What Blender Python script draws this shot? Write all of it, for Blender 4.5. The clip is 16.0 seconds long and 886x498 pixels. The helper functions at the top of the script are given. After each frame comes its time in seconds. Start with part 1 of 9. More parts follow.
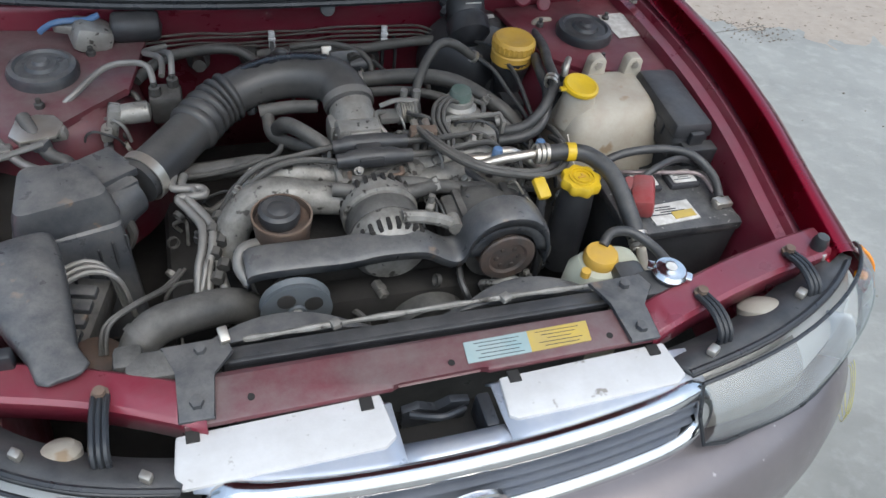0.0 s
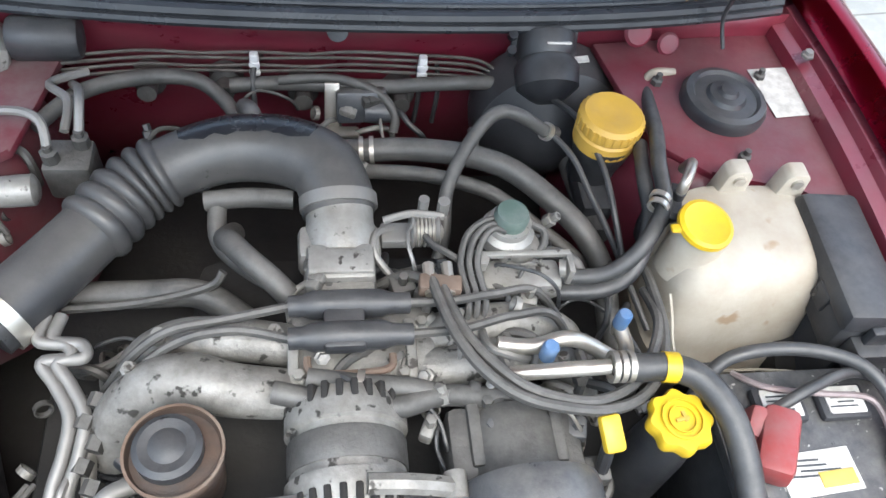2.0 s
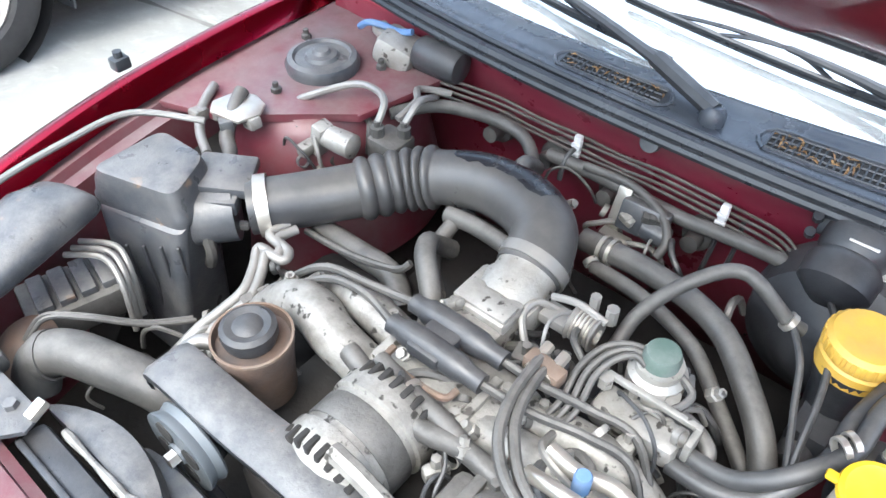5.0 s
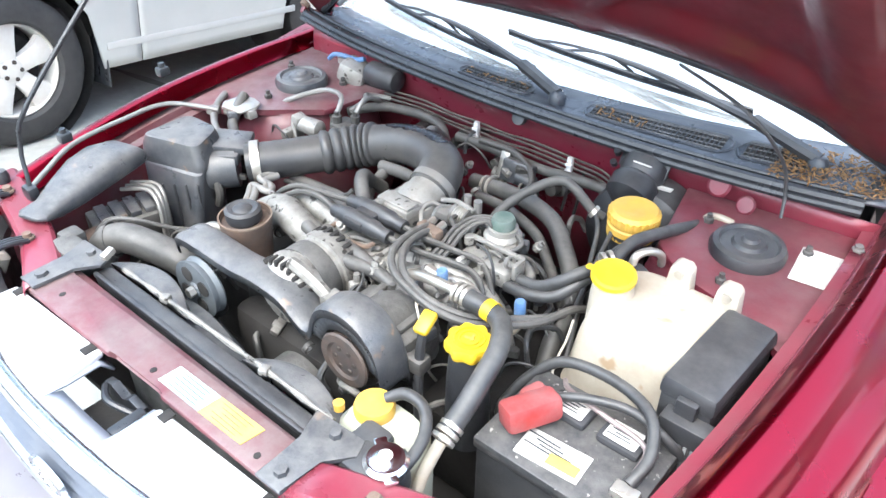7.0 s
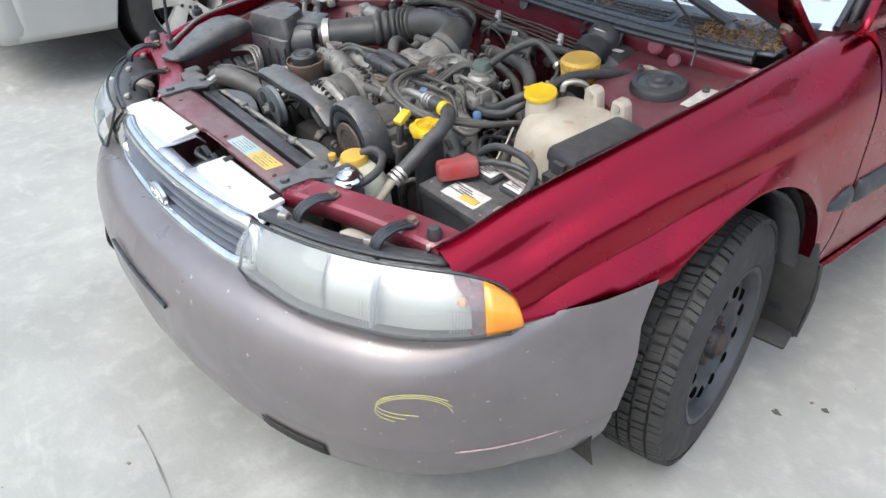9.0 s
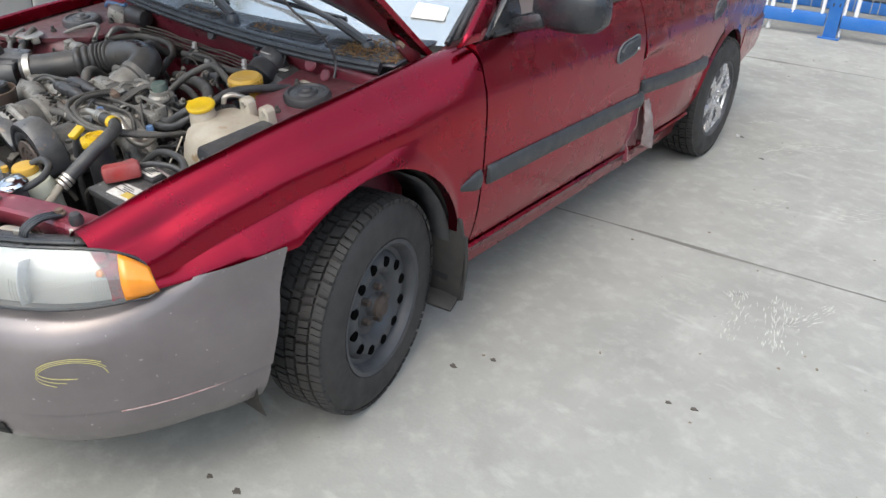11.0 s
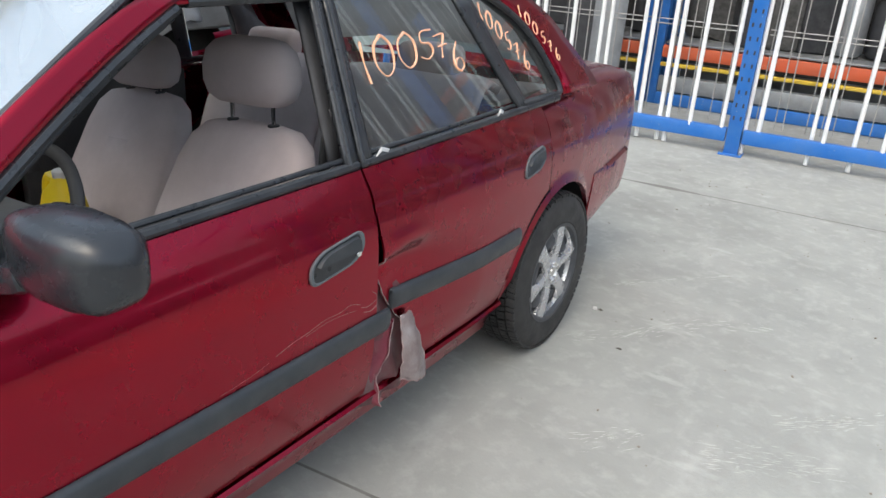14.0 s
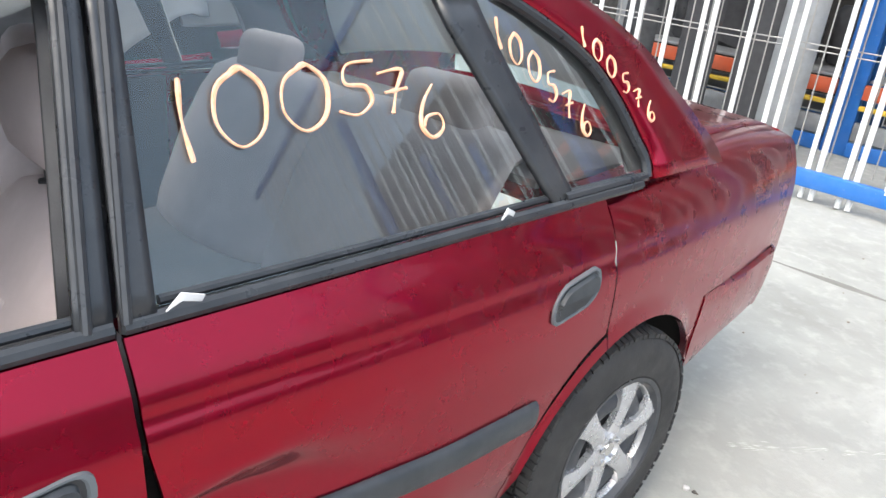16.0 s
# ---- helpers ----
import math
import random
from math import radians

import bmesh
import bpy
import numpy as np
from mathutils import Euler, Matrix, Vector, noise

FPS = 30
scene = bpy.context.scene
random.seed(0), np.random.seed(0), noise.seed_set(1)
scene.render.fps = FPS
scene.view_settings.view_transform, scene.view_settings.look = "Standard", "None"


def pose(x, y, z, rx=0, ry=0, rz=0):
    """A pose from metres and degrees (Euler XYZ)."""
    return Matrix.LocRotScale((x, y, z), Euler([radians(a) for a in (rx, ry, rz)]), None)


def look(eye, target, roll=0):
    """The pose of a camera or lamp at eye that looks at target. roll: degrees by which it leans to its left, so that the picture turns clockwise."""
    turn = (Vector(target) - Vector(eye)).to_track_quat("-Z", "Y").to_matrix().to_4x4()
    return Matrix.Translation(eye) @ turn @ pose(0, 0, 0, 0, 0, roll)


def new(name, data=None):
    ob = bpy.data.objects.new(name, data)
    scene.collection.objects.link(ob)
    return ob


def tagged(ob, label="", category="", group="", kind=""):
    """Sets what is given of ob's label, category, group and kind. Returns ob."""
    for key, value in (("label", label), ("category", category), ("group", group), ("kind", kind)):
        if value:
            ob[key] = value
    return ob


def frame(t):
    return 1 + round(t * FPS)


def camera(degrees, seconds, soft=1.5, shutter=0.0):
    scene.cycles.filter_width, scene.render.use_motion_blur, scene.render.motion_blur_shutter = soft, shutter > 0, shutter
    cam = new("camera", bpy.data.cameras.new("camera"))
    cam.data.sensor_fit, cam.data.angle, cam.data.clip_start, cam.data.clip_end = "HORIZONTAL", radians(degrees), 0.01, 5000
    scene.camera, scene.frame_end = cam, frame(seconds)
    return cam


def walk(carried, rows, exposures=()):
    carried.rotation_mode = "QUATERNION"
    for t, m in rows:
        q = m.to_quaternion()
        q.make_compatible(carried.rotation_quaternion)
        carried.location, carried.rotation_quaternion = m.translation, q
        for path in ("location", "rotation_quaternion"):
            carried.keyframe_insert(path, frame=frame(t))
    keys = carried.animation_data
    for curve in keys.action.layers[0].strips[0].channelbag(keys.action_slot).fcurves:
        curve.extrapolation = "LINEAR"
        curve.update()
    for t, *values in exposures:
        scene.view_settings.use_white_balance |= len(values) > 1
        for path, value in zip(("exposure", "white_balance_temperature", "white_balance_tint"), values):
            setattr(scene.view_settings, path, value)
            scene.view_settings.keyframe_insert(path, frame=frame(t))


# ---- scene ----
cam = camera(59.4, 16.0)
PATH = [
    (0, (-0.301, -1.341, 1.495), (0.231, 0.123, 0.242), 3.24),
    (0.5, (-0.215, -1.172, 1.497), (0.181, 0.312, 0.216), 1.66),
    (1, (-0.056, -1.026, 1.496), (0.085, 0.516, 0.231), -0.17),
    (1.5, (-0.036, -0.880, 1.471), (0.011, 0.578, 0.103), 0.44),
    (2, (-0.060, -0.717, 1.458), (0.260, 0.598, -0.015), 6.73),
    (2.5, (-0.014, -0.677, 1.449), (0.195, 0.633, -0.048), 3.85),
    (3, (0.104, -0.650, 1.456), (-0.066, 0.706, -0.005), -3.97),
    (3.5, (0.173, -0.603, 1.432), (-0.282, 0.717, -0.001), -2.87),
    (3.7, (0.173, -0.585, 1.413), (-0.397, 0.724, 0.013), -2.25),
    (5.8, (0.485, -0.813, 1.394), (-0.559, 0.434, 0.231), 3.82),
    (6, (0.525, -0.826, 1.399), (-0.582, 0.385, 0.258), 1.73),
    (6.5, (0.637, -0.949, 1.409), (-0.422, 0.384, 0.361), 1.92),
    (7, (0.800, -1.107, 1.415), (-0.221, 0.297, 0.423), 4.24),
    (7.5, (0.978, -1.130, 1.401), (-0.113, 0.177, 0.352), 3.42),
    (8, (1.165, -1.140, 1.374), (-0.094, -0.025, 0.291), 4.01),
    (8.2, (1.212, -1.165, 1.379), (-0.072, -0.068, 0.307), 2.31),
    (10.3, (1.979, -1.437, 1.431), (0.685, -0.293, 0.421), 1.10),
    (10.5, (2.010, -1.408, 1.442), (0.749, -0.193, 0.476), 0.10),
    (11, (2.008, -1.260, 1.430), (0.971, 0.165, 0.483), 2.70),
    (11.5, (1.925, -1.079, 1.443), (1.148, 0.559, 0.599), 3.50),
    (12, (1.945, -0.888, 1.446), (1.193, 0.767, 0.612), 1.60),
    (12.5, (2.009, -0.602, 1.456), (1.123, 1.004, 0.659), 0.90),
    (13, (1.932, -0.365, 1.450), (1.111, 1.266, 0.635), 4.60),
    (13.5, (1.863, -0.114, 1.451), (1.143, 1.550, 0.606), 4.00),
    (14, (1.903, 0.192, 1.463), (0.911, 1.749, 0.693), 3.80),
    (14.5, (1.856, 0.450, 1.456), (0.800, 1.950, 0.659), 3.00),
    (15, (1.714, 0.722, 1.459), (0.777, 2.294, 0.653), 7.40),
    (15.5, (1.657, 0.953, 1.424), (0.567, 2.391, 0.562), 6.60),
    (16, (1.589, 1.262, 1.410), (0.288, 2.558, 0.617), 6.40),
]
walk(cam, [(t, look(eye, target, roll)) for t, eye, target, roll in PATH], [(0, 0.3, 6090, 5), (0.5, 0.7, 6090, 5), (1, 1.05, 6090, 5), (2, 1.35, 6090, 5), (3.5, 1.8, 6090, 5), (6, 2.05, 6090, 5), (7, 2.05, 6090, 5), (8, 1.5, 6140, 6), (10.3, 0.65, 6600, 6), (11, 0.65, 6600, 6), (12.5, 0.53, 6600, 4), (13.5, 0.43, 6600, 4), (14.5, 0.82, 6600, 6), (15.3, 0.92, 6600, 6), (16, 1.29, 6600, 6)])

# ---- world, sun and exposure ----
world = bpy.data.worlds.new("world")
scene.world = world
world.use_nodes = True
wt = world.node_tree
sky = wt.nodes.new("ShaderNodeTexSky")
sky.sky_type, sky.sun_disc = "NISHITA", False
sky.sun_elevation, sky.sun_rotation = radians(54), radians(160)
sky.air_density, sky.dust_density, sky.ozone_density = 1.0, 4.0, 1.5
wt.nodes["Background"].inputs["Strength"].default_value = 0.15
# thin high cloud that fills the whole sky, brighter overhead than at the horizon
cloud = wt.nodes.new("ShaderNodeMix")
cloud.data_type, cloud.blend_type = "RGBA", "ADD"
cloud.inputs["B"].default_value = (2.75, 3.1, 3.5, 1)
up, height, cover = wt.nodes.new("ShaderNodeTexCoord"), wt.nodes.new("ShaderNodeSeparateXYZ"), wt.nodes.new("ShaderNodeMapRange")
cover.inputs["To Min"].default_value, cover.inputs["To Max"].default_value = 0.60, 0.90
wt.links.new(up.outputs["Generated"], height.inputs[0])
wt.links.new(height.outputs["Z"], cover.inputs["Value"])
wt.links.new(cover.outputs["Result"], cloud.inputs["Factor"])
wt.links.new(sky.outputs["Color"], cloud.inputs["A"])
wt.links.new(cloud.outputs["Result"], wt.nodes["Background"].inputs["Color"])
sun = new("sun", bpy.data.lights.new("sun", "SUN"))
sun.data.energy, sun.data.angle, sun.data.color = 0.95, radians(50), (1.0, 0.985, 0.96)
sun.matrix_world = look((-2.0, -5.5, 8.1), (0, 0, 0))


# ---- materials ----
def material(name, base, alt=None, scale=6.0, rough=0.5, spread=0.15, metal=0.0, dust=None, dust_amount=0.5,
             dust_scale=9.0, bump=0.15, grain=180.0, coat=0.0, stretch=(1, 1, 1), specks=None, transmit=0.0, settle=0.0):
    """A procedural surface: two colours mixed by noise, dust or stains over them, and fine relief."""
    m = bpy.data.materials.new(name)
    m.use_nodes = True
    nt = m.node_tree
    n, link = nt.nodes, nt.links.new
    p = n["Principled BSDF"]
    co = n.new("ShaderNodeTexCoord")
    mp = n.new("ShaderNodeMapping")
    mp.inputs["Scale"].default_value = stretch
    link(co.outputs["Object"], mp.inputs["Vector"])

    def noise_at(s, detail=6.0, roughness=0.6):
        t = n.new("ShaderNodeTexNoise")
        t.inputs["Scale"].default_value, t.inputs["Detail"].default_value = s, detail
        t.inputs["Roughness"].default_value = roughness
        link(mp.outputs["Vector"], t.inputs["Vector"])
        return t.outputs["Fac"]

    def ramp(fac, lo, hi):
        r = n.new("ShaderNodeMapRange")
        r.inputs["From Min"].default_value, r.inputs["From Max"].default_value = lo, hi
        link(fac, r.inputs["Value"])
        return r.outputs["Result"]

    def mixed(fac, a, b):
        x = n.new("ShaderNodeMix")
        x.data_type = "RGBA"
        link(fac, x.inputs["Factor"])
        for s, v in ((x.inputs["A"], a), (x.inputs["B"], b)):
            if isinstance(v, tuple):
                s.default_value = (*v, 1)
            else:
                link(v, s)
        return x.outputs["Result"]

    def times(fac, k):
        x = n.new("ShaderNodeMath")
        x.operation = "MULTIPLY"
        link(fac, x.inputs[0])
        x.inputs[1].default_value = k
        return x.outputs[0]

    body = noise_at(scale)
    colour = mixed(ramp(body, 0.3, 0.7), base, alt or tuple(c * 0.8 for c in base))
    if dust:
        colour = mixed(times(ramp(noise_at(dust_scale, 8.0, 0.65), 0.35, 0.7), dust_amount), colour, dust)
    if specks:
        colour = mixed(ramp(noise_at(specks[1], 3.0, 0.5), specks[2], specks[2] + 0.06), colour, specks[0])
    if settle:
        # dust that has settled on the faces that look up
        geo, sep = n.new("ShaderNodeNewGeometry"), n.new("ShaderNodeSeparateXYZ")
        link(geo.outputs["Normal"], sep.inputs[0])
        both = n.new("ShaderNodeMath")
        both.operation = "MULTIPLY"
        link(ramp(sep.outputs["Z"], 0.35, 1.0), both.inputs[0])
        link(ramp(noise_at(dust_scale * 1.7, 8.0, 0.7), 0.30, 0.62), both.inputs[1])
        colour = mixed(times(both.outputs[0], settle), colour, (0.235, 0.222, 0.205))
    link(colour, p.inputs["Base Color"])
    rg = n.new("ShaderNodeMapRange")
    rg.inputs["To Min"].default_value, rg.inputs["To Max"].default_value = max(0.02, rough - spread), min(1, rough + spread)
    link(ramp(noise_at(scale * 2.3), 0.3, 0.7), rg.inputs["Value"])
    link(rg.outputs["Result"], p.inputs["Roughness"])
    p.inputs["Metallic"].default_value = metal
    p.inputs["Coat Weight"].default_value = coat
    p.inputs["Coat Roughness"].default_value = 0.06
    p.inputs["Transmission Weight"].default_value = transmit
    if bump:
        b = n.new("ShaderNodeBump")
        b.inputs["Strength"].default_value, b.inputs["Distance"].default_value = bump, 0.002
        link(noise_at(grain, 4.0), b.inputs["Height"])
        link(b.outputs["Normal"], p.inputs["Normal"])
    return m


def glass(name, tint, gloss=0.0, haze=0.0, ior=1.5):
    """Thin glass: clear along the view, mirror-like at a slant by its Fresnel gloss, with a pale diffuse haze."""
    m = bpy.data.materials.new(name)
    m.use_nodes = True
    nt = m.node_tree
    n, link = nt.nodes, nt.links.new
    n.remove(n["Principled BSDF"])
    # diffuse share: dust on the panes, and painted sky glare on the windscreen
    clear, shine, dusty = n.new("ShaderNodeBsdfTransparent"), n.new("ShaderNodeBsdfGlossy"), n.new("ShaderNodeBsdfDiffuse")
    clear.inputs["Color"].default_value = (*tint, 1)
    shine.inputs["Roughness"].default_value = gloss
    shine.inputs["Color"].default_value = (0.88, 0.97, 1.0, 1)
    dusty.inputs["Color"].default_value = (0.70, 0.72, 0.72, 1)
    fr = n.new("ShaderNodeFresnel")
    fr.inputs["IOR"].default_value = ior
    a, b = n.new("ShaderNodeMixShader"), n.new("ShaderNodeMixShader")
    co, t, r = n.new("ShaderNodeTexCoord"), n.new("ShaderNodeTexNoise"), n.new("ShaderNodeMapRange")
    t.inputs["Scale"].default_value, t.inputs["Detail"].default_value = 5.0, 7.0
    r.inputs["From Min"].default_value, r.inputs["From Max"].default_value = 0.35, 0.75
    r.inputs["To Min"].default_value, r.inputs["To Max"].default_value = haze * 0.8, haze * 1.2
    link(co.outputs["Object"], t.inputs["Vector"])
    link(t.outputs["Fac"], r.inputs["Value"])
    link(r.outputs["Result"], a.inputs["Fac"])
    link(clear.outputs[0], a.inputs[1])
    link(dusty.outputs[0], a.inputs[2])
    link(fr.outputs[0], b.inputs["Fac"])
    link(a.outputs[0], b.inputs[1])
    link(shine.outputs[0], b.inputs[2])
    link(b.outputs[0], n["Material Output"].inputs["Surface"])
    return m


DUST = (0.25, 0.24, 0.225)
GREY_DUST = (0.22, 0.22, 0.215)
RED = material("red_paint", (0.33, 0.0035, 0.024), (0.285, 0.003, 0.0205), 3.0, 0.28, 0.04, 1.0, (0.26, 0.04, 0.05), 0.03, 5.0, 0.015, 400, 0.42)
RED.node_tree.nodes["Principled BSDF"].inputs["Specular IOR Level"].default_value = 0.1
RED.node_tree.nodes["Principled BSDF"].inputs["Coat IOR"].default_value = 1.5
RED.node_tree.nodes["Principled BSDF"].inputs["Coat Roughness"].default_value = 0.06
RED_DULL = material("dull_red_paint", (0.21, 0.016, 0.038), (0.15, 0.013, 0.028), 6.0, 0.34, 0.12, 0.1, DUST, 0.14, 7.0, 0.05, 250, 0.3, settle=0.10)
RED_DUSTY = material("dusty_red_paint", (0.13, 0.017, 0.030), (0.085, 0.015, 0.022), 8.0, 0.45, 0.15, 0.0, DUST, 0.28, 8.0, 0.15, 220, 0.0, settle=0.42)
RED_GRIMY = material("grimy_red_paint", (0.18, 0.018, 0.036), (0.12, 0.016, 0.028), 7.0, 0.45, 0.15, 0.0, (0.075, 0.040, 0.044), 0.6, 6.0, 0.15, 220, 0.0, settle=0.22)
# body red darkened: the shade under the open hood is in the colour
RED_SHADED = material("shaded_underside_red", (0.13, 0.007, 0.015), (0.09, 0.006, 0.012), 5.0, 0.40, 0.12, 0.1, (0.04, 0.025, 0.025), 0.4, 6.0, 0.05, 200, 0.3)
TAUPE = material("taupe_bumper_paint", (0.175, 0.155, 0.157), (0.150, 0.133, 0.135), 4.0, 0.36, 0.1, 0.45, (0.28, 0.255, 0.25), 0.25, 7.0, 0.04, 300, 0.35, specks=((0.36, 0.34, 0.33), 55.0, 0.70))
PLASTIC = material("dusty_black_plastic", (0.014, 0.015, 0.018), (0.024, 0.024, 0.027), 9.0, 0.42, 0.15, 0.0, GREY_DUST, 0.15, 11.0, 0.2, 300, settle=0.18)
MIRROR_BLACK = material("satin_black_plastic", (0.013, 0.015, 0.019), (0.019, 0.021, 0.025), 9.0, 0.27, 0.08, 0.0, GREY_DUST, 0.05, 9.0, 0.08, 500)
PLASTIC_GRITTY = material("grit_strewn_black_plastic", (0.016, 0.018, 0.022), (0.028, 0.030, 0.034), 14.0, 0.40, 0.14, 0.0, (0.16, 0.15, 0.14), 0.45, 22.0, 0.3, 260, specks=((0.42, 0.40, 0.37), 95.0, 0.66), settle=0.30)
PLASTIC_DUSTY = material("very_dusty_black_plastic", (0.026, 0.030, 0.037), (0.044, 0.048, 0.056), 12.0, 0.36, 0.12, 0.0, (0.20, 0.19, 0.175), 0.35, 16.0, 0.3, 260, specks=((0.17, 0.115, 0.08), 24.0, 0.66), settle=0.45)
TRIM = material("dark_grey_trim", (0.026, 0.031, 0.036), (0.021, 0.025, 0.030), 10.0, 0.42, 0.1, 0.0, (0.11, 0.11, 0.11), 0.2, 14.0, 0.10, 420)
TRIM_RIM = material("worn_grey_trim", (0.10, 0.115, 0.125), (0.08, 0.09, 0.10), 20.0, 0.5, 0.1, 0.0, (0.2, 0.2, 0.2), 0.2, 14.0, 0.12, 420)
SCRATCH = material("scratched_paint", (0.34, 0.13, 0.135), (0.22, 0.05, 0.06), 50.0, 0.6, 0.1, 0.0, None, 0, 9.0, 0.3, 200)
SEAL = material("black_rubber_seal", (0.012, 0.014, 0.018), (0.018, 0.020, 0.024), 12.0, 0.34, 0.12, 0.0, GREY_DUST, 0.10, 10.0, 0.1, 300, settle=0.04)
COWL = material("weathered_cowl_plastic", (0.034, 0.041, 0.054), (0.026, 0.031, 0.042), 9.0, 0.30, 0.10, 0.0, GREY_DUST, 0.25, 8.0, 0.15, 260)
HOSE = material("dusty_rubber_hose", (0.028, 0.028, 0.027), (0.050, 0.048, 0.045), 14.0, 0.55, 0.15, 0.0, (0.14, 0.13, 0.115), 0.45, 13.0, 0.25, 260, settle=0.45)
HOSE_DARK = material("black_rubber_hose", (0.015, 0.016, 0.018), (0.026, 0.026, 0.027), 14.0, 0.45, 0.15, 0.0, GREY_DUST, 0.2, 13.0, 0.15, 260, settle=0.25)
CAST = material("dirty_cast_aluminium", (0.36, 0.348, 0.32), (0.24, 0.228, 0.208), 16.0, 0.55, 0.15, 0.4, (0.10, 0.09, 0.078), 0.75, 26.0, 0.6, 160, specks=((0.05, 0.046, 0.04), 60.0, 0.61))
CAST_LIGHT = material("bright_cast_aluminium", (0.42, 0.41, 0.385), (0.31, 0.30, 0.275), 14.0, 0.48, 0.15, 0.4, (0.15, 0.135, 0.115), 0.6, 22.0, 0.5, 160, specks=((0.07, 0.062, 0.055), 70.0, 0.63))
GRIME = material("grimy_engine_metal", (0.034, 0.033, 0.031), (0.070, 0.067, 0.062), 18.0, 0.6, 0.15, 0.25, DUST, 0.28, 15.0, 0.6, 140, settle=0.4)
# near-black that paints shade into recesses, openings and hollows; some dirt flecks
SHADE_BLACK = material("recess_shade_black", (0.010, 0.0095, 0.009), (0.020, 0.018, 0.017), 9.0, 0.85, 0.1, 0.0, (0.045, 0.040, 0.034), 0.4, 8.0, 0.4, 120)
STEEL = material("zinc_plated_steel", (0.62, 0.60, 0.55), (0.50, 0.47, 0.42), 20.0, 0.4, 0.12, 0.8, (0.35, 0.29, 0.20), 0.35, 25.0, 0.15, 260)
PIPE = material("dull_metal_pipe", (0.26, 0.25, 0.235), (0.18, 0.172, 0.16), 20.0, 0.5, 0.12, 0.4, DUST, 0.35, 20.0, 0.15, 260)
RUST = material("rusty_metal", (0.15, 0.088, 0.058), (0.105, 0.072, 0.054), 22.0, 0.8, 0.12, 0.1, (0.24, 0.20, 0.16), 0.5, 16.0, 0.5, 160)
RUST_CAN = material("rust_stained_reservoir", (0.070, 0.058, 0.053), (0.045, 0.040, 0.038), 18.0, 0.65, 0.12, 0.1, (0.20, 0.11, 0.062), 0.45, 15.0, 0.3, 160)
YELLOW_JUG = material("bright_yellow_jug", (0.80, 0.60, 0.02), (0.74, 0.54, 0.02), 9.0, 0.35, 0.06, 0.0, (0.6, 0.45, 0.06), 0.2, 12.0, 0.05, 260)
SLAT = material("blue_grey_slat", (0.10, 0.115, 0.145), (0.08, 0.092, 0.118), 10.0, 0.42, 0.1, 0.0, (0.20, 0.20, 0.20), 0.3, 14.0, 0.10, 420)
YELLOW = material("yellow_plastic", (0.68, 0.46, 0.014), (0.60, 0.40, 0.012), 20.0, 0.42, 0.1, 0.0, (0.34, 0.23, 0.05), 0.40, 22.0, 0.1, 260)
AMBER_CAP = material("aged_amber_plastic", (0.60, 0.36, 0.035), (0.50, 0.30, 0.04), 20.0, 0.5, 0.1, 0.0, (0.42, 0.27, 0.10), 0.5, 18.0, 0.15, 260)
TANK = material("yellowed_translucent_plastic", (0.47, 0.435, 0.365), (0.40, 0.365, 0.30), 7.0, 0.5, 0.12, 0.0, (0.27, 0.20, 0.13), 0.75, 9.0, 0.2, 120, specks=((0.30, 0.22, 0.14), 20.0, 0.64), settle=0.15)
TANK_CLOUDY = material("cloudy_translucent_plastic", (0.50, 0.52, 0.42), (0.42, 0.42, 0.33), 9.0, 0.5, 0.12, 0.0, (0.30, 0.24, 0.15), 0.4, 12.0, 0.12, 160)
WHITE = material("white_film", (0.66, 0.655, 0.65), (0.57, 0.565, 0.56), 6.0, 0.45, 0.1, 0.0, (0.36, 0.34, 0.32), 0.5, 9.0, 0.1, 260, specks=((0.25, 0.225, 0.20), 40.0, 0.66))
SILVER_TRIM = material("scuffed_silver_plastic", (0.62, 0.63, 0.65), (0.48, 0.50, 0.55), 9.0, 0.38, 0.12, 0.4, (0.35, 0.42, 0.55), 0.4, 9.0, 0.1, 200)
CHROME = material("dull_chrome", (0.78, 0.78, 0.78), (0.66, 0.66, 0.67), 20.0, 0.16, 0.08, 1.0, (0.45, 0.44, 0.42), 0.25, 20.0, 0.05, 260)
CHALK_PALE = material("faded_marker", (0.82, 0.56, 0.46), (0.76, 0.58, 0.50), 60.0, 0.75, 0.1, 0.0, (0.78, 0.72, 0.68), 0.6, 90.0, 0.3, 400)
STICKER = material("white_sticker", (0.80, 0.80, 0.79), (0.75, 0.75, 0.74), 20.0, 0.5, 0.05, 0.0, (0.6, 0.6, 0.6), 0.15, 30.0, 0.05, 260)
PAPER = material("white_paper_label", (0.66, 0.65, 0.62), (0.54, 0.53, 0.50), 30.0, 0.7, 0.1, 0.0, (0.28, 0.25, 0.21), 0.6, 60.0, 0.1, 260)
LABEL_YELLOW = material("yellow_label", (0.58, 0.41, 0.06), (0.50, 0.36, 0.07), 20.0, 0.5, 0.1, 0.0, DUST, 0.4, 16.0, 0.05, 260)
LABEL_BLUE = material("pale_blue_label", (0.27, 0.40, 0.41), (0.36, 0.44, 0.43), 24.0, 0.5, 0.1, 0.0, DUST, 0.4, 16.0, 0.05, 260)
INK = material("dark_print", (0.05, 0.055, 0.06), None, 20.0, 0.6)
RED_PLASTIC = material("red_rubber_boot", (0.34, 0.028, 0.028), (0.24, 0.022, 0.022), 14.0, 0.5, 0.1, 0.0, GREY_DUST, 0.35, 16.0, 0.1, 220)
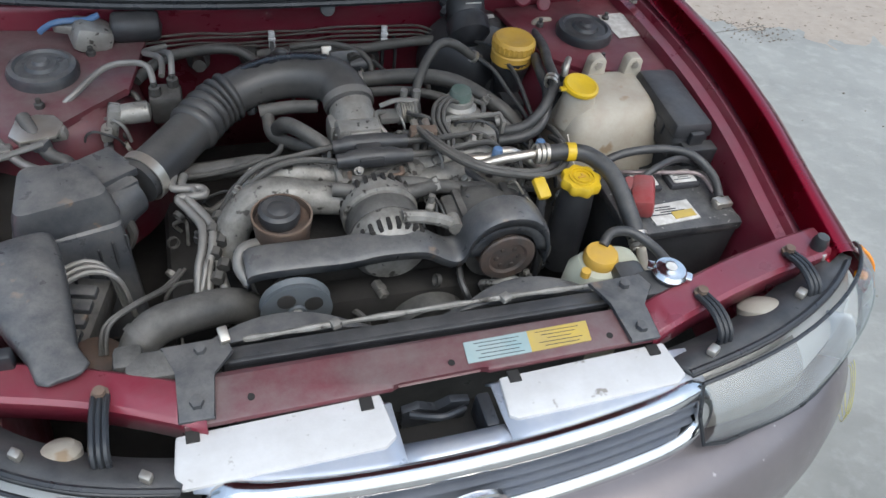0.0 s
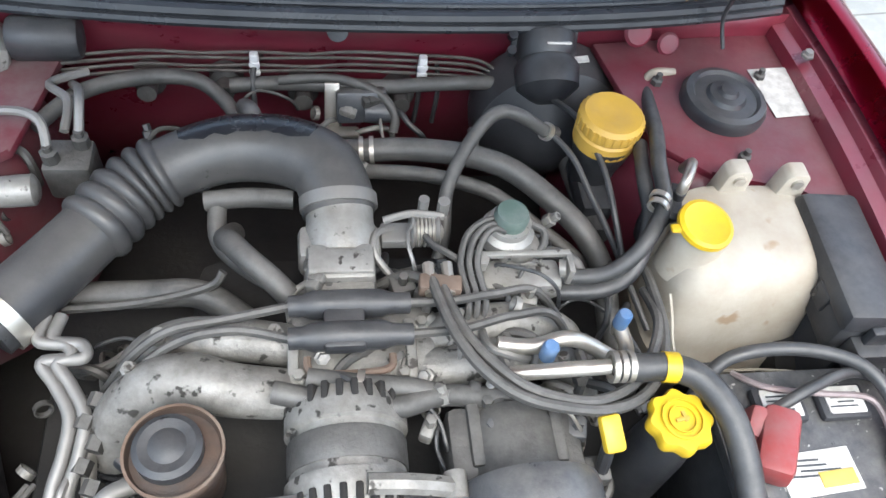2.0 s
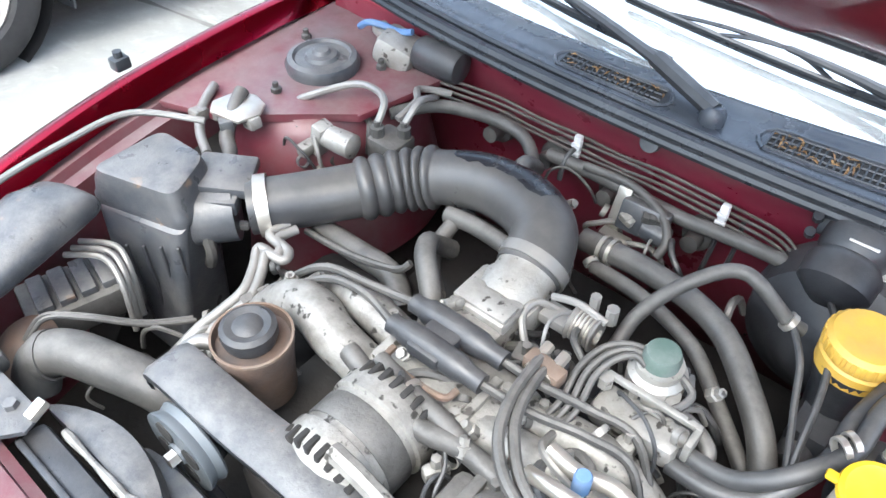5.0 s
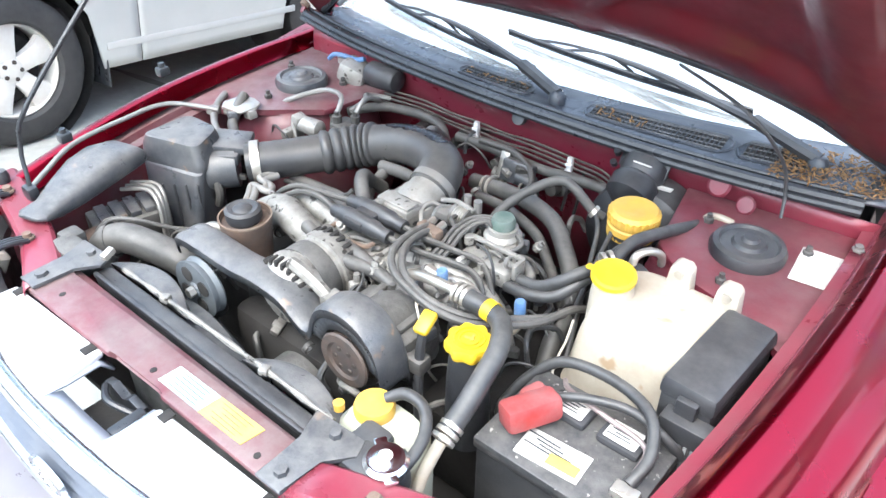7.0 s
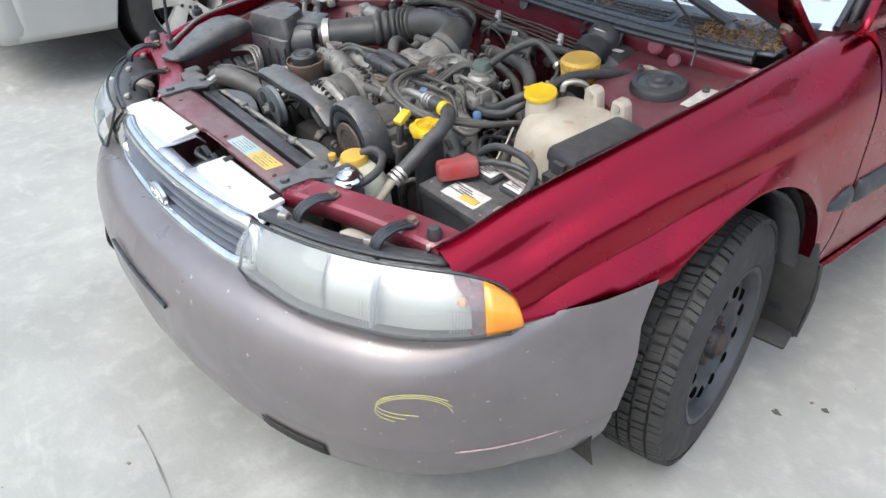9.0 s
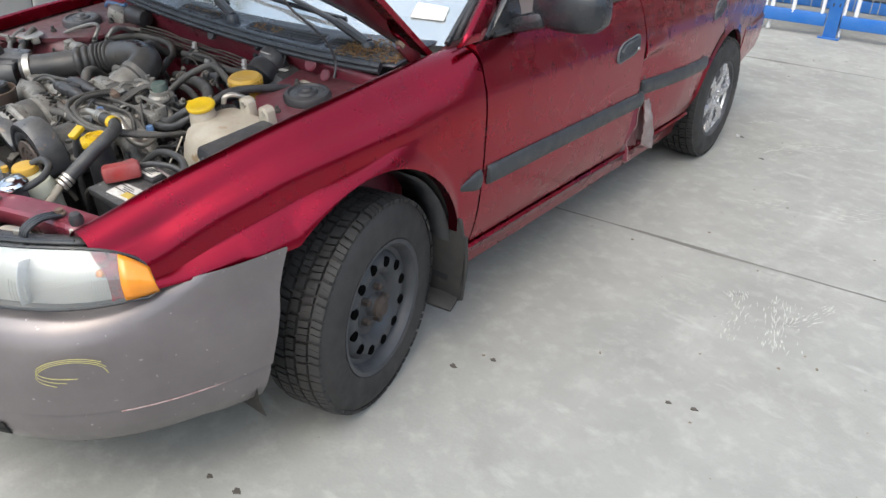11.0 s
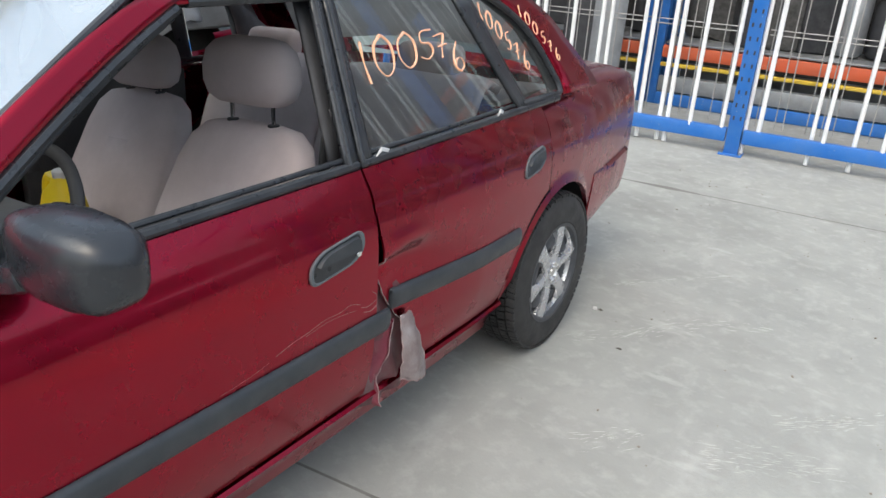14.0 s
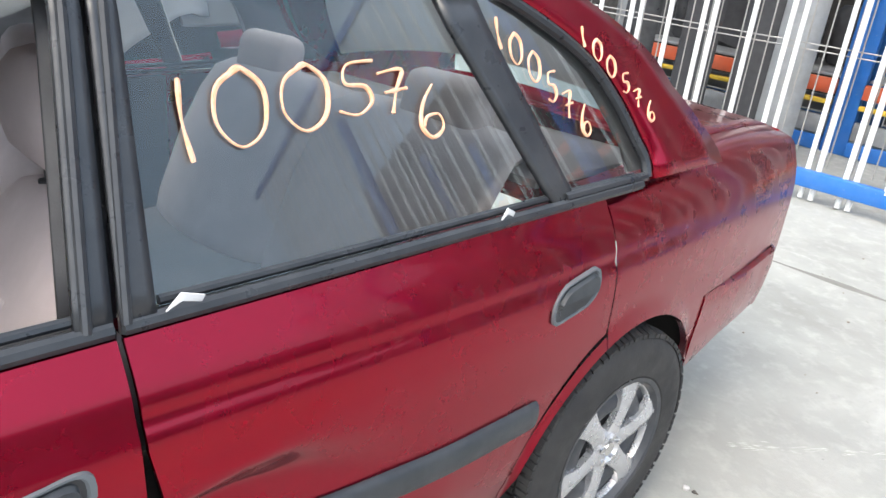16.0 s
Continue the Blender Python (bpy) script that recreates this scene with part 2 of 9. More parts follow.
BLUE_CAP = material("blue_plastic", (0.07, 0.16, 0.34), (0.09, 0.19, 0.36), 20.0, 0.45, 0.1, 0.0, GREY_DUST, 0.45, 20.0, 0.1, 220)
GREEN_CAP = material("green_plastic", (0.075, 0.115, 0.098), (0.10, 0.14, 0.12), 20.0, 0.5, 0.1, 0.0, GREY_DUST, 0.55, 20.0, 0.1, 220)
TYRE = material("worn_tyre_rubber", (0.014, 0.014, 0.015), (0.024, 0.023, 0.023), 8.0, 0.7, 0.12, 0.0, (0.075, 0.07, 0.062), 0.25, 7.0, 0.3, 180)
WHEEL_BLACK = material("dull_black_steel_wheel", (0.034, 0.038, 0.046), (0.048, 0.052, 0.060), 10.0, 0.5, 0.12, 0.2, (0.12, 0.11, 0.10), 0.3, 9.0, 0.2, 220)
# glossless black: the darkness inside the wheel holes, put into the colour
VOID = material("hole_shade_black", (0.003, 0.003, 0.003), (0.004, 0.004, 0.004), 9.0, 1.0, 0.0, 0.0, None, 0, 9.0, 0.0, 120)
VOID.node_tree.nodes["Principled BSDF"].inputs["Specular IOR Level"].default_value = 0.0
HUB_RUST = material("rusty_hub", (0.060, 0.042, 0.034), (0.045, 0.038, 0.034), 20.0, 0.8, 0.1, 0.2, None, 0, 9.0, 0.4, 200)
HUBCAP = material("silver_wheel_cover", (0.62, 0.62, 0.63), (0.54, 0.54, 0.56), 8.0, 0.28, 0.08, 0.75, (0.32, 0.31, 0.29), 0.3, 12.0, 0.08, 260)
ALLOY = material("silver_alloy_wheel", (0.66, 0.64, 0.60), (0.56, 0.54, 0.50), 8.0, 0.42, 0.1, 0.2, (0.42, 0.37, 0.30), 0.45, 9.0, 0.1, 260)
FABRIC = material("grey_brown_velour", (0.56, 0.48, 0.475), (0.48, 0.408, 0.402), 7.0, 0.95, 0.04, 0.0, (0.48, 0.41, 0.405), 0.35, 14.0, 0.5, 500)
FABRIC_SIDE = material("dark_grey_upholstery", (0.24, 0.205, 0.205), (0.19, 0.165, 0.165), 9.0, 0.95, 0.04, 0.0, (0.32, 0.29, 0.29), 0.3, 14.0, 0.5, 500)
CABIN = material("grey_cabin_plastic", (0.10, 0.10, 0.105), (0.08, 0.08, 0.085), 9.0, 0.7, 0.1, 0.0, GREY_DUST, 0.2, 12.0, 0.2, 300)
CABIN_DARK = material("dark_cabin_plastic", (0.03, 0.03, 0.033), (0.04, 0.04, 0.043), 9.0, 0.7, 0.1, 0.0, None, 0, 12.0, 0.2, 300)
HEADLINER = material("light_grey_headliner", (0.42, 0.40, 0.38), (0.36, 0.34, 0.33), 9.0, 0.95, 0.03, 0.0, None, 0, 9.0, 0.3, 500)
CHALK = material("orange_paint_marker", (0.88, 0.36, 0.17), (0.80, 0.42, 0.26), 60.0, 0.75, 0.1, 0.0, (0.85, 0.62, 0.50), 0.5, 90.0, 0.3, 400)
TORN = material("torn_bare_panel", (0.35, 0.31, 0.30), (0.22, 0.175, 0.175), 13.0, 0.5, 0.12, 0.3, (0.13, 0.07, 0.065), 0.6, 18.0, 0.4, 140)
SCRAPE = material("scraped_edge", (0.40, 0.32, 0.31), (0.24, 0.13, 0.13), 60.0, 0.6, 0.1, 0.1, None, 0, 9.0, 0.3, 200)
LAMP_REFLECTOR = material("lamp_reflector", (0.52, 0.52, 0.51), (0.46, 0.46, 0.45), 5.0, 0.42, 0.05, 0.6, (0.50, 0.48, 0.44), 0.12, 6.0, 0.02, 200)
AMBER = material("amber_lens", (0.80, 0.27, 0.012), (0.74, 0.23, 0.010), 20.0, 0.22, 0.06, 0.0, (0.7, 0.4, 0.15), 0.2, 12.0, 0.05, 220, 0.5)
# haze and IOR set high: dust plus the sky's glare painted in
SCREEN_GLASS = glass("windscreen_glass", (0.80, 0.88, 0.89), 0.06, 0.46, 4.8)
SIDE_GLASS = glass("side_glass", (0.86, 0.91, 0.89), 0.0, 0.018, 1.72)
LENS_GLASS = glass("hazed_lamp_lens", (0.95, 0.95, 0.92), 0.05, 0.20)
SILVER_PAINT = material("silver_car_paint", (0.43, 0.435, 0.42), (0.38, 0.385, 0.37), 4.0, 0.36, 0.08, 0.3, (0.46, 0.44, 0.41), 0.25, 6.0, 0.03, 300, 0.4)
BLUE = material("blue_rack_paint", (0.012, 0.135, 0.46), (0.012, 0.115, 0.40), 6.0, 0.42, 0.1, 0.0, (0.10, 0.20, 0.40), 0.35, 7.0, 0.08, 260, specks=((0.30, 0.30, 0.30), 60.0, 0.70))
WHITE_BAR = material("white_painted_bar", (0.80, 0.80, 0.79), (0.72, 0.72, 0.71), 8.0, 0.42, 0.1, 0.0, (0.5, 0.48, 0.44), 0.3, 8.0, 0.06, 260)
ORANGE = material("orange_rack_paint", (0.62, 0.10, 0.03), (0.52, 0.085, 0.03), 8.0, 0.5, 0.1, 0.0, (0.3, 0.16, 0.1), 0.3, 9.0, 0.06, 260)
YELLOW_RACK = material("yellow_rack_paint", (0.70, 0.46, 0.03), (0.6, 0.4, 0.03), 8.0, 0.5, 0.1, 0.0, (0.3, 0.25, 0.12), 0.3, 9.0, 0.06, 260)
GALV = material("galvanised_steel", (0.36, 0.37, 0.38), (0.28, 0.29, 0.30), 12.0, 0.5, 0.1, 0.6, (0.25, 0.24, 0.22), 0.4, 8.0, 0.06, 260)
LEAF = material("dead_leaves", (0.26, 0.145, 0.055), (0.17, 0.085, 0.035), 60.0, 0.85, 0.1, 0.0, (0.42, 0.27, 0.12), 0.5, 90.0, 0.3, 260)
SAND = material("pinkish_sand", (0.37, 0.315, 0.26), (0.31, 0.265, 0.215), 9.0, 0.95, 0.04, 0.0, (0.43, 0.37, 0.31), 0.5, 22.0, 0.7, 200, specks=((0.17, 0.135, 0.10), 34.0, 0.64))
DIRT = material("brown_grit", (0.15, 0.12, 0.09), (0.27, 0.22, 0.175), 40.0, 0.95, 0.04, 0.0, None, 0, 9.0, 0.5, 200)
GRIT = material("dark_grit", (0.055, 0.05, 0.042), (0.10, 0.085, 0.07), 40.0, 0.9, 0.05, 0.0, None, 0, 9.0, 0.5, 200)
SCUFF = material("scraped_concrete", (0.56, 0.55, 0.52), (0.46, 0.45, 0.42), 30.0, 0.9, 0.05, 0.0, None, 0, 9.0, 0.2, 200)
JOINT = material("dirty_joint_filler", (0.15, 0.145, 0.13), (0.25, 0.245, 0.225), 5.0, 0.9, 0.05, 0.0, (0.08, 0.07, 0.06), 0.6, 3.0, 0.5, 90)
SCRAWL = material("faded_yellow_marker", (0.52, 0.48, 0.06), (0.38, 0.34, 0.14), 60.0, 0.7, 0.1, 0.0, (0.3, 0.28, 0.22), 0.6, 70.0, 0.2, 400)


def concrete():
    m = material("worn_concrete", (0.300, 0.300, 0.274), (0.240, 0.242, 0.224), 0.9, 0.82, 0.1, 0.0, (0.40, 0.395, 0.365), 0.45, 3.2, 0.5, 90.0, specks=((0.16, 0.155, 0.145), 26.0, 0.735))
    nt = m.node_tree
    n, link = nt.nodes, nt.links.new
    p = n["Principled BSDF"]
    old = p.inputs["Base Color"].links[0].from_socket
    co = n.new("ShaderNodeTexCoord")

    def veil(colour, scale, stretch, lo, hi, amount, under):
        mp, t, r, x = n.new("ShaderNodeMapping"), n.new("ShaderNodeTexNoise"), n.new("ShaderNodeMapRange"), n.new("ShaderNodeMix")
        mp.inputs["Scale"].default_value, mp.inputs["Rotation"].default_value = stretch, (0, 0, 0.5)
        link(co.outputs["Object"], mp.inputs["Vector"])
        link(mp.outputs["Vector"], t.inputs["Vector"])
        t.inputs["Scale"].default_value, t.inputs["Detail"].default_value, t.inputs["Roughness"].default_value = scale, 9.0, 0.62
        r.inputs["From Min"].default_value, r.inputs["From Max"].default_value, r.inputs["To Max"].default_value = lo, hi, amount
        link(t.outputs["Fac"], r.inputs["Value"])
        x.data_type = "RGBA"
        link(r.outputs["Result"], x.inputs["Factor"])
        link(under, x.inputs["A"])
        x.inputs["B"].default_value = (*colour, 1)
        return x.outputs["Result"]

    c = veil((0.175, 0.170, 0.155), 0.55, (1, 1.6, 1), 0.50, 0.70, 0.60, old)
    c = veil((0.50, 0.49, 0.46), 1.5, (2.2, 0.75, 1), 0.58, 0.76, 0.40, c)
    c = veil((0.58, 0.57, 0.54), 2.3, (0.9, 2.6, 1), 0.62, 0.76, 0.50, c)
    c = veil((0.150, 0.146, 0.132), 1.1, (1, 1.2, 1), 0.56, 0.72, 0.45, c)
    c = veil((0.13, 0.125, 0.115), 3.4, (1, 1, 1), 0.66, 0.76, 0.55, c)
    c = veil((0.47, 0.46, 0.43), 13.0, (1, 1, 1), 0.50, 0.72, 0.35, c)
    link(c, p.inputs["Base Color"])
    return m


CONCRETE = concrete()


# ---- builders ----
def join(*geos):
    v, f = [], []
    for gv, gf in geos:
        k = len(v)
        v += [tuple(p) for p in gv]
        f += [tuple(i + k for i in face) for face in gf]
    return v, f


def moved(geo, m):
    return [tuple(m @ Vector(p)) for p in geo[0]], geo[1]


XC = -0.015  # the car's middle plane


def mirrored(geo):
    return [(2 * XC - x, y, z) for x, y, z in geo[0]], [tuple(reversed(f)) for f in geo[1]]


BAY = pose(-0.0148, 0.1005, 0.0971, 7.513, 1.756, -1.313)  # the rake at which the engine bay's pieces stand
SETTLE = [Matrix.Identity(4)]
LEANS = [False]  # the car sags on its far side: the cabin's pieces sink towards it
BENT = [False]  # the far end of the nose is pushed back, in and down


def placed(p):
    q = SETTLE[0] @ Vector(p)
    if BENT[0]:
        q += Vector((0.014, 0.025 * min(1.0, max(0.0, (q.y + 0.76) / 0.12)), -0.028)) * min(1.3, max(0.0, 0.28 - q.x) / 0.63)
    return (q.x, q.y, q.z - (0.055 * max(0.0, 0.62 - q.x) if LEANS[0] else 0.0))


def part(name, geo, mat, parent=None, label="", angle=38, solid=0.0, bevel=0.0, tidy=True):
    """Links a geometry as one mesh object under its thing."""
    me = bpy.data.meshes.new(name)
    me.from_pydata([placed(p) for p in geo[0]], [], [tuple(f) for f in geo[1]])
    if tidy:
        bm = bmesh.new()
        bm.from_mesh(me)
        bmesh.ops.remove_doubles(bm, verts=bm.verts, dist=1e-5)
        bmesh.ops.recalc_face_normals(bm, faces=bm.faces)
        bm.to_mesh(me)
        bm.free()
    me.shade_smooth()
    me.set_sharp_from_angle(angle=radians(angle))
    me.materials.append(mat)
    ob = new(name, me)
    if parent:
        ob.parent = parent
    if label:
        ob["label"] = label
    if solid:
        s = ob.modifiers.new("thickness", "SOLIDIFY")
        s.thickness, s.offset = solid, 0.0
    if bevel:
        b = ob.modifiers.new("edge", "BEVEL")
        b.width, b.segments, b.limit_method, b.angle_limit = bevel, 2, "ANGLE", radians(40)
    return ob


def thing(name, label, category, group="", kind="", at=(0, 0, 0)):
    ob = tagged(new(name), label, category, group, kind)
    ob.location = at
    return ob


def block(centre, size, r=0.004, turn=(0, 0, 0), seg=2, taper=1.0):
    """A box with rounded edges; taper: the top's size against the bottom's."""
    bm = bmesh.new()
    bmesh.ops.create_cube(bm, size=1)
    for v in bm.verts:
        k = taper if v.co.z > 0 else 1.0
        v.co = Vector((v.co.x * size[0] * k, v.co.y * size[1] * k, v.co.z * size[2]))
    if r:
        bmesh.ops.bevel(bm, geom=bm.edges[:], offset=min(r, min(size) * 0.45), segments=seg, profile=0.5, affect="EDGES")
    m = pose(*centre, *turn)
    out = [tuple(m @ v.co) for v in bm.verts], [tuple(v.index for v in f.verts) for f in bm.faces]
    bm.free()
    return out


def lathe(profile, at, axis=(0, 0, 1), seg=24, phase=0.0, caps=True):
    """Turns (radius, height) pairs about an axis."""
    q = Vector((0, 0, 1)).rotation_difference(Vector(axis).normalized()).to_matrix()
    v, f = [], []
    for r, h in profile:
        for k in range(seg):
            a = 2 * math.pi * k / seg + phase
            v.append(tuple(Vector(at) + q @ Vector((r * math.cos(a), r * math.sin(a), h))))
    for i in range(len(profile) - 1):
        for k in range(seg):
            a, b = i * seg + k, i * seg + (k + 1) % seg
            f.append((a, b, b + seg, a + seg))
    caps = caps and profile[0] != profile[-1]
    if caps and profile[0][0] > 1e-6:
        f.append(tuple(range(seg))[::-1])
    if caps and profile[-1][0] > 1e-6:
        f.append(tuple(range((len(profile) - 1) * seg, len(profile) * seg)))
    return v, f


def spline(pts, steps=6):
    """Points along a smooth curve through pts."""
    p = [Vector(q) for q in pts]
    if len(p) < 3:
        return [p[0].lerp(p[-1], k / steps) for k in range(steps + 1)]
    out = []
    for i in range(len(p) - 1):
        a, b, c, d = p[max(0, i - 1)], p[i], p[i + 1], p[min(len(p) - 1, i + 2)]
        for k in range(steps):
            t = k / steps
            out.append(0.5 * ((2 * b) + (c - a) * t + (2 * a - 5 * b + 4 * c - d) * t * t + (3 * b - a - 3 * c + d) * t ** 3))
    return out + [p[-1]]


def tube(pts, r, seg=10, steps=6, smooth=True, ribs=None):
    """A round hose through pts; r: a radius or a function of the share of its length; ribs: more radius at each step."""
    c = spline(pts, steps) if smooth else [Vector(q) for q in pts]
    v, f = [], []
    side = None
    for i, p in enumerate(c):
        d = (c[min(i + 1, len(c) - 1)] - c[max(i - 1, 0)]).normalized()
        if side is None:
            side = d.orthogonal().normalized()
        side = (side - d * side.dot(d)).normalized()
        up = d.cross(side)
        rr = r(i / (len(c) - 1)) if callable(r) else r
        for k in range(seg):
            a = 2 * math.pi * k / seg
            v.append(tuple(p + rr * (math.cos(a) * side + math.sin(a) * up)))
    for i in range(len(c) - 1):
        for k in range(seg):
            a, b = i * seg + k, i * seg + (k + 1) % seg
            f.append((a, b, b + seg, a + seg))
    f.append(tuple(range(seg))[::-1])
    f.append(tuple(range((len(c) - 1) * seg, len(c) * seg)))
    return v, f


def ring(at, axis, r, w, thick=0.003, seg=24):
    """A band clamp."""
    return lathe([(r, -w / 2), (r + thick, -w / 2), (r + thick, w / 2), (r, w / 2), (r, -w / 2)], at, axis, seg)


def plate(poly, axis, lo, hi, r=0.0):
    """A flat outline (pairs in the two other axes, in x, y, z order) extruded along an axis, with softened edges."""
    bm = bmesh.new()
    i = "xyz".index(axis)

    def place(p, d):
        q = [p[0], p[1]]
        q.insert(i, d)
        return q
    a = [bm.verts.new(place(p, lo)) for p in poly]
    b = [bm.verts.new(place(p, hi)) for p in poly]
    bm.faces.new(a)
    bm.faces.new(b[::-1])
    for k in range(len(poly)):
        j = (k + 1) % len(poly)
        bm.faces.new((a[k], b[k], b[j], a[j]))
    if r:
        bmesh.ops.bevel(bm, geom=bm.edges[:], offset=r, segments=2, profile=0.5, affect="EDGES", clamp_overlap=True)
    bm.verts.index_update()
    out = [tuple(v.co) for v in bm.verts], [tuple(v.index for v in f.verts) for f in bm.faces]
    bm.free()
    return out


def loft(rows, closed=False, caps=False):
    """Joins rows of equally many points."""
    n = len(rows[0])
    v = [tuple(p) for row in rows for p in row]
    f = []
    for i in range(len(rows) - 1):
        for k in range(n if closed else n - 1):
            a, b = i * n + k, i * n + (k + 1) % n
            f.append((a, b, b + n, a + n))
    if caps:
        f.append(tuple(range(n))[::-1])
        f.append(tuple(range((len(rows) - 1) * n, len(rows) * n)))
    return v, f


def even(line, n):
    """n points evenly along a line of points."""
    line = [Vector(p) for p in line]
    at = [0.0]
    for a, b in zip(line, line[1:]):
        at.append(at[-1] + (b - a).length)
    out = []
    for k in range(n):
        s = at[-1] * k / (n - 1)
        i = max(j for j in range(len(at) - 1) if at[j] <= s + 1e-9)
        out.append(line[i].lerp(line[i + 1], (s - at[i]) / max(1e-9, at[i + 1] - at[i])))
    return out


def curve(xs, ys):
    """A smooth function through points (monotone cubic by numpy)."""
    xs, ys = np.array(xs, float), np.array(ys, float)
    h, d = np.diff(xs), np.diff(ys) / np.diff(xs)
    m = np.concatenate([[d[0]], (d[1:] + d[:-1]) / 2, [d[-1]]])
    for i in range(1, len(m) - 1):
        if d[i - 1] * d[i] <= 0:
            m[i] = 0

    def fn(x):
        x = min(max(x, xs[0]), xs[-1])
        i = min(int(np.searchsorted(xs, x, "right")) - 1, len(h) - 1)
        t = (x - xs[i]) / h[i]
        return float((1 + 2 * t) * (1 - t) ** 2 * ys[i] + t * (1 - t) ** 2 * h[i] * m[i] + t * t * (3 - 2 * t) * ys[i + 1] + t * t * (t - 1) * h[i] * m[i + 1])
    return fn


def frange(a, b, n):
    return [a + (b - a) * k / (n - 1) for k in range(n)]

# ---- the yard: ground, fence, racks ----
YARD = 5.0
yard = pose(0, 0, 0, 0, 0, YARD)


def in_yard(geo):
    return moved(geo, yard)


ground = tagged(part("ground", ([(-300, -300, -0.03), (300, -300, -0.03), (300, 300, -0.03), (-300, 300, -0.03)], [(0, 1, 2, 3)]), CONCRETE),
                "worn grey concrete yard with pale scuffs", "ground", kind="structure")
JOINTS = [-11.0, -7.6, -2.6, 1.47, 4.90, 8.3, 11.7, 15.1]
for a, b in zip(JOINTS, JOINTS[1:]):
    xs = frange(-14, 14, 57)
    lower, upper = [], []
    for x in xs:
        lower.append((x, a + 0.0004, 0))
        upper.append((x, b - 0.0004, 0))
    rim = [[(p[0], p[1] - 0.004, -0.04) for p in lower], [(p[0], p[1] - 0.004, -0.005) for p in lower], [(p[0], p[1] + 0.003, 0) for p in lower],
           [(p[0], p[1] - 0.003, 0) for p in upper], [(p[0], p[1] + 0.004, -0.005) for p in upper], [(p[0], p[1] + 0.004, -0.04) for p in upper]]
    part("slab", in_yard(loft(rim)), CONCRETE, ground, angle=8)

for k, y in enumerate(JOINTS[1:-1]):
    part("joint_filler", in_yard(loft([[(x, y + s * (0.005 + 0.0035 * noise.noise((x * 3, y, s)) + 0.045 * max(0.0, noise.noise((x * 2.6, y * 3, 5)) - 0.12)) + 0.004 * noise.noise((x * 2, y, 9)), 0.0012) for x in frange(-14, 14, 281)] for s in (-1, 1)])), JOINT, ground, "dirt-filled slab joint")
# a thin crack that runs from under the nose
crack = spline([(-0.05, -0.965, 0), (0.15, -0.985, 0), (0.47, -1.04, 0), (0.80, -1.075, 0), (1.2, -1.12, 0)], 8)
part("crack", loft([[(p.x + 0.004 * noise.noise((p.x * 20, 1, s)), p.y + s * 0.0022 * (1 + noise.noise((p.x * 12, 4, 1))) + 0.006 * noise.noise((p.x * 9, 2, 1)), 0.0012) for p in crack] for s in (-1, 1)]), JOINT, ground, "thin dirty crack")

# sand spill with grit
rnd = random.Random(4)
rows = []
for i in range(40):
    row = []
    for j in range(46):
        x, y = 1.80 + 2.6 * j / 45, 0.95 + 2.7 * i / 39
        ragged = 0.16 * noise.noise((x * 3, y * 3, 0)) + 0.07 * noise.noise((x * 9, y * 9, 4))
        edge = min(1.0, 2.2 * (1.0 - math.hypot((x - 3.18) / 1.34, (y - 2.30) / 1.12) + 1.5 * ragged + 0.10 * noise.noise((x * 26, y * 26, 8))))
        row.append((x, y, -0.005 + 0.013 * max(-0.4, edge) + 0.004 * noise.noise((x * 14, y * 14, 2))))
    rows.append(row)
tagged(part("sand", loft(rows), SAND), "thin spill of pinkish sand over the concrete", "sand", kind="stuff")
bits = []
for k in range(1500):
    if k < 1250:
        x, y = 2.38 + rnd.gauss(0, 0.10), rnd.uniform(1.5, 3.1)
        if noise.noise((x * 2.3, y * 2.0, 7)) + 0.35 * noise.noise((x * 11, y * 11, 2)) < 0.10:
            continue
        s = rnd.uniform(0.001, 0.0045)
        z = 0.006
    else:
        x, y = rnd.uniform(-0.5, 2.6), rnd.uniform(-1.6, 5.5)
        if x < 0.95 and -1.0 < y < 3.8:
            continue
        s, z = rnd.uniform(0.0015, 0.005), 0.001
    bits.append(block((x, y, z + s * 0.2), (s * 2, s * 1.4, s * 0.7), 0, (0, 0, rnd.uniform(0, 180))))
tagged(part("grit", join(*bits), DIRT), "dark grit and crumbs lying on the concrete", "grit", kind="stuff")
for x, y, s in ((0.92, 0.315, 0.016), (0.997, 0.42, 0.013), (0.891, 3.05, 0.012), (1.083, 2.785, 0.014), (1.83, 2.08, 0.02), (1.89, 1.83, 0.024), (0.36, -0.555, 0.030), (0.325, -0.565, 0.020), (0.73, -0.44, 0.012), (0.82, -0.43, 0.016), (1.50, 0.58, 0.012), (1.57, 0.60, 0.014), (1.49, 0.07, 0.010)):
    pts = [(s * (0.7 + 0.3 * math.sin(3 * a + x * 9)) * math.cos(a) + x, s * 0.6 * (0.8 + 0.25 * math.cos(2 * a + y * 7)) * math.sin(a) + y) for a in frange(0, 5.8, 11)]
    tagged(part("oil_spot", plate(pts, "z", -0.002, 0.0025), GRIT), "small dark blotch on the concrete", "stain")

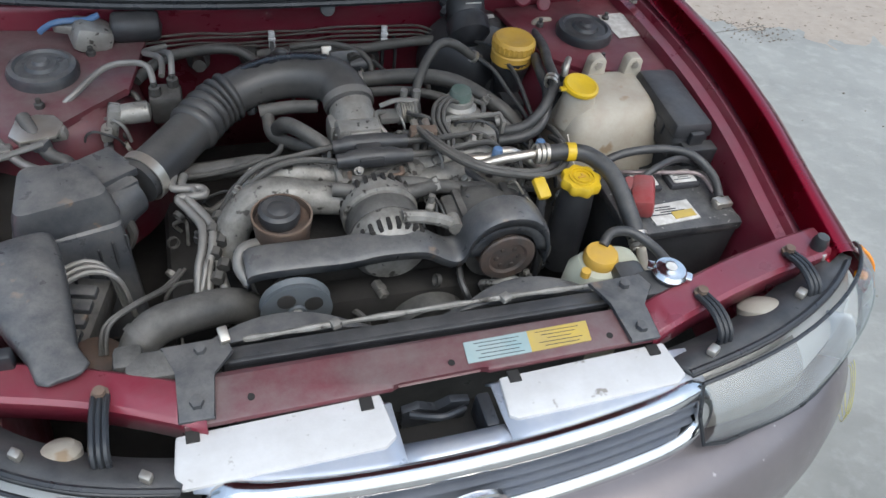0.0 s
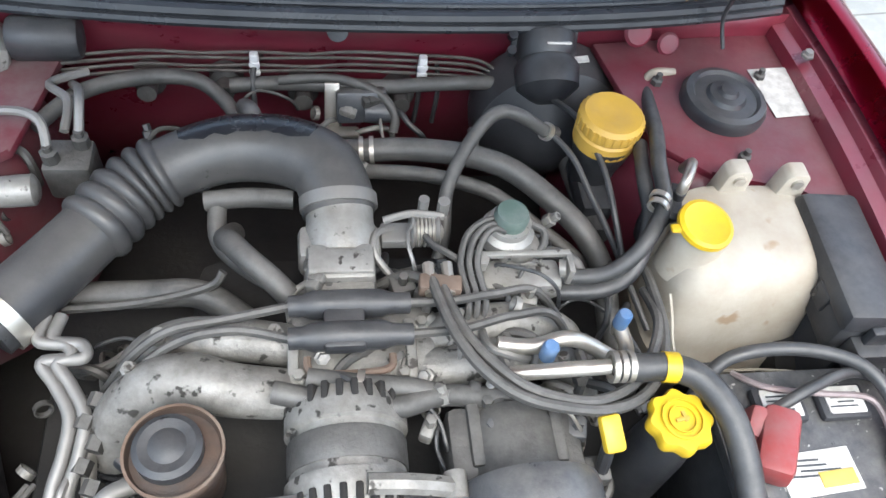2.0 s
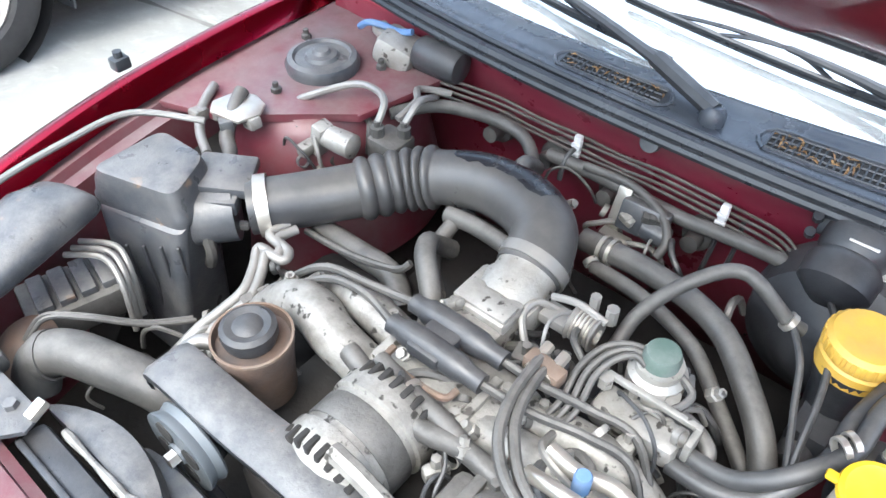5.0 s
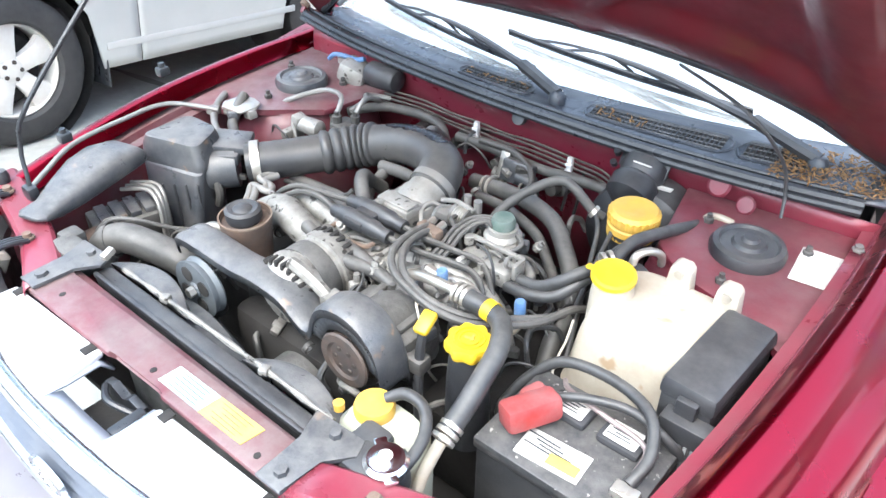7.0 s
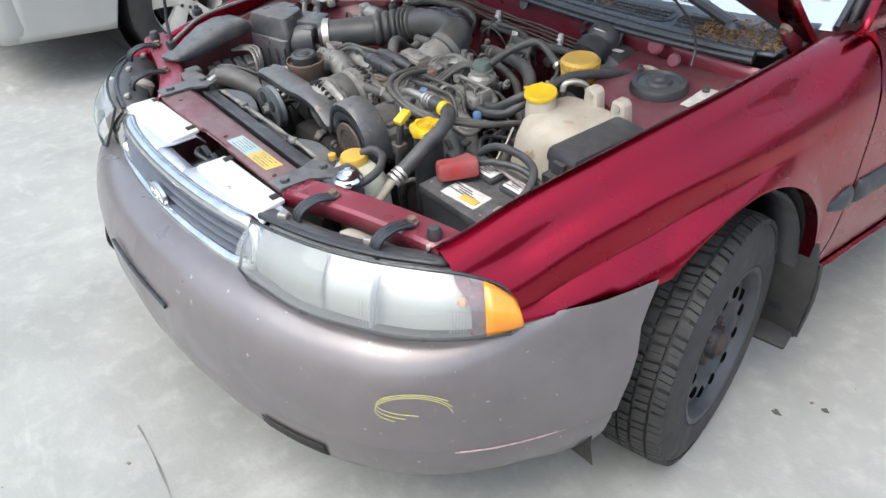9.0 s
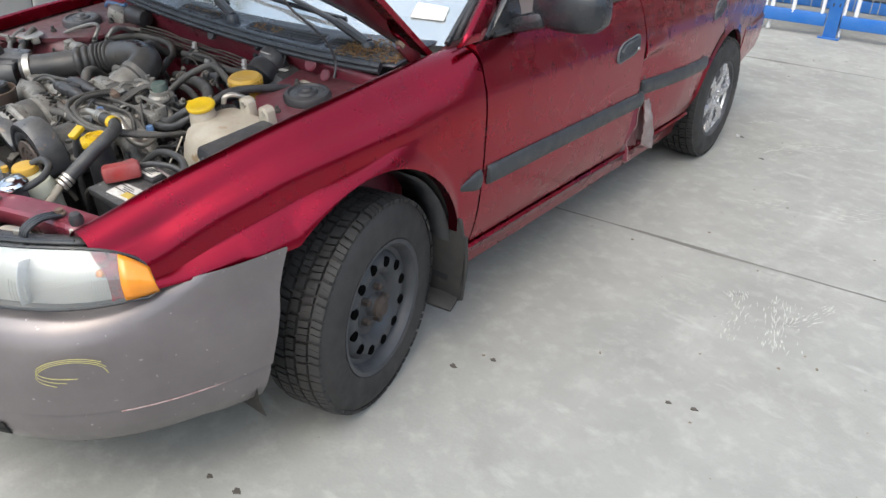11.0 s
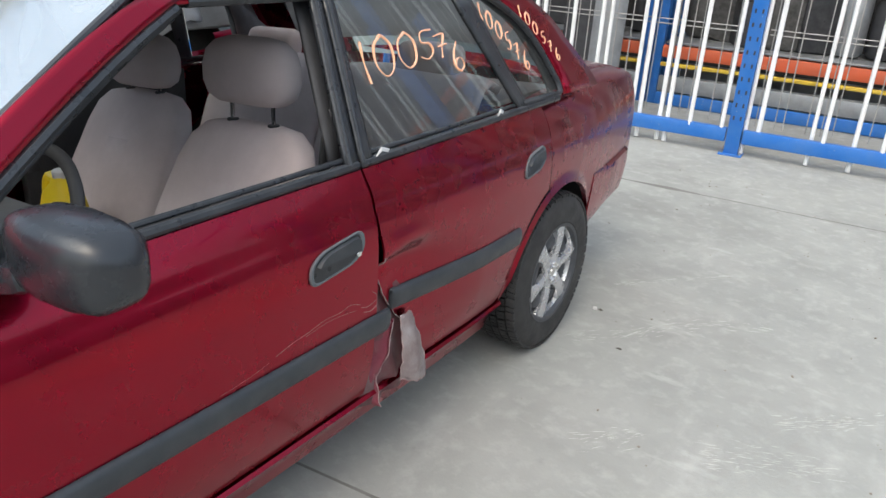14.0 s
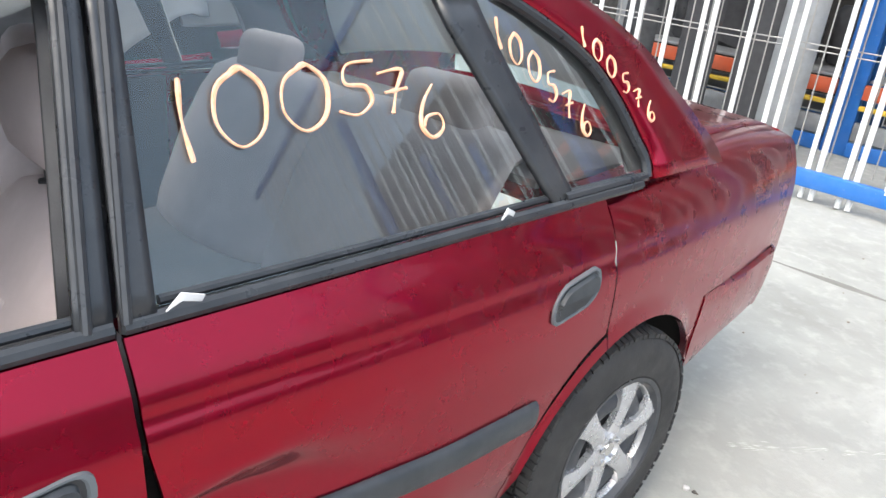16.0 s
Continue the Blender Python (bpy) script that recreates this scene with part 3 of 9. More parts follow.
# pale scuffs scraped into the concrete, in short slivers
rnd = random.Random(61)
v, f = [], []
for pts, wide, many in (([(0.84, 3.34), (1.03, 3.57), (1.23, 3.80)], 0.010, 60), ([(0.90, 2.74), (1.07, 2.93), (1.17, 3.08), (1.32, 3.25), (1.53, 3.33)], 0.026, 130),
                        ([(1.70, 2.66), (1.82, 2.76), (1.95, 2.87), (2.20, 3.08)], 0.022, 130), ([(1.20, 2.14), (1.36, 2.31)], 0.035, 40), ([(1.55, 2.33), (1.70, 2.41), (1.90, 2.50)], 0.040, 110),
                        ([(1.45, 1.34), (1.47, 1.29), (1.52, 1.02)], 0.020, 80), ([(1.59, 1.40), (1.65, 1.05)], 0.030, 100), ([(1.74, 1.46), (1.66, 1.23)], 0.016, 50)):
    line = spline([(x, y, 0) for x, y in pts], 12)
    for k in range(many):
        i = rnd.randrange(len(line) - 1)
        a, t = line[i].lerp(line[i + 1], rnd.random()), (line[i + 1] - line[i]).normalized()
        s = Vector((-t.y, t.x, 0))
        c = a + s * rnd.gauss(0, wide)
        u, w = (t + s * rnd.gauss(0, 0.12)) * rnd.uniform(0.006, 0.030), s * rnd.uniform(0.0006, 0.0022)
        n = len(v)
        v += [(q.x, q.y, 0.0010) for q in (c - u, c + w, c + u * 0.9, c - w * 0.6)]
        f.append((n, n + 1, n + 2, n + 3))
tagged(part("scuff", (v, f), SCUFF, ground, tidy=False), "pale scrape marks in the concrete", kind="stuff")
tagged(part("stone_chip", moved(block((0, 0, 0), (0.034, 0.016, 0.012), 0.002), pose(2.23, 2.37, 0.012, 4, 0, -25)), GRIT), "dark stone chip lying on the sand", "stone")
tagged(part("pebble", moved(block((0, 0, 0), (0.018, 0.014, 0.012), 0.004), pose(0.87, 3.04, 0.006, 0, 0, 20)), WHITE), "small pale pebble on the concrete", "stone")

GALV_WIRE = material("dull_galvanised_wire", (0.40, 0.39, 0.37), (0.30, 0.29, 0.28), 12.0, 0.55, 0.1, 0.3, (0.25, 0.22, 0.2), 0.4, 8.0, 0.06, 260)
# fence of blue box rails and white bars
FENCE = pose(0.605, 6.16, 0, 0, 0, 5.8)


def fence_panel(x0, x1, bars):
    m = FENCE
    fence = thing("fence", "blue steel fence panel with white round bars", "fence", "yard fence panels")
    L = x1 - x0
    part("rail", moved(block(((x0 + x1) / 2, 0, 0.145), (L, 0.05, 0.105), 0.006), m), BLUE, fence, "blue box-section bottom rail")
    part("rail", moved(block(((x0 + x1) / 2, 0, 5.32), (L, 0.05, 0.10), 0.006), m), BLUE, fence)
    for x in bars:
        w = 0.014 + 0.004 * ((x * 37) % 1)
        side = -0.034 if int(x * 53) % 2 else 0.034
        foot = 0.01 if int(x * 71) % 4 == 0 else 0.175
        part("bar", moved(lathe([(w, foot), (w, 5.36)], (x, 0.034, 0) if foot < 0.1 else (x, 0.012 if side > 0 else -0.010, 0), seg=10), m), WHITE_BAR, fence)
    # thin wire mesh behind the bars
    for k in range(int(L / 0.11)):
        x = x0 + 0.06 + 0.11 * k + 0.03 * math.sin(k * 2.3)
        part("wire", moved(lathe([(0.0045, 0.22), (0.0045, 5.3)], (x, 0.075, 0), seg=5), m), GALV_WIRE, fence)
    for z in (0.88, 0.915, 1.75, 1.785, 2.7):
        part("wire", moved(tube([(x0 + 0.03, 0.083, z), (x1 - 0.03, 0.083, z)], 0.0045, 5, 2), m), GALV_WIRE, fence)


def fence_post(x):
    m = FENCE
    post = thing("fence_post", "blue steel rack upright used as a fence post", "fence post", "yard fence posts")
    part("upright", moved(join(block((x, -0.03, 2.35), (0.10, 0.008, 4.7), 0.002), block((x - 0.048, 0.01, 2.35), (0.006, 0.09, 4.7), 0.002), block((x + 0.048, 0.01, 2.35), (0.006, 0.09, 4.7), 0.002)), m), BLUE, post)
    part("foot", moved(block((x, 0, 0.006), (0.17, 0.14, 0.012), 0.002), m), BLUE, post)
    # dark plates on the post's face stand for the shade in open slots
    slots = []
    for k in range(24):
        for s in (-0.025, 0.025):
            slots.append(block((x + s, -0.0345, 0.28 + 0.095 * k), (0.012, 0.0025, 0.030), 0))
    tagged(part("slot", moved(join(*slots), m), CABIN_DARK, post), "rows of dark punched slots", kind="stuff")
    for s in (-0.065, 0.065):
        part("bolt", moved(lathe([(0.011, 0.01), (0.011, 0.028), (0, 0.03)], (x + s, -0.03, 0), seg=8), m), GALV, post)


BARS = [-0.80, -0.735, -0.575, -0.515, -0.335, -0.10, 0.065, 0.16, 0.52, 0.60, 0.80, 0.98, 1.17, 1.36, 1.42, 1.60, 1.72]
fence_panel(-3.05, -0.06, [x for x in BARS if x < -0.06] + [-1.05, -1.12, -1.36, -1.60, -1.66, -1.90, -2.10, -2.17, -2.42, -2.66, -2.74])
fence_panel(0.06, 3.0, [x for x in BARS if x > -0.06] + [1.96, 2.03, 2.25, 2.46, 2.52, 2.77])
fence_panel(3.12, 6.1, [3.3, 3.37, 3.6, 3.82, 3.88, 4.1, 4.33, 4.4, 4.62, 4.85, 4.92, 5.15, 5.36, 5.43, 5.7, 5.9])
fence_panel(-6.1, -3.17, [-3.3, -3.37, -3.6, -3.82, -3.88, -4.1, -4.33, -4.4, -4.62, -4.85, -4.92, -5.15, -5.36, -5.43, -5.7, -5.9])
fence_panel(6.22, 9.2, [6.4, 6.47, 6.7, 6.92, 6.98, 7.2, 7.43, 7.5, 7.72, 7.95, 8.02, 8.25, 8.46, 8.53, 8.8, 9.0])
for x in (-6.16, -3.11, 0.0, 3.06, 6.16):
    fence_post(x)

# rack bays behind the fence
rnd = random.Random(11)


def rack(x0, x1, y0):
    m = FENCE
    r = thing("pallet_rack", "blue pallet rack with orange beams and dark car parts on it", "pallet rack", "racks behind the fence")
    for x in (x0, x1):
        for y in (y0, y0 + 0.9):
            part("upright", moved(block((x, y, 2.2), (0.09, 0.08, 4.4), 0.006), m), BLUE, r)
    for z, mat in ((0.06, BLUE), (0.20, GALV), (0.38, YELLOW_RACK), (0.50, ORANGE), (1.75, ORANGE), (3.0, ORANGE)):
        h = {BLUE: 0.11, GALV: 0.14, YELLOW_RACK: 0.035, ORANGE: 0.11}[mat]
        for y in (y0 - 0.05, y0 + 0.95):
            part("beam", moved(block(((x0 + x1) / 2, y + (0.02 if mat is GALV else 0), z), (x1 - x0 - 0.1, 0.045, h), 0.005), m), mat, r)
    for z in (0.57, 1.82):
        part("deck", moved(block(((x0 + x1) / 2, y0 + 0.45, z), (x1 - x0 - 0.1, 0.86, 0.02), 0.003), m), GALV, r)


def stored(x, y, z, h, mat, kind):
    m = FENCE
    if kind == 0:
        g = [lathe([(0.0, 0), (0.10, 0.01), (0.13, 0.05), (0.13, h - 0.05), (0.09, h), (0, h)], (x, y, z), seg=12)]
        name, label = "canister", "dark dusty canister standing on a rack"
    elif kind == 1:
        rows = [[(x + 0.34 * math.cos(a) * (1 - 0.25 * k / 6), y + 0.06 * math.sin(a), z + h * k / 6 + 0.04 * math.sin(a * 2 + k)) for a in frange(0, 5.6, 9)] for k in range(7)]
        g = [loft(rows, True, True)]
        name, label = "body_panel", "dark body panel stood upright on a rack"
    else:
        g = [block((x, y, z + h / 2), (0.36, 0.3, h), 0.03, (0, 0, 17)), tube([(x - 0.15, y - 0.16, z + h), (x, y - 0.2, z + h + 0.12), (x + 0.15, y - 0.14, z + h - 0.05)], 0.02, 8)]
        name, label = "engine_part", "grimy engine part lying on a rack"
    tagged(part(name, moved(join(*g), m), mat), label, name.replace("_", " "), "parts stored on the racks")


for k, x0 in enumerate((-6.4, -3.7, -1.0, 1.7, 4.4)):
    rack(x0, x0 + 2.6, 1.55)
    for j in range(9):
        stored(x0 + 0.22 + j * 0.27, 1.9 + 0.25 * rnd.random(), 0.585, rnd.uniform(0.35, 1.0), rnd.choice((CABIN_DARK, SHADE_BLACK, GRIME, PLASTIC, CABIN_DARK, GALV)), rnd.randrange(3))
    for j in range(6):
        stored(x0 + 0.3 + j * 0.4, 1.95, 1.835, rnd.uniform(0.3, 0.9), rnd.choice((CABIN_DARK, SHADE_BLACK, PLASTIC, RUST)), rnd.randrange(3))
# tall panels stood behind the fence
for x, h, mat in ((-1.55, 1.9, CABIN_DARK), (-1.3, 2.1, GALV), (-2.0, 1.8, CABIN_DARK), (-2.5, 2.0, PLASTIC)):
    rows = [[(x + 0.15 * math.cos(a), 0.75 + 0.07 * math.sin(a) + 0.08 * k / 8, h * k / 8) for a in frange(0, 5.6, 10)] for k in range(9)]
    tagged(part("stored_door", moved(loft(rows, True, True), FENCE), mat), "dark car door stood on end behind the fence", "car part", "parts stored behind the fence")
# added black sheet: the dark beyond the racks and in the panes' reflections
tagged(part("dark_backdrop", moved(block((0, 4.2, 3.25), (26, 0.2, 6.5), 0.02), FENCE), SHADE_BLACK), "near-black backdrop added behind the racks", "wall", kind="structure")

# unseen walls added to close the yard and shape the paint's reflections
UNSEEN_WALL = material("pale_unseen_wall", (0.26, 0.255, 0.245), (0.20, 0.195, 0.19), 1.2, 0.8, 0.1, 0.0, (0.33, 0.32, 0.30), 0.4, 2.5, 0.2, 60)
for name, x, y, w, l, h in (("unseen_wall_east", 9.5, 0.0, 0.3, 30.0, 2.2), ("unseen_wall_west", -15.0, 0.0, 0.3, 30.0, 4.0)):
    g = [block((x, y, h / 2), (w, l, h), 0.02)]
    s = -1 if x > 0 else 1
    g += [block((x + s * (w / 2 + 0.02), y - l / 2 + 0.5 + k, h / 2), (0.05, 0.12, h - 0.1), 0.01) for k in range(int(l))]
    tagged(part(name, join(*g), UNSEEN_WALL), "unseen grey ribbed wall added at the yard's edge", "wall", kind="structure")


# a tree at the yard's edge, mirrored in the windscreen
BARK = material("grey_bark", (0.13, 0.11, 0.09), (0.09, 0.075, 0.06), 9.0, 0.9, 0.05, 0.0, (0.2, 0.19, 0.16), 0.4, 6.0, 0.8, 40, stretch=(1, 1, 0.2))
FOLIAGE = material("green_leaves", (0.055, 0.090, 0.030), (0.085, 0.115, 0.045), 3.0, 0.6, 0.1, 0.0, (0.12, 0.12, 0.06), 0.3, 2.0, 0.1, 60)
rnd = random.Random(23)
tree = thing("tree", "tall leafy green tree at the yard's edge", "tree")
limbs = [tube([(-11.5, -2.6, 0), (-11.3, -2.5, 3.0), (-10.9, -2.2, 6.5), (-10.4, -1.9, 10.5)], lambda t: 0.26 - 0.18 * t, 10, 4)]
tips = []
for k in range(16):
    z = 5.5 + 0.33 * k
    q, r = k * 2.4, 2.6 - 0.07 * k
    root = Vector((-11.0 + 0.1 * (z - 6), -2.25 + 0.07 * (z - 6), z))
    tip = root + Vector((r * math.cos(q), r * math.sin(q), 0.9 + 0.5 * rnd.random()))
    limbs.append(tube([root, root.lerp(tip, 0.5) + Vector((0, 0, 0.15)), tip], lambda t: 0.07 - 0.05 * t, 6, 4))
    tips += [root.lerp(tip, f) for f in (0.55, 0.8, 1.0)]
stand = Matrix.Translation((1.2, 5.1, 0)) @ Matrix.Diagonal((1, 1, 0.76, 1))
part("trunk", moved(join(*limbs), stand), BARK, tree)
v, f = [], []
for tip in tips:
    for k in range(95):
        c = tip + Vector((rnd.gauss(0, 0.42), rnd.gauss(0, 0.42), rnd.gauss(0, 0.34)))
        d = Vector((rnd.gauss(0, 1), rnd.gauss(0, 1), rnd.gauss(0, 0.6))).normalized() * 0.10
        e = d.cross(Vector((rnd.gauss(0, 1), rnd.gauss(0, 1), rnd.gauss(0, 1)))).normalized() * 0.035
        n = len(v)
        v += [tuple(c - d), tuple(c + e), tuple(c + d), tuple(c - e)]
        f.append((n, n + 1, n + 2, n + 3))
tagged(part("crown", moved((v, f), stand), FOLIAGE, tree), "leafy crown with gaps", kind="stuff")

# ---- the red car: body ----
# x across (the driver's side is +), y backwards from the front axle, z up
car = thing("car", "dark red sedan with open hood and damaged side", "car")
WB = 2.63
WIDE = Matrix.Translation((XC, 0, 0)) @ Matrix.Diagonal((1.042, 1, 1, 1))
side_profile = curve([0.16, 0.22, 0.28, 0.33, 0.42, 0.52, 0.62, 0.70, 0.76, 0.82, 0.88, 0.925, 0.96], [0.765, 0.785, 0.805, 0.828, 0.850, 0.860, 0.864, 0.864, 0.862, 0.852, 0.830, 0.803, 0.785])
fender_top = curve([-0.70, -0.60, -0.55, -0.45, -0.30, -0.15, 0.0, 0.15, 0.30, 0.42, 0.56], [0.705, 0.730, 0.744, 0.774, 0.811, 0.841, 0.863, 0.882, 0.897, 0.908, 0.924])
fender_in = curve([-0.70, -0.55, -0.45, -0.3, -0.15, 0.0, 0.15, 0.42, 0.56], [0.638, 0.660, 0.672, 0.696, 0.712, 0.722, 0.726, 0.730, 0.755])
deck_top = curve([2.2, 2.5, 2.8, 3.1, 3.4, 3.62], [0.928, 0.935, 0.950, 0.955, 0.940, 0.915])
belt = curve([0.4, 1.0, 1.8, 2.6], [0.922, 0.924, 0.928, 0.938])


def taper_in(y):
    if y < -0.10:
        return 0.082 * ((-0.10 - y) / 0.44) ** 1.7
    if y > 1.8:
        return 0.165 * ((y - 1.8) / 1.85) ** 2.1
    return 0.0


def side(y, z):
    return side_profile(z) - taper_in(y)


def arch(y, yc, zc, ry, rz, low):
    """The height of a wheel opening's edge at y."""
    d = (y - yc) / ry
    return zc + rz * math.sqrt(1 - d * d) if abs(d) < 0.9999 else low


def sheet(ys, section, n):
    return loft([even(section(y), n) for y in ys])


def lip(line, w=0.022, t=(-1, 0, 0)):
    """A folded edge that runs along a line of points."""
    return loft([line, [tuple(Vector(p) + Vector(t) * w) for p in line]])


# front fenders
FAX, FAR, FAH = 0.025, 0.375, 0.385


def fender_low(y):
    if y < FAX - FAR:
        return 0.606
    if y < 0:
        return max(0.606, arch(y, FAX, 0.318, FAR, FAH, 0.30))
    return max(0.30, arch(y, FAX, 0.318, FAR, FAH, 0.30)) if y < FAX + FAR else 0.285


def fender_section(y):
    """The fender's skin from the hood gap outward and down: a ridge, a steep bevel, a second crest, and the side."""
    zt, xi, low = fender_top(y), fender_in(y), fender_low(y)
    k = min(1.0, (zt - low - 0.014) / 0.142)
    s = min(1.0, max(0.0, (y + 0.37) / 0.56))
    x2, d2 = xi + 0.074 + 0.020 * s, 0.074 - 0.018 * min(1.0, max(0.0, (y + 0.52) / 0.30)) + 0.022 * s
    xs = side(y, zt - 0.140)
    xe = min(xs, x2 + 0.034)
    front = [(xi, -0.007), (xi + 0.004, -0.0015), (xi + 0.012, 0.0), (xi + 0.032, -0.008), (xi + 0.048, -0.020), (xi + 0.057, -0.036), (x2 - 0.010, 0.012 - d2), (x2 + 0.002, 0.006 - d2), (x2 + 0.016, -0.004 - d2), (min(xe - 0.003, x2 + 0.028), -0.024 - d2), (xe, -0.140)]
    rear = [(xi, -0.007), (xi + 0.004, -0.0015), (xi + 0.016, 0.0), (xi + 0.048, -0.006), (xi + 0.066, -0.014), (side(y, zt - 0.036) - 0.002, -0.036), (side(y, zt - 0.06), -0.06), (side(y, zt - 0.09), -0.09), (side(y, zt - 0.115), -0.115), (side(y, zt - 0.14), -0.14)]
    w = min(1.0, max(0.0, (y - 0.20) / 0.30))
    w = w * w * (3 - 2 * w)
    a, b = (even(spline([(x, y, zt + d * k) for x, d in q], 6), 50) for q in (front, rear))
    upper = [p.lerp(q, w) for p, q in zip(a, b)]
    for _ in range(12):
        upper = upper[:1] + [(p + 2 * q + r) / 4 for p, q, r in zip(upper, upper[1:], upper[2:])] + upper[-1:]
    z0 = zt - 0.140 * k
    lower = []
    for v in frange(z0, low, 15)[1:]:
        flare = 0.008 * max(0.0, 1 - (v - low) / 0.05) if FAX - FAR < y < FAX + FAR else 0.0
        blend = (1 - w) * (xs - xe) * max(0.0, (v - low) / max(0.02, z0 - low)) ** 2
        lower.append(Vector((side(y, v) - blend + flare, y, v)))
    return upper + lower


fys = sorted(set(frange(-0.615, 0.488, 60) + frange(FAX - FAR, FAX + FAR, 30)))
fender_geo = loft([fender_section(y) for y in fys])
edge = [fender_section(y)[-1] for y in fys if FAX - FAR - 0.001 <= y <= FAX + FAR + 0.001]
fender_all = join(fender_geo, lip(edge, 0.03), lip([fender_section(y)[0] for y in fys], 0.036, (-0.6, 0, -0.8)))
fender_l = part("front_fender", fender_all, RED, car, angle=50)
RIGHT = Matrix.Translation((0.020, 0, -0.028))  # the far fender sits lower
fender_r = part("front_fender", moved(mirrored(fender_all), RIGHT), RED, car, angle=50)

# inner fender ledges beside the engine bay
ledge = loft([[(fender_in(y) - 0.003, y, fender_top(y) - 0.040), (fender_in(y) - 0.026, y, fender_top(y) - 0.048), (fender_in(y) - 0.032, y, fender_top(y) - 0.062), (fender_in(y) - 0.052, y, fender_top(y) - 0.066), (fender_in(y) - 0.058, y, fender_top(y) - 0.10), (fender_in(y) - 0.07, y, 0.33)] for y in frange(-0.60, 0.30, 24)])
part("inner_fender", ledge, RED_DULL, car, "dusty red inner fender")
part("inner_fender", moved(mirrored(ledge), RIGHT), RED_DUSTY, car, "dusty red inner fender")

# wheel housings, blacked for the shade inside the arches
for yc, xo in ((FAX, 0.84), (WB, 0.775)):
    rows = []
    for x in (xo, xo - 0.10, xo - 0.30):
        rows.append([(x, yc + 0.385 * math.cos(a), 0.315 + 0.385 * math.sin(a)) for a in frange(-0.35 if yc < 1 else 0.2, math.pi + 0.35, 24)])
    rows.append([(xo - 0.30, yc + 0.02 * math.cos(a), 0.40 + 0.02 * math.sin(a)) for a in frange(-0.35, math.pi + 0.35, 24)])
    part("wheel_housing", loft(rows), SHADE_BLACK, car, "dark splash shield")
    part("wheel_housing", mirrored(loft(rows)), SHADE_BLACK, car, "dark splash shield")


# doors
def door(y0, y1, low, name="front_door"):
    ys = frange(y0, y1, max(12, int((y1 - y0) / 0.025)))

    def section(y):
        top, bottom = belt(y), low(y)
        return [(side(y, z) + crease(y, z), y, z) for z in frange(top, bottom, 36)]
    return join(sheet(ys, section, 36), lip([(side(y, belt(y)), y, belt(y)) for y in ys], 0.05),
                lip([section(y)[-1] for y in ys], 0.04), lip(section(y0), 0.035), lip(section(y1), 0.035))


def crease(y, z):
    """The shallow fold that runs along the doors below the handles."""
    c = 0.842 - 0.02 * abs(y - 1.2)
    return -0.0035 * math.exp(-((z - c) / 0.012) ** 2) + 0.001 * math.exp(-((z - c + 0.03) / 0.02) ** 2)


GAP_B = 1.545
REAR_END = 2.50
RAX, RAR, RAH = WB, 0.365, 0.345


def rear_low(y):
    if y < RAX - RAR - 0.022:
        return 0.325
    return max(0.325, arch(y, RAX, 0.30, RAR + 0.022, RAH + 0.035, 0.325))


def rear_arch(y):
    return max(0.28, arch(y, RAX, 0.30, RAR, RAH, 0.28)) if abs(y - RAX) < RAR else 0.28


front_door = part("front_door", door(0.496, GAP_B - 0.004, lambda y: 0.325), RED, car, "red front door with scraped lower rear corner")
LEANS[0] = True
part("front_door", mirrored(door(0.496, GAP_B - 0.004, lambda y: 0.325)), RED, car)
LEANS[0] = False


# the driver's side rear door has its lower front edge torn, folded and pushed in
torn_back = curve([0.28, 0.32, 0.40, 0.46, 0.53, 0.58, 0.64, 0.69, 0.74, 0.80], [0.205, 0.200, 0.185, 0.160, 0.100, 0.066, 0.034, 0.018, 0.010, 0.0])


def pushed_in(y, z):
    """How deep the skin has been driven in below the fold that runs back from the torn edge."""
    u = max(0.0, 1 - (y - GAP_B) / 0.52)
    fold = 0.705 + 0.05 * min(1.0, (y - GAP_B) / 0.20) - 0.22 * max(0.0, (y - GAP_B - 0.12))
    k = min(1.0, max(0.0, (fold - z) / (0.035 + 0.10 * (1 - u))))
    k = k * k * (3 - 2 * k)
    return 0.040 * u ** 1.2 * k * min(1.0, max(0.0, (z - 0.30) / 0.12))


def torn_door():
    ys = [GAP_B + 0.004 + (REAR_END - GAP_B - 0.004) * (k / 59) ** 1.25 for k in range(60)]
    rows = []
    for y in ys:
        row = []
        for z in frange(belt(y), rear_low(y), 72):
            near = max(0.0, 1 - (y - GAP_B) / 0.12)
            yy = y + torn_back(min(z, 0.80)) * max(0.0, 1 - (y - GAP_B) / 0.60) ** 1.3 + 0.005 * noise.noise((z * 38, 3, 1)) * near * (1 if z < 0.72 else 0)
            x = side(yy, z) + crease(yy, z) - pushed_in(yy, z)
            x += 0.006 * math.exp(-((yy - GAP_B - 0.10) / 0.12) ** 2) * math.exp(-((z - 0.735) / 0.03) ** 2)
            x += 0.004 * noise.noise((yy * 14, z * 14, 1)) * max(0.0, 1 - (yy - GAP_B) / 0.3) * (1 if z < 0.66 else 0)
            row.append((x, yy, z))
        rows.append(row)
    return join(loft(rows), lip(rows[-1], 0.035), lip([r[0] for r in rows], 0.05), lip([r[-1] for r in rows], 0.04), lip(rows[0], 0.006, (-0.8, -0.2, 0))), rows[0]


torn_geo, torn_line = torn_door()
rear_door = part("rear_door", torn_geo, RED, car, "red rear door with torn lower front edge")
LEANS[0] = True
part("rear_door", mirrored(door(GAP_B + 0.004, REAR_END, rear_low)), RED, car)
LEANS[0] = False
ragged = [(x + 0.002, y - 0.001, z) for x, y, z in torn_line if 0.47 < z < 0.715]
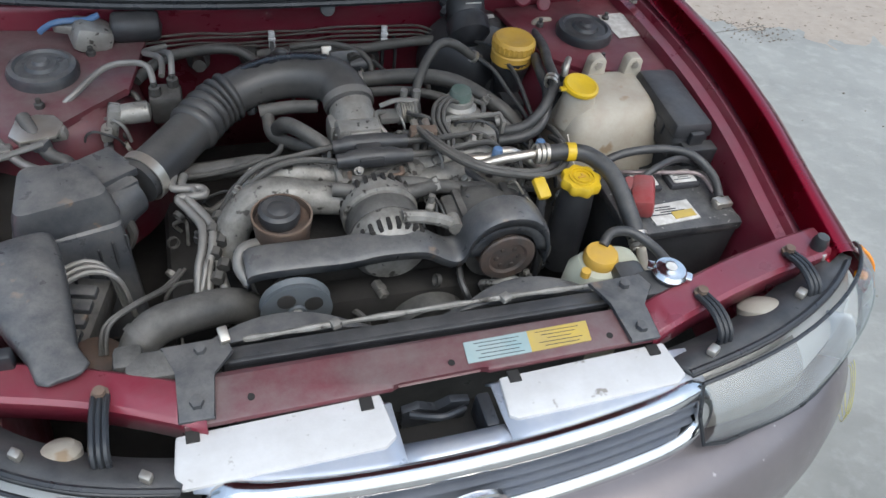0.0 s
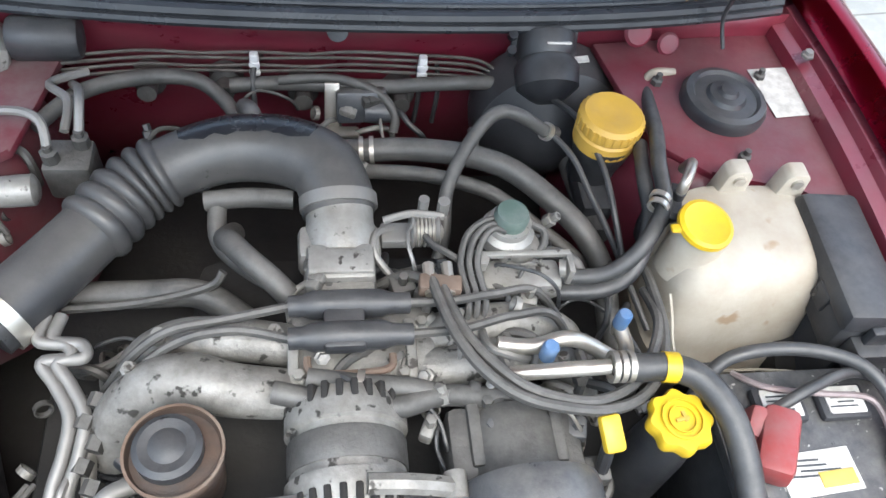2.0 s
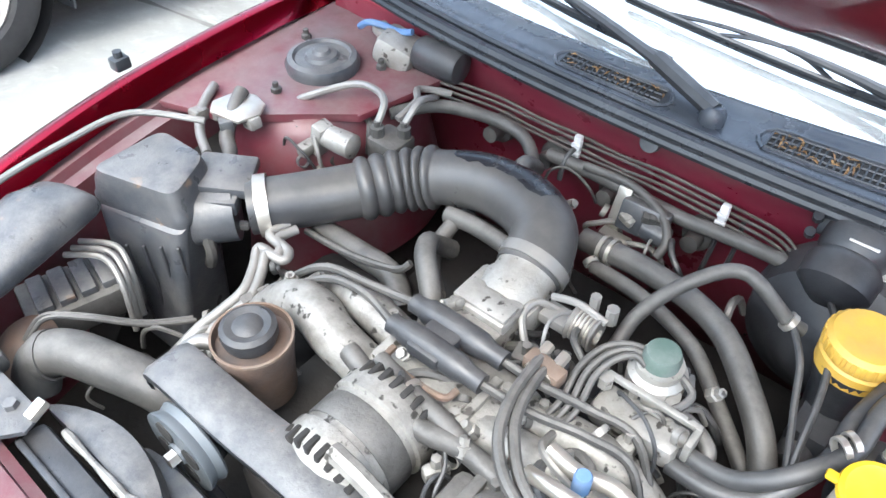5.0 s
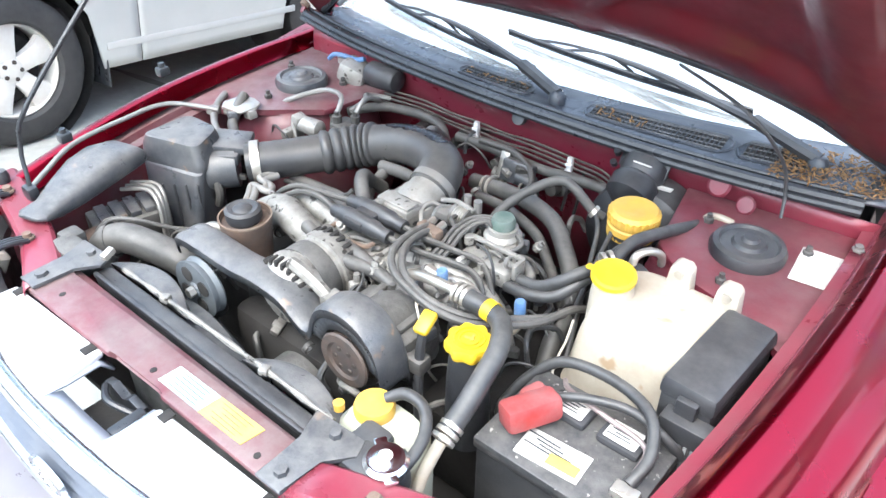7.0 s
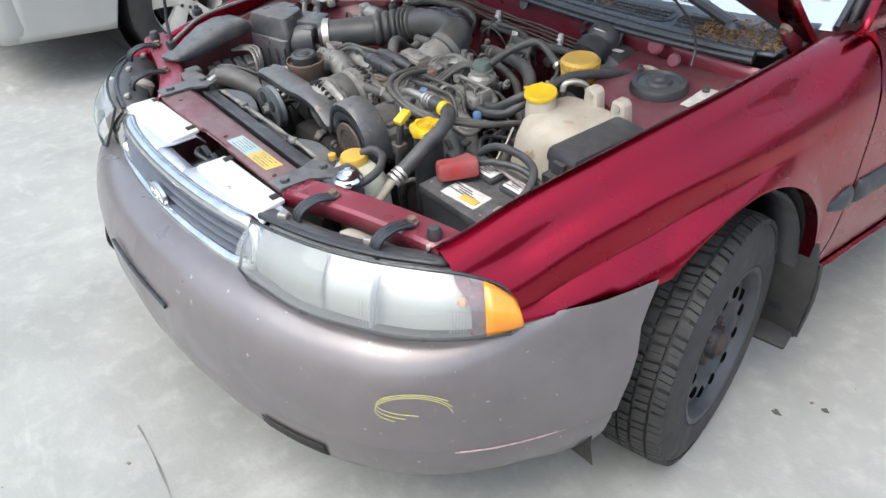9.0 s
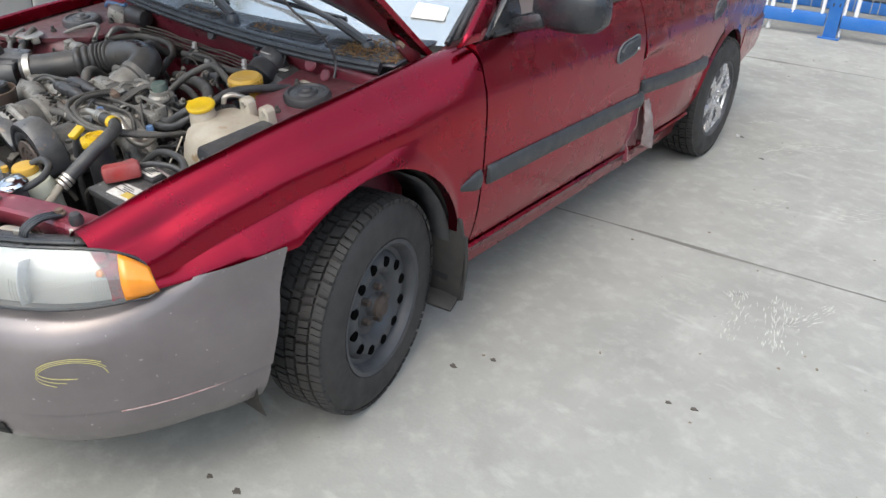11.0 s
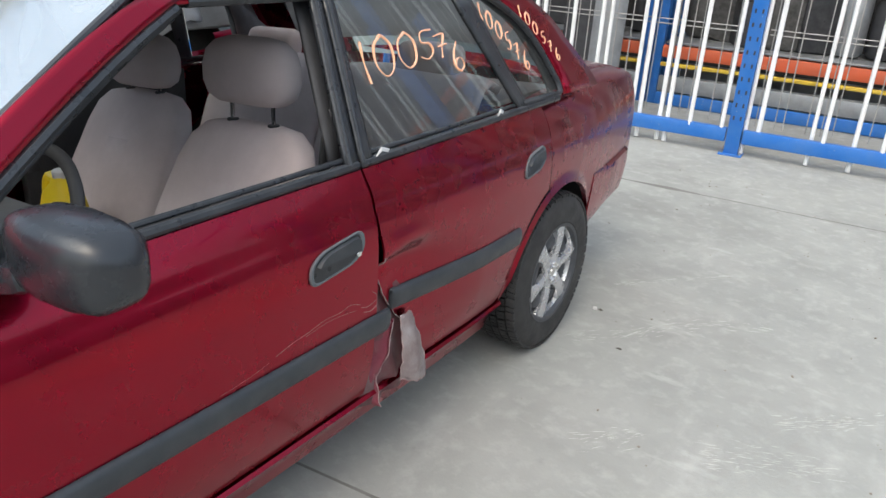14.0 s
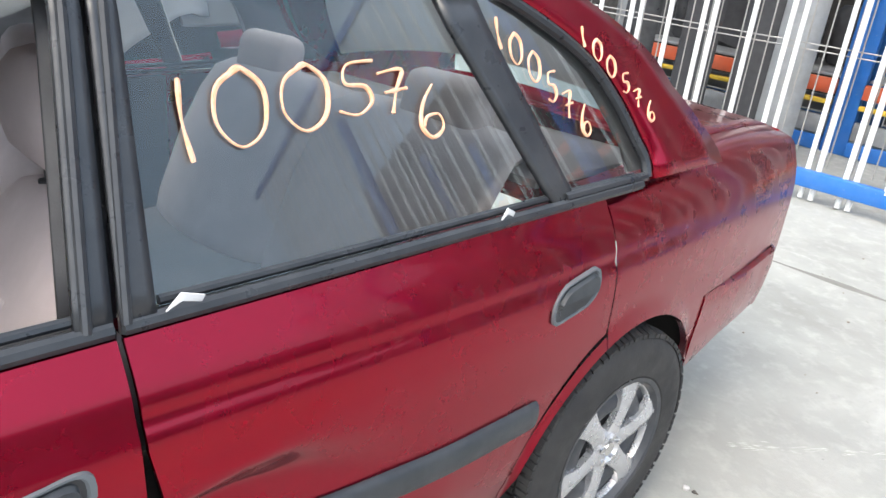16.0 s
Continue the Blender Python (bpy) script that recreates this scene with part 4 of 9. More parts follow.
part("torn_edge", tube(ragged, lambda t: 0.0009 + 0.0011 * abs(math.sin(t * 23)), 6, 2), SCRAPE, rear_door, "bare metal torn edge")

# torn skin: a hanging grey flap and crumpled red sheet in the gap between the doors
rows = []
for k in range(17):
    t = k / 16
    z = 0.510 - 0.200 * t
    yc = 1.688 + 0.022 * t
    w = 0.020 + 0.042 * t ** 0.8
    rows.append([(0.842 + 0.024 * math.sin(t * 2.2) + 0.016 * math.cos(q * 0.5) * (0.4 + t) + 0.004 * noise.noise((t * 8, q, 7)), yc + w * (q / 3.0) + 0.006 * noise.noise((t * 9, q, 2)), z + 0.010 * noise.noise((t * 7, q, 5)) - 0.020 * t * q / 3) for q in frange(-3, 3, 13)])
flap = part("torn_skin", loft(rows), TORN, rear_door, "bent grey strip of torn door skin", solid=0.003)
for line in ([r[0] for r in rows], [r[-1] for r in rows], rows[-1]):
    part("torn_edge", tube([Vector(p) + Vector((0.002, 0, 0)) for p in line], lambda t: 0.0009 + 0.0010 * abs(math.sin(t * 17)), 6, 2), SCRAPE, flap)
rows = []
for k in range(18):
    t = k / 17
    yb = 1.650 - 0.062 * min(1.0, t * 1.35) ** 0.9
    rows.append([(0.838 - 0.030 * (1 - s_) + 0.016 * math.sin(t * 9 + s_ * 5) * (0.3 + t) * 0.6 + 0.010 * noise.noise((t * 7, s_ * 3, 4)), 1.548 + (yb - 1.548) * s_ + 0.005 * noise.noise((t * 8, s_, 1)), 0.505 - 0.215 * t - 0.02 * s_ * t) for s_ in frange(0, 1, 9)])
inner = loft([[(0.822 + 0.012 * noise.noise((y * 22, z * 16, 3)) + 0.010 * math.sin(y * 60 + z * 25), y, z) for y in frange(1.530, 1.800, 16)] for z in frange(0.66, 0.275, 18)])
part("torn_skin", inner, RED_DUSTY, rear_door, "crumpled inner skin of the door", solid=0.002)
crumple = part("torn_skin", loft(rows), RED_DULL, rear_door, "crumpled red edge of door skin", solid=0.002)
part("torn_edge", tube([Vector(r[-1]) + Vector((0.002, 0, 0)) for r in rows], lambda t: 0.0010 + 0.0010 * abs(math.sin(t * 19)), 6, 2), SCRAPE, crumple)


def scratch_on(points, r):
    return tube([(side(y, z) + 0.0004, y, z) for y, z in points], r, 5, 4)


scr = [scratch_on(((1.20, 0.606), (1.25, 0.617), (1.30, 0.622), (1.35, 0.631), (1.40, 0.629), (1.44, 0.634), (1.475, 0.622)), 0.0007),
       scratch_on(((1.29, 0.615), (1.36, 0.622), (1.42, 0.618), (1.46, 0.612)), 0.0005),
       scratch_on(((1.48, 0.612), (1.505, 0.606), (1.535, 0.612)), 0.0010),
       scratch_on(((1.49, 0.596), (1.515, 0.590), (1.537, 0.597)), 0.0013),
       scratch_on(((1.52, 0.640), (1.537, 0.625), (1.539, 0.590)), 0.0010),
       scratch_on(((1.05, 0.585), (1.12, 0.590), (1.18, 0.600)), 0.0004)]
part("scratch", join(*scr), SCRATCH, front_door, "pale pink scratches")
# a black block paints the shade inside the torn door
part("door_cavity", block((0.765, 1.64, 0.50), (0.05, 0.32, 0.44), 0.02), SHADE_BLACK, car, "black block for the shade behind the torn skin")

# quarter panels and tail
TAIL = 3.60


def quarter_section(y):
    top = (rear_low(y) - 0.006) if y < REAR_END else deck_top(y)
    low = (rear_arch(y) if y < RAX else max(0.40, rear_arch(y))) if y < RAX + RAR else 0.40
    n = 30
    pts = []
    if y >= REAR_END:
        xs = side(y, 0.90)
        pts = [(xs - 0.10, y, top + 0.002), (xs - 0.055, y, top - 0.002)]
        top -= 0.018
    pts += [(side(y, z) + crease(y, z) * (1 if y < 2.9 else 0) + (0.010 * max(0, 1 - (z - low) / 0.045) if abs(y - RAX) < RAR else 0), y, z) for z in frange(top, low, n)]
    return pts


qa = frange(RAX - RAR - 0.015, REAR_END - 0.001, 18)
qb = sorted(frange(REAR_END + 0.004, TAIL, 36) + [RAX + RAR - 0.001, RAX + RAR + 0.001])
quarter = join(sheet(qa, quarter_section, 12), sheet(qb, quarter_section, 34),
               lip([quarter_section(y)[-1] for y in qa + [q for q in qb if q < RAX + RAR]], 0.018))
part("quarter_panel", quarter, RED, car)
part("quarter_panel", mirrored(quarter), RED, car)
# rear bumper and tail panel
rows = []
for z, d in ((0.592, 0.000), (0.580, 0.012), (0.53, 0.016), (0.46, 0.014), (0.40, 0.004), (0.37, -0.016), (0.36, -0.05)):
    half = [(side(RAX + RAR, max(0.45, z)) - 0.03, RAX + RAR + 0.002, z)] + [(side(y, max(0.45, z)) + d * min(1.0, 0.15 + (y - RAX - RAR) / 0.40) + 0.001, y, z) for y in frange(RAX + RAR + 0.003, 3.46, 8)]
    xe = half[-1][0]
    half += [(XC + (xe - XC) * math.cos(a) ** 0.62, 3.46 + (0.20 + d) * math.sin(a) ** 0.75, z) for a in frange(0.12, math.pi / 2, 12)]
    rows.append(half)
part("rear_bumper", join(loft(rows), mirrored(loft(rows))), RED, car, "red rear bumper")
part("tail_panel", moved(loft([[(0.615 * s, 3.60 - 0.03 * s * s + (z - 0.9) * -0.06, z) for s in frange(-1, 1, 15)] for z in frange(0.92, 0.56, 8)]), WIDE), RED, car)
for s in (1, -1):
    part("tail_lamp", moved(block((0, 0, 0), (0.30, 0.03, 0.16), 0.015), pose(XC + 0.52 * s, 3.605, 0.76)), RED_PLASTIC, car, "red tail lamp")
part("trunk_lid", loft([[(XC + (side(y, 0.90) - XC - 0.092) * s, y, deck_top(y) + 0.002 + 0.010 * (1 - s * s)) for s in frange(-1, 1, 25)] for y in frange(2.86, 3.60, 20)] + [[(XC + (side(3.60, 0.90) - XC - 0.096) * s, 3.618, 0.895 + 0.008 * (1 - s * s)) for s in frange(-1, 1, 25)]]), RED, car, solid=0.004)

# sills
sill = loft([[(side(y, 0.318) - 0.02, y, 0.319), (side(y, 0.318) + 0.006, y, 0.317), (side(y, 0.318) + 0.013, y, 0.308), (side(y, 0.30) + 0.012, y, 0.296)] + [(side(y, z) - (0.0 if z > 0.29 else 0.004), y, z) for z in (0.27, 0.24, 0.215, 0.20)] + [(0.68, y, 0.19)] for y in frange(FAX + FAR + 0.02, RAX - RAR, 30)])
part("sill", sill, RED, car)
part("sill", mirrored(sill), RED, car)
part("floor_pan", block((XC, 1.1, 0.22), (1.38, 2.9, 0.05), 0.01), SHADE_BLACK, car, "dark underbody")


# ---- greenhouse ----
LEANS[0] = True


def cab(z):
    """The half width of the cabin at a height."""
    return 0.792 - 0.19 * (z - 0.93) / 0.42 if z < 1.30 else 0.6246 - 0.55 * (z - 1.30)


def on_side(y, z, out=0.0):
    return (cab(z) + out, y, z)


A_LINE = curve([0.925, 1.00, 1.10, 1.20, 1.285, 1.33], [0.545, 0.665, 0.832, 1.010, 1.185, 1.30])
C_LINE = curve([0.955, 0.985, 1.03, 1.10, 1.19, 1.28, 1.33], [2.625, 2.628, 2.605, 2.565, 2.480, 2.310, 2.18])
roof_z = curve([0.98, 1.15, 1.5, 1.9, 2.2, 2.35], [1.318, 1.362, 1.395, 1.392, 1.358, 1.325])


def strip(line, w, out, mat, name, label=""):
    """A raised trim along a line on the cabin's side: pairs (y, z)."""
    g = tube([on_side(y, z, out) for y, z in line], w, 8, 4)
    part(name, g, mat, car, label)
    part(name, mirrored(g), mat, car, label)


# side glass: rear door and quarter panes; the front door panes are wound down
def pane(lo, hi, zs, name, label, both=True):
    g = loft([[on_side(lo(z) + (hi(z) - lo(z)) * k / 8, z, -0.006) for k in range(9)] for z in zs])
    a = part(name, g, SIDE_GLASS, car, label)
    b = part(name, mirrored(g), SIDE_GLASS, car, label)
    for o in (a, b):
        o.visible_shadow = False
    return a


DIV_A = curve([0.935, 1.28], [2.335, 2.125])
DIV_B = curve([0.935, 1.28], [2.395, 2.215])
B_REAR = curve([0.93, 1.28], [1.590, 1.625])
B_FRONT = curve([0.93, 1.28], [1.497, 1.552])
zs = frange(0.935, 1.288, 12)
rear_pane = pane(B_REAR, DIV_A, zs, "rear_door_glass", "dusty side window with orange numbers")
quarter_pane = pane(DIV_B, C_LINE, frange(0.955, 1.285, 12), "quarter_glass", "small quarter window with orange numbers")


def band(lo, hi, zs, out, mat, name, label="", solid=0.012, k=4):
    g = loft([[on_side(lo(z) + (hi(z) - lo(z)) * j / k, z, out) for j in range(k + 1)] for z in zs])
    part(name, g, mat, car, label, solid=solid)
    part(name, mirrored(g), mat, car, label, solid=solid)


band(B_FRONT, lambda z: (B_FRONT(z) + B_REAR(z)) / 2 - 0.004, frange(0.93, 1.30, 10), 0.004, SEAL, "pillar_trim", "black pillar trim")
band(lambda z: (B_FRONT(z) + B_REAR(z)) / 2 + 0.004, B_REAR, frange(0.93, 1.30, 10), 0.006, SEAL, "pillar_trim", "black pillar trim")
band(DIV_A, DIV_B, frange(0.935, 1.29, 8), 0.002, SEAL, "pillar_trim", "black division bar")
for dy in (0.0, 0.045):
    strip([(B_FRONT(z) + 0.012 + dy, z) for z in frange(0.94, 1.285, 5)], 0.007, 0.010, SEAL, "channel_seal", "black rubber channel")
# red pillars and roof side rails
band(lambda z: A_LINE(z) - 0.115 - 0.03 * (z - 0.93), lambda z: A_LINE(z) - 0.022, frange(0.925, 1.315, 14), 0.006, RED, "pillar", "red windscreen pillar", 0.02)
band(lambda z: C_LINE(z) + 0.02, lambda z: min(2.96, C_LINE(z) + 0.205 + 0.09 * max(0, (1.12 - z) / 0.18)), frange(0.952, 1.315, 14), 0.004, RED, "rear_pillar", "red rear pillar with orange numbers", 0.02)
# belt mouldings and window seals
for y0, y1 in ((0.60, 1.540), (1.552, 2.60)):
    strip([(y, belt(y) + 0.010) for y in frange(y0, y1, 8)], 0.011, 0.004, SEAL, "belt_moulding", "black window sill moulding")
    strip([(y, belt(y) + 0.024) for y in frange(y0 + 0.05, y1 - 0.01, 8)], 0.007, -0.006, SEAL, "belt_seal", "black felt seal")
strip([(A_LINE(z), z) for z in frange(0.93, 1.285, 9)], 0.012, 0.004, SEAL, "window_seal", "black window seal")
strip([(A_LINE(z) + 0.03, z) for z in frange(0.95, 1.27, 9)], 0.009, -0.012, SEAL, "window_seal", "black window seal")
strip([(y, roof_z(y) * 0 + 1.296) for y in frange(1.215, 2.22, 8)], 0.012, 0.002, SEAL, "window_seal", "black window seal")
strip([(C_LINE(z), z) for z in frange(0.958, 1.29, 11)] , 0.011, 0.004, SEAL, "window_seal", "black window seal")
strip([(y, belt(y) + 0.022) for y in frange(2.36, 2.62, 4)], 0.010, 0.004, SEAL, "window_seal", "black window seal")


# roof
def roof_section(y):
    zc = roof_z(y)
    half = cab(1.315) - XC
    edge_z = min(1.315, zc - 0.012)
    return [(XC + x, y, edge_z + (zc - edge_z) * (1 - abs(x / half) ** 2.6)) for x in frange(-half, half, 25)]


part("roof", loft([roof_section(y) for y in frange(1.10, 2.30, 22)]), RED, car, solid=0.012)
part("headliner", loft([[(XC + (x - XC) * 0.94, y, z - 0.035) for x, _, z in roof_section(y)] for y in frange(1.14, 2.2, 12)]), HEADLINER, car, "light grey headliner")
rail = loft([[(cab(z) + 0.006, y, z) for z in frange(1.292, 1.33, 4)] for y in frange(1.16, 2.25, 16)])
part("roof_rail", rail, RED, car, solid=0.01)
part("roof_rail", mirrored(rail), RED, car, solid=0.01)


# windscreen and rear screen
def screen_point(u, v):
    """u: -1 to 1 across; v: 0 at the base to 1 at the roof."""
    half = 0.728 - 0.118 * v - XC
    y = 0.465 + 0.645 * v - 0.118 * (1 - abs(u) ** 2.2) * (1 - 0.35 * v)
    z = 0.912 + 0.403 * v - 0.017 * (1 - abs(u) ** 2) * (1 - v) + 0.035 * (1 - u * u) * v + 0.03 * v * (1 - v)
    x = XC + half * u
    return (x, y, z - 0.055 * max(0.0, 0.62 - x) * v)


LEANS[0] = False
screen = part("windscreen", loft([[screen_point(u, v) for u in frange(-1, 1, 25)] for v in frange(-0.005, 1, 16)]), SCREEN_GLASS, car, "windscreen with orange marker scrawl")
screen.visible_shadow = False
for s in (1, -1):
    part("screen_seal", tube([(p[0] + 0.006 * s, p[1], p[2] + 0.004) for p in (screen_point(s, v) for v in frange(0, 1, 9))], 0.009, 8, 3), SEAL, car, "black screen edge trim")
part("screen_seal", tube([screen_point(u, 1.0) for u in frange(-1, 1, 11)], 0.010, 8, 3), SEAL, car)
LEANS[0] = True
rear_screen = part("rear_screen", moved(loft([[((0.60 + 0.05 * v) * u, 2.27 + 0.60 * v + 0.05 * (1 - u * u), 1.345 - 0.385 * v + 0.02 * (1 - u * u)) for u in frange(-1, 1, 17)] for v in frange(0, 1, 9)]), WIDE), SIDE_GLASS, car)
rear_screen.visible_shadow = False
part("parcel_shelf", block((0, 2.65, 0.925), (1.30, 0.42, 0.02), 0.005), FABRIC_SIDE, car)

LEANS[0] = False


# side mouldings
def moulding(y0, y1, z0, z1, h=0.052, tip=0.0, back=0.0, depth=None):
    rows = []
    for y in [y0, y0 + 0.004, y0 + 0.012] + frange(y0 + 0.03, y1 - 0.03, 26) + [y1 - 0.012, y1 - 0.004, y1]:
        z = z0 + (z1 - z0) * (y - y0) / (y1 - y0)
        e = min(1.0, math.sqrt(max(0.0, 1 - (1 - min(1.0, (y - y0) / 0.014)) ** 2)) * 0.75 + 0.25, math.sqrt(max(0.0, 1 - (1 - min(1.0, (y1 - y) / 0.014)) ** 2)) * 0.75 + 0.25)
        k = min(1.0, 0.25 + (y - y0) / 0.10) if tip else 1.0
        d = depth(y, z) if depth else 0.0
        rows.append([(side(y, z + h / 2 * math.cos(q) * k) - d - 0.002 + 0.019 * e * k * math.sin(q) ** 0.75, y, z + h / 2 * k * math.cos(q) * (0.8 + 0.2 * e)) for q in frange(math.pi - 0.001, 0.001, 13)])
    return loft(rows, False, True)


for y0, y1, z0, z1, tip in ((0.385, 0.482, 0.545, 0.548, 1), (0.515, 1.590, 0.548, 0.540, 0), (1.632, 2.292, 0.566, 0.552, 0)):
    g = moulding(y0, y1, z0, z1, 0.064, tip, 0.0, pushed_in if y0 > 1.6 else None)
    part("side_moulding", g, TRIM, car, "dark grey rubbing strip")
    if y0 < 1.6:
        part("side_moulding", mirrored(g), TRIM, car, "dark grey rubbing strip")
    else:
        part("side_moulding", mirrored(moulding(1.56, 2.30, 0.548, 0.550, 0.058)), TRIM, car, "dark grey rubbing strip")


# door handles: an oval cup with a pull flap
def handle(yc, zc, L, lock):
    H = 0.068
    x0 = side(yc, zc)
    n = 28
    outline = []
    for k in range(n):
        a = 2 * math.pi * k / n
        cy, cz = math.cos(a), math.sin(a)
        outline.append((math.copysign(abs(cy) ** 0.55, cy) * L / 2, math.copysign(abs(cz) ** 0.7, cz) * H / 2 + 0.020 * cy))
    def at(p, k, d):
        y, z = yc + p[0] * k, zc + p[1] * k
        return (side(y, z) + d, y, z)
    rim = loft([[at(p, 1.0, -0.004) for p in outline], [at(p, 0.99, 0.006) for p in outline], [at(p, 0.91, 0.006) for p in outline], [at(p, 0.80, -0.004) for p in outline]], True)
    cup = loft([[at(p, 0.90, 0.003) for p in outline], [at(p, 0.7, 0.001) for p in outline], [at(p, 0.30, 0.001) for p in outline]], True, True)
    flap = loft([[at(p, 0.80, 0.004) for p in outline if p[1] > -0.004], [at((p[0], max(p[1], -0.002) * 0.96), 0.78, 0.014) for p in outline if p[1] > -0.004]], True, True)
    return rim, cup, flap


for yc, zc, owner, L, locked in ((1.395, 0.768, front_door, 0.185, True), (2.365, 0.782, rear_door, 0.150, False)):
    rim, cup, flap = handle(yc, zc, L, locked)
    h = part("door_handle", rim, TRIM_RIM, owner, "dark grey door handle")
    part("handle_cup", cup, SEAL, owner)
    part("handle_flap", flap, TRIM, owner)
    if locked:
        part("lock", lathe([(0.008, 0), (0.008, 0.008), (0.006, 0.010), (0, 0.010)], (side(yc + 0.066, zc - 0.004) + 0.004, yc + 0.062, zc - 0.006), (1, 0, 0.1), 16), CHROME, owner, "round chrome lock")

# mirror
rows = []
for k, (dx, hy, hz) in enumerate(((0, 0.016, 0.03), (0.01, 0.040, 0.060), (0.04, 0.056, 0.072), (0.09, 0.062, 0.076), (0.14, 0.060, 0.074), (0.18, 0.052, 0.066), (0.198, 0.034, 0.045), (0.204, 0.012, 0.016))):
    rows.append([(0.848 + 1.08 * dx, 0.731 + 0.02 * k / 8 + hy * math.copysign(abs(math.cos(a)) ** 0.6, math.cos(a)), 1.010 + 0.84 * hz * math.copysign(abs(math.sin(a)) ** 0.6, math.sin(a))) for a in frange(0, 2 * math.pi * 23 / 24, 24)])
housing = loft(rows, True, True)
foot = join(plate([(0.575, 0.930), (0.745, 0.932), (0.735, 0.985), (0.700, 1.045), (0.682, 1.052)], "x", 0.775, 0.798, 0.004),
            moved(block((0, 0, 0), (0.12, 0.075, 0.05), 0.02), pose(0.847, 0.711, 0.960, 0, -18, 0)))
mirror_l = part("door_mirror", housing, MIRROR_BLACK, car, "black door mirror")
part("mirror_foot", foot, MIRROR_BLACK, mirror_l)
part("mirror_glass", block((0.953, 0.796, 1.010), (0.12, 0.006, 0.07), 0.002), CHROME, mirror_l, "mirror glass")
mirror_r = part("door_mirror", mirrored(housing), PLASTIC, car, "black door mirror")
part("mirror_foot", mirrored(foot), PLASTIC, mirror_r)


# ---- wheels ----
def tyre_geo(r=0.301, w=0.182, rim=0.183):
    h = w / 2
    prof = [(rim, -h * 0.86), (rim + 0.012, -h * 0.98), (rim + 0.05, -h), (r - 0.045, -h * 0.98), (r - 0.018, -h * 0.88), (r - 0.006, -h * 0.74)]
    body = prof + [(r - 0.010, 0)] + [(a, -b) for a, b in reversed(prof)]
    return lathe([(a, b) for a, b in body] + [body[0]], (0, 0, 0), (1, 0, 0), 64, caps=False)


def tread_geo(r=0.301, w=0.182, n=100):
    v, f = [], []
    for j, (x0, x1, skew) in enumerate(((-0.44, -0.30, 0.6), (-0.26, -0.10, -0.5), (-0.06, 0.06, 0.0), (0.10, 0.26, 0.5), (0.30, 0.44, -0.6))):
        for k in range(n):
            a = 2 * math.pi * (k + 0.35 * (j % 2) + 0.13 * math.sin(k * 2.3)) / n
            wdt = 2 * math.pi / n * 0.74
            for dx, da, dr in ((x0, skew * 0.3, 0), (x1, -skew * 0.3, 0)):
                for e in (0, 1):
                    for rr in (r - 0.014, r + 0.0025 - (0.006 if abs(dx) > 0.4 else 0)):
                        b = a + e * wdt + da * wdt
                        v.append((dx * w, rr * math.cos(b), rr * math.sin(b)))
            i = len(v) - 8
            f += [(i + 1, i + 3, i + 7, i + 5), (i, i + 1, i + 5, i + 4), (i + 2, i + 6, i + 7, i + 3), (i, i + 2, i + 3, i + 1), (i + 4, i + 5, i + 7, i + 6)]
    return v, f


def steel_rim():
    r = 0.183
    prof = [(r + 0.008, 0.078), (r - 0.004, 0.076), (r - 0.012, 0.064), (r - 0.018, 0.044), (0.152, 0.040), (0.144, 0.050), (0.130, 0.059), (0.112, 0.060), (0.098, 0.054), (0.084, 0.034), (0.070, 0.030), (0.062, 0.036), (0.034, 0.040), (0.030, 0.06), (0.0, 0.062)]
    return lathe(prof, (0, 0, 0), (1, 0, 0), 48, caps=False)


def wheel_cover():
    """A plastic cover of six broad spokes that taper to the hub."""
    r = 0.194
    out = [lathe([(r + 0.004, 0.052), (r + 0.002, 0.066), (r - 0.012, 0.070), (r - 0.026, 0.060), (r - 0.030, 0.046)], (0, 0, 0), (1, 0, 0), 48, caps=False),
           lathe([(0.052, 0.040), (0.050, 0.066), (0.036, 0.072), (0.030, 0.062), (0.0, 0.064)], (0, 0, 0), (1, 0, 0), 28)]
    for k in range(6):
        a0 = 2 * math.pi * k / 6 + 0.25
        rows = []
        for t in frange(0, 1, 7):
            rad = 0.040 + (r - 0.056) * t
            half = 0.030 - 0.010 * math.sin(t * 3.1) + 0.018 * t * t
            x = 0.066 + 0.006 * math.sin(t * 3.1)
            line = []
            for s, dx in ((-1, -0.020), (-0.95, -0.004), (-0.55, 0.0), (0.0, 0.004), (0.55, 0.0), (0.95, -0.004), (1, -0.020)):
                tx, ty = rad, s * half
                line.append((x + dx, tx * math.cos(a0) - ty * math.sin(a0), tx * math.sin(a0) + ty * math.cos(a0)))
            rows.append(line)
        out.append(loft(rows))
    return out


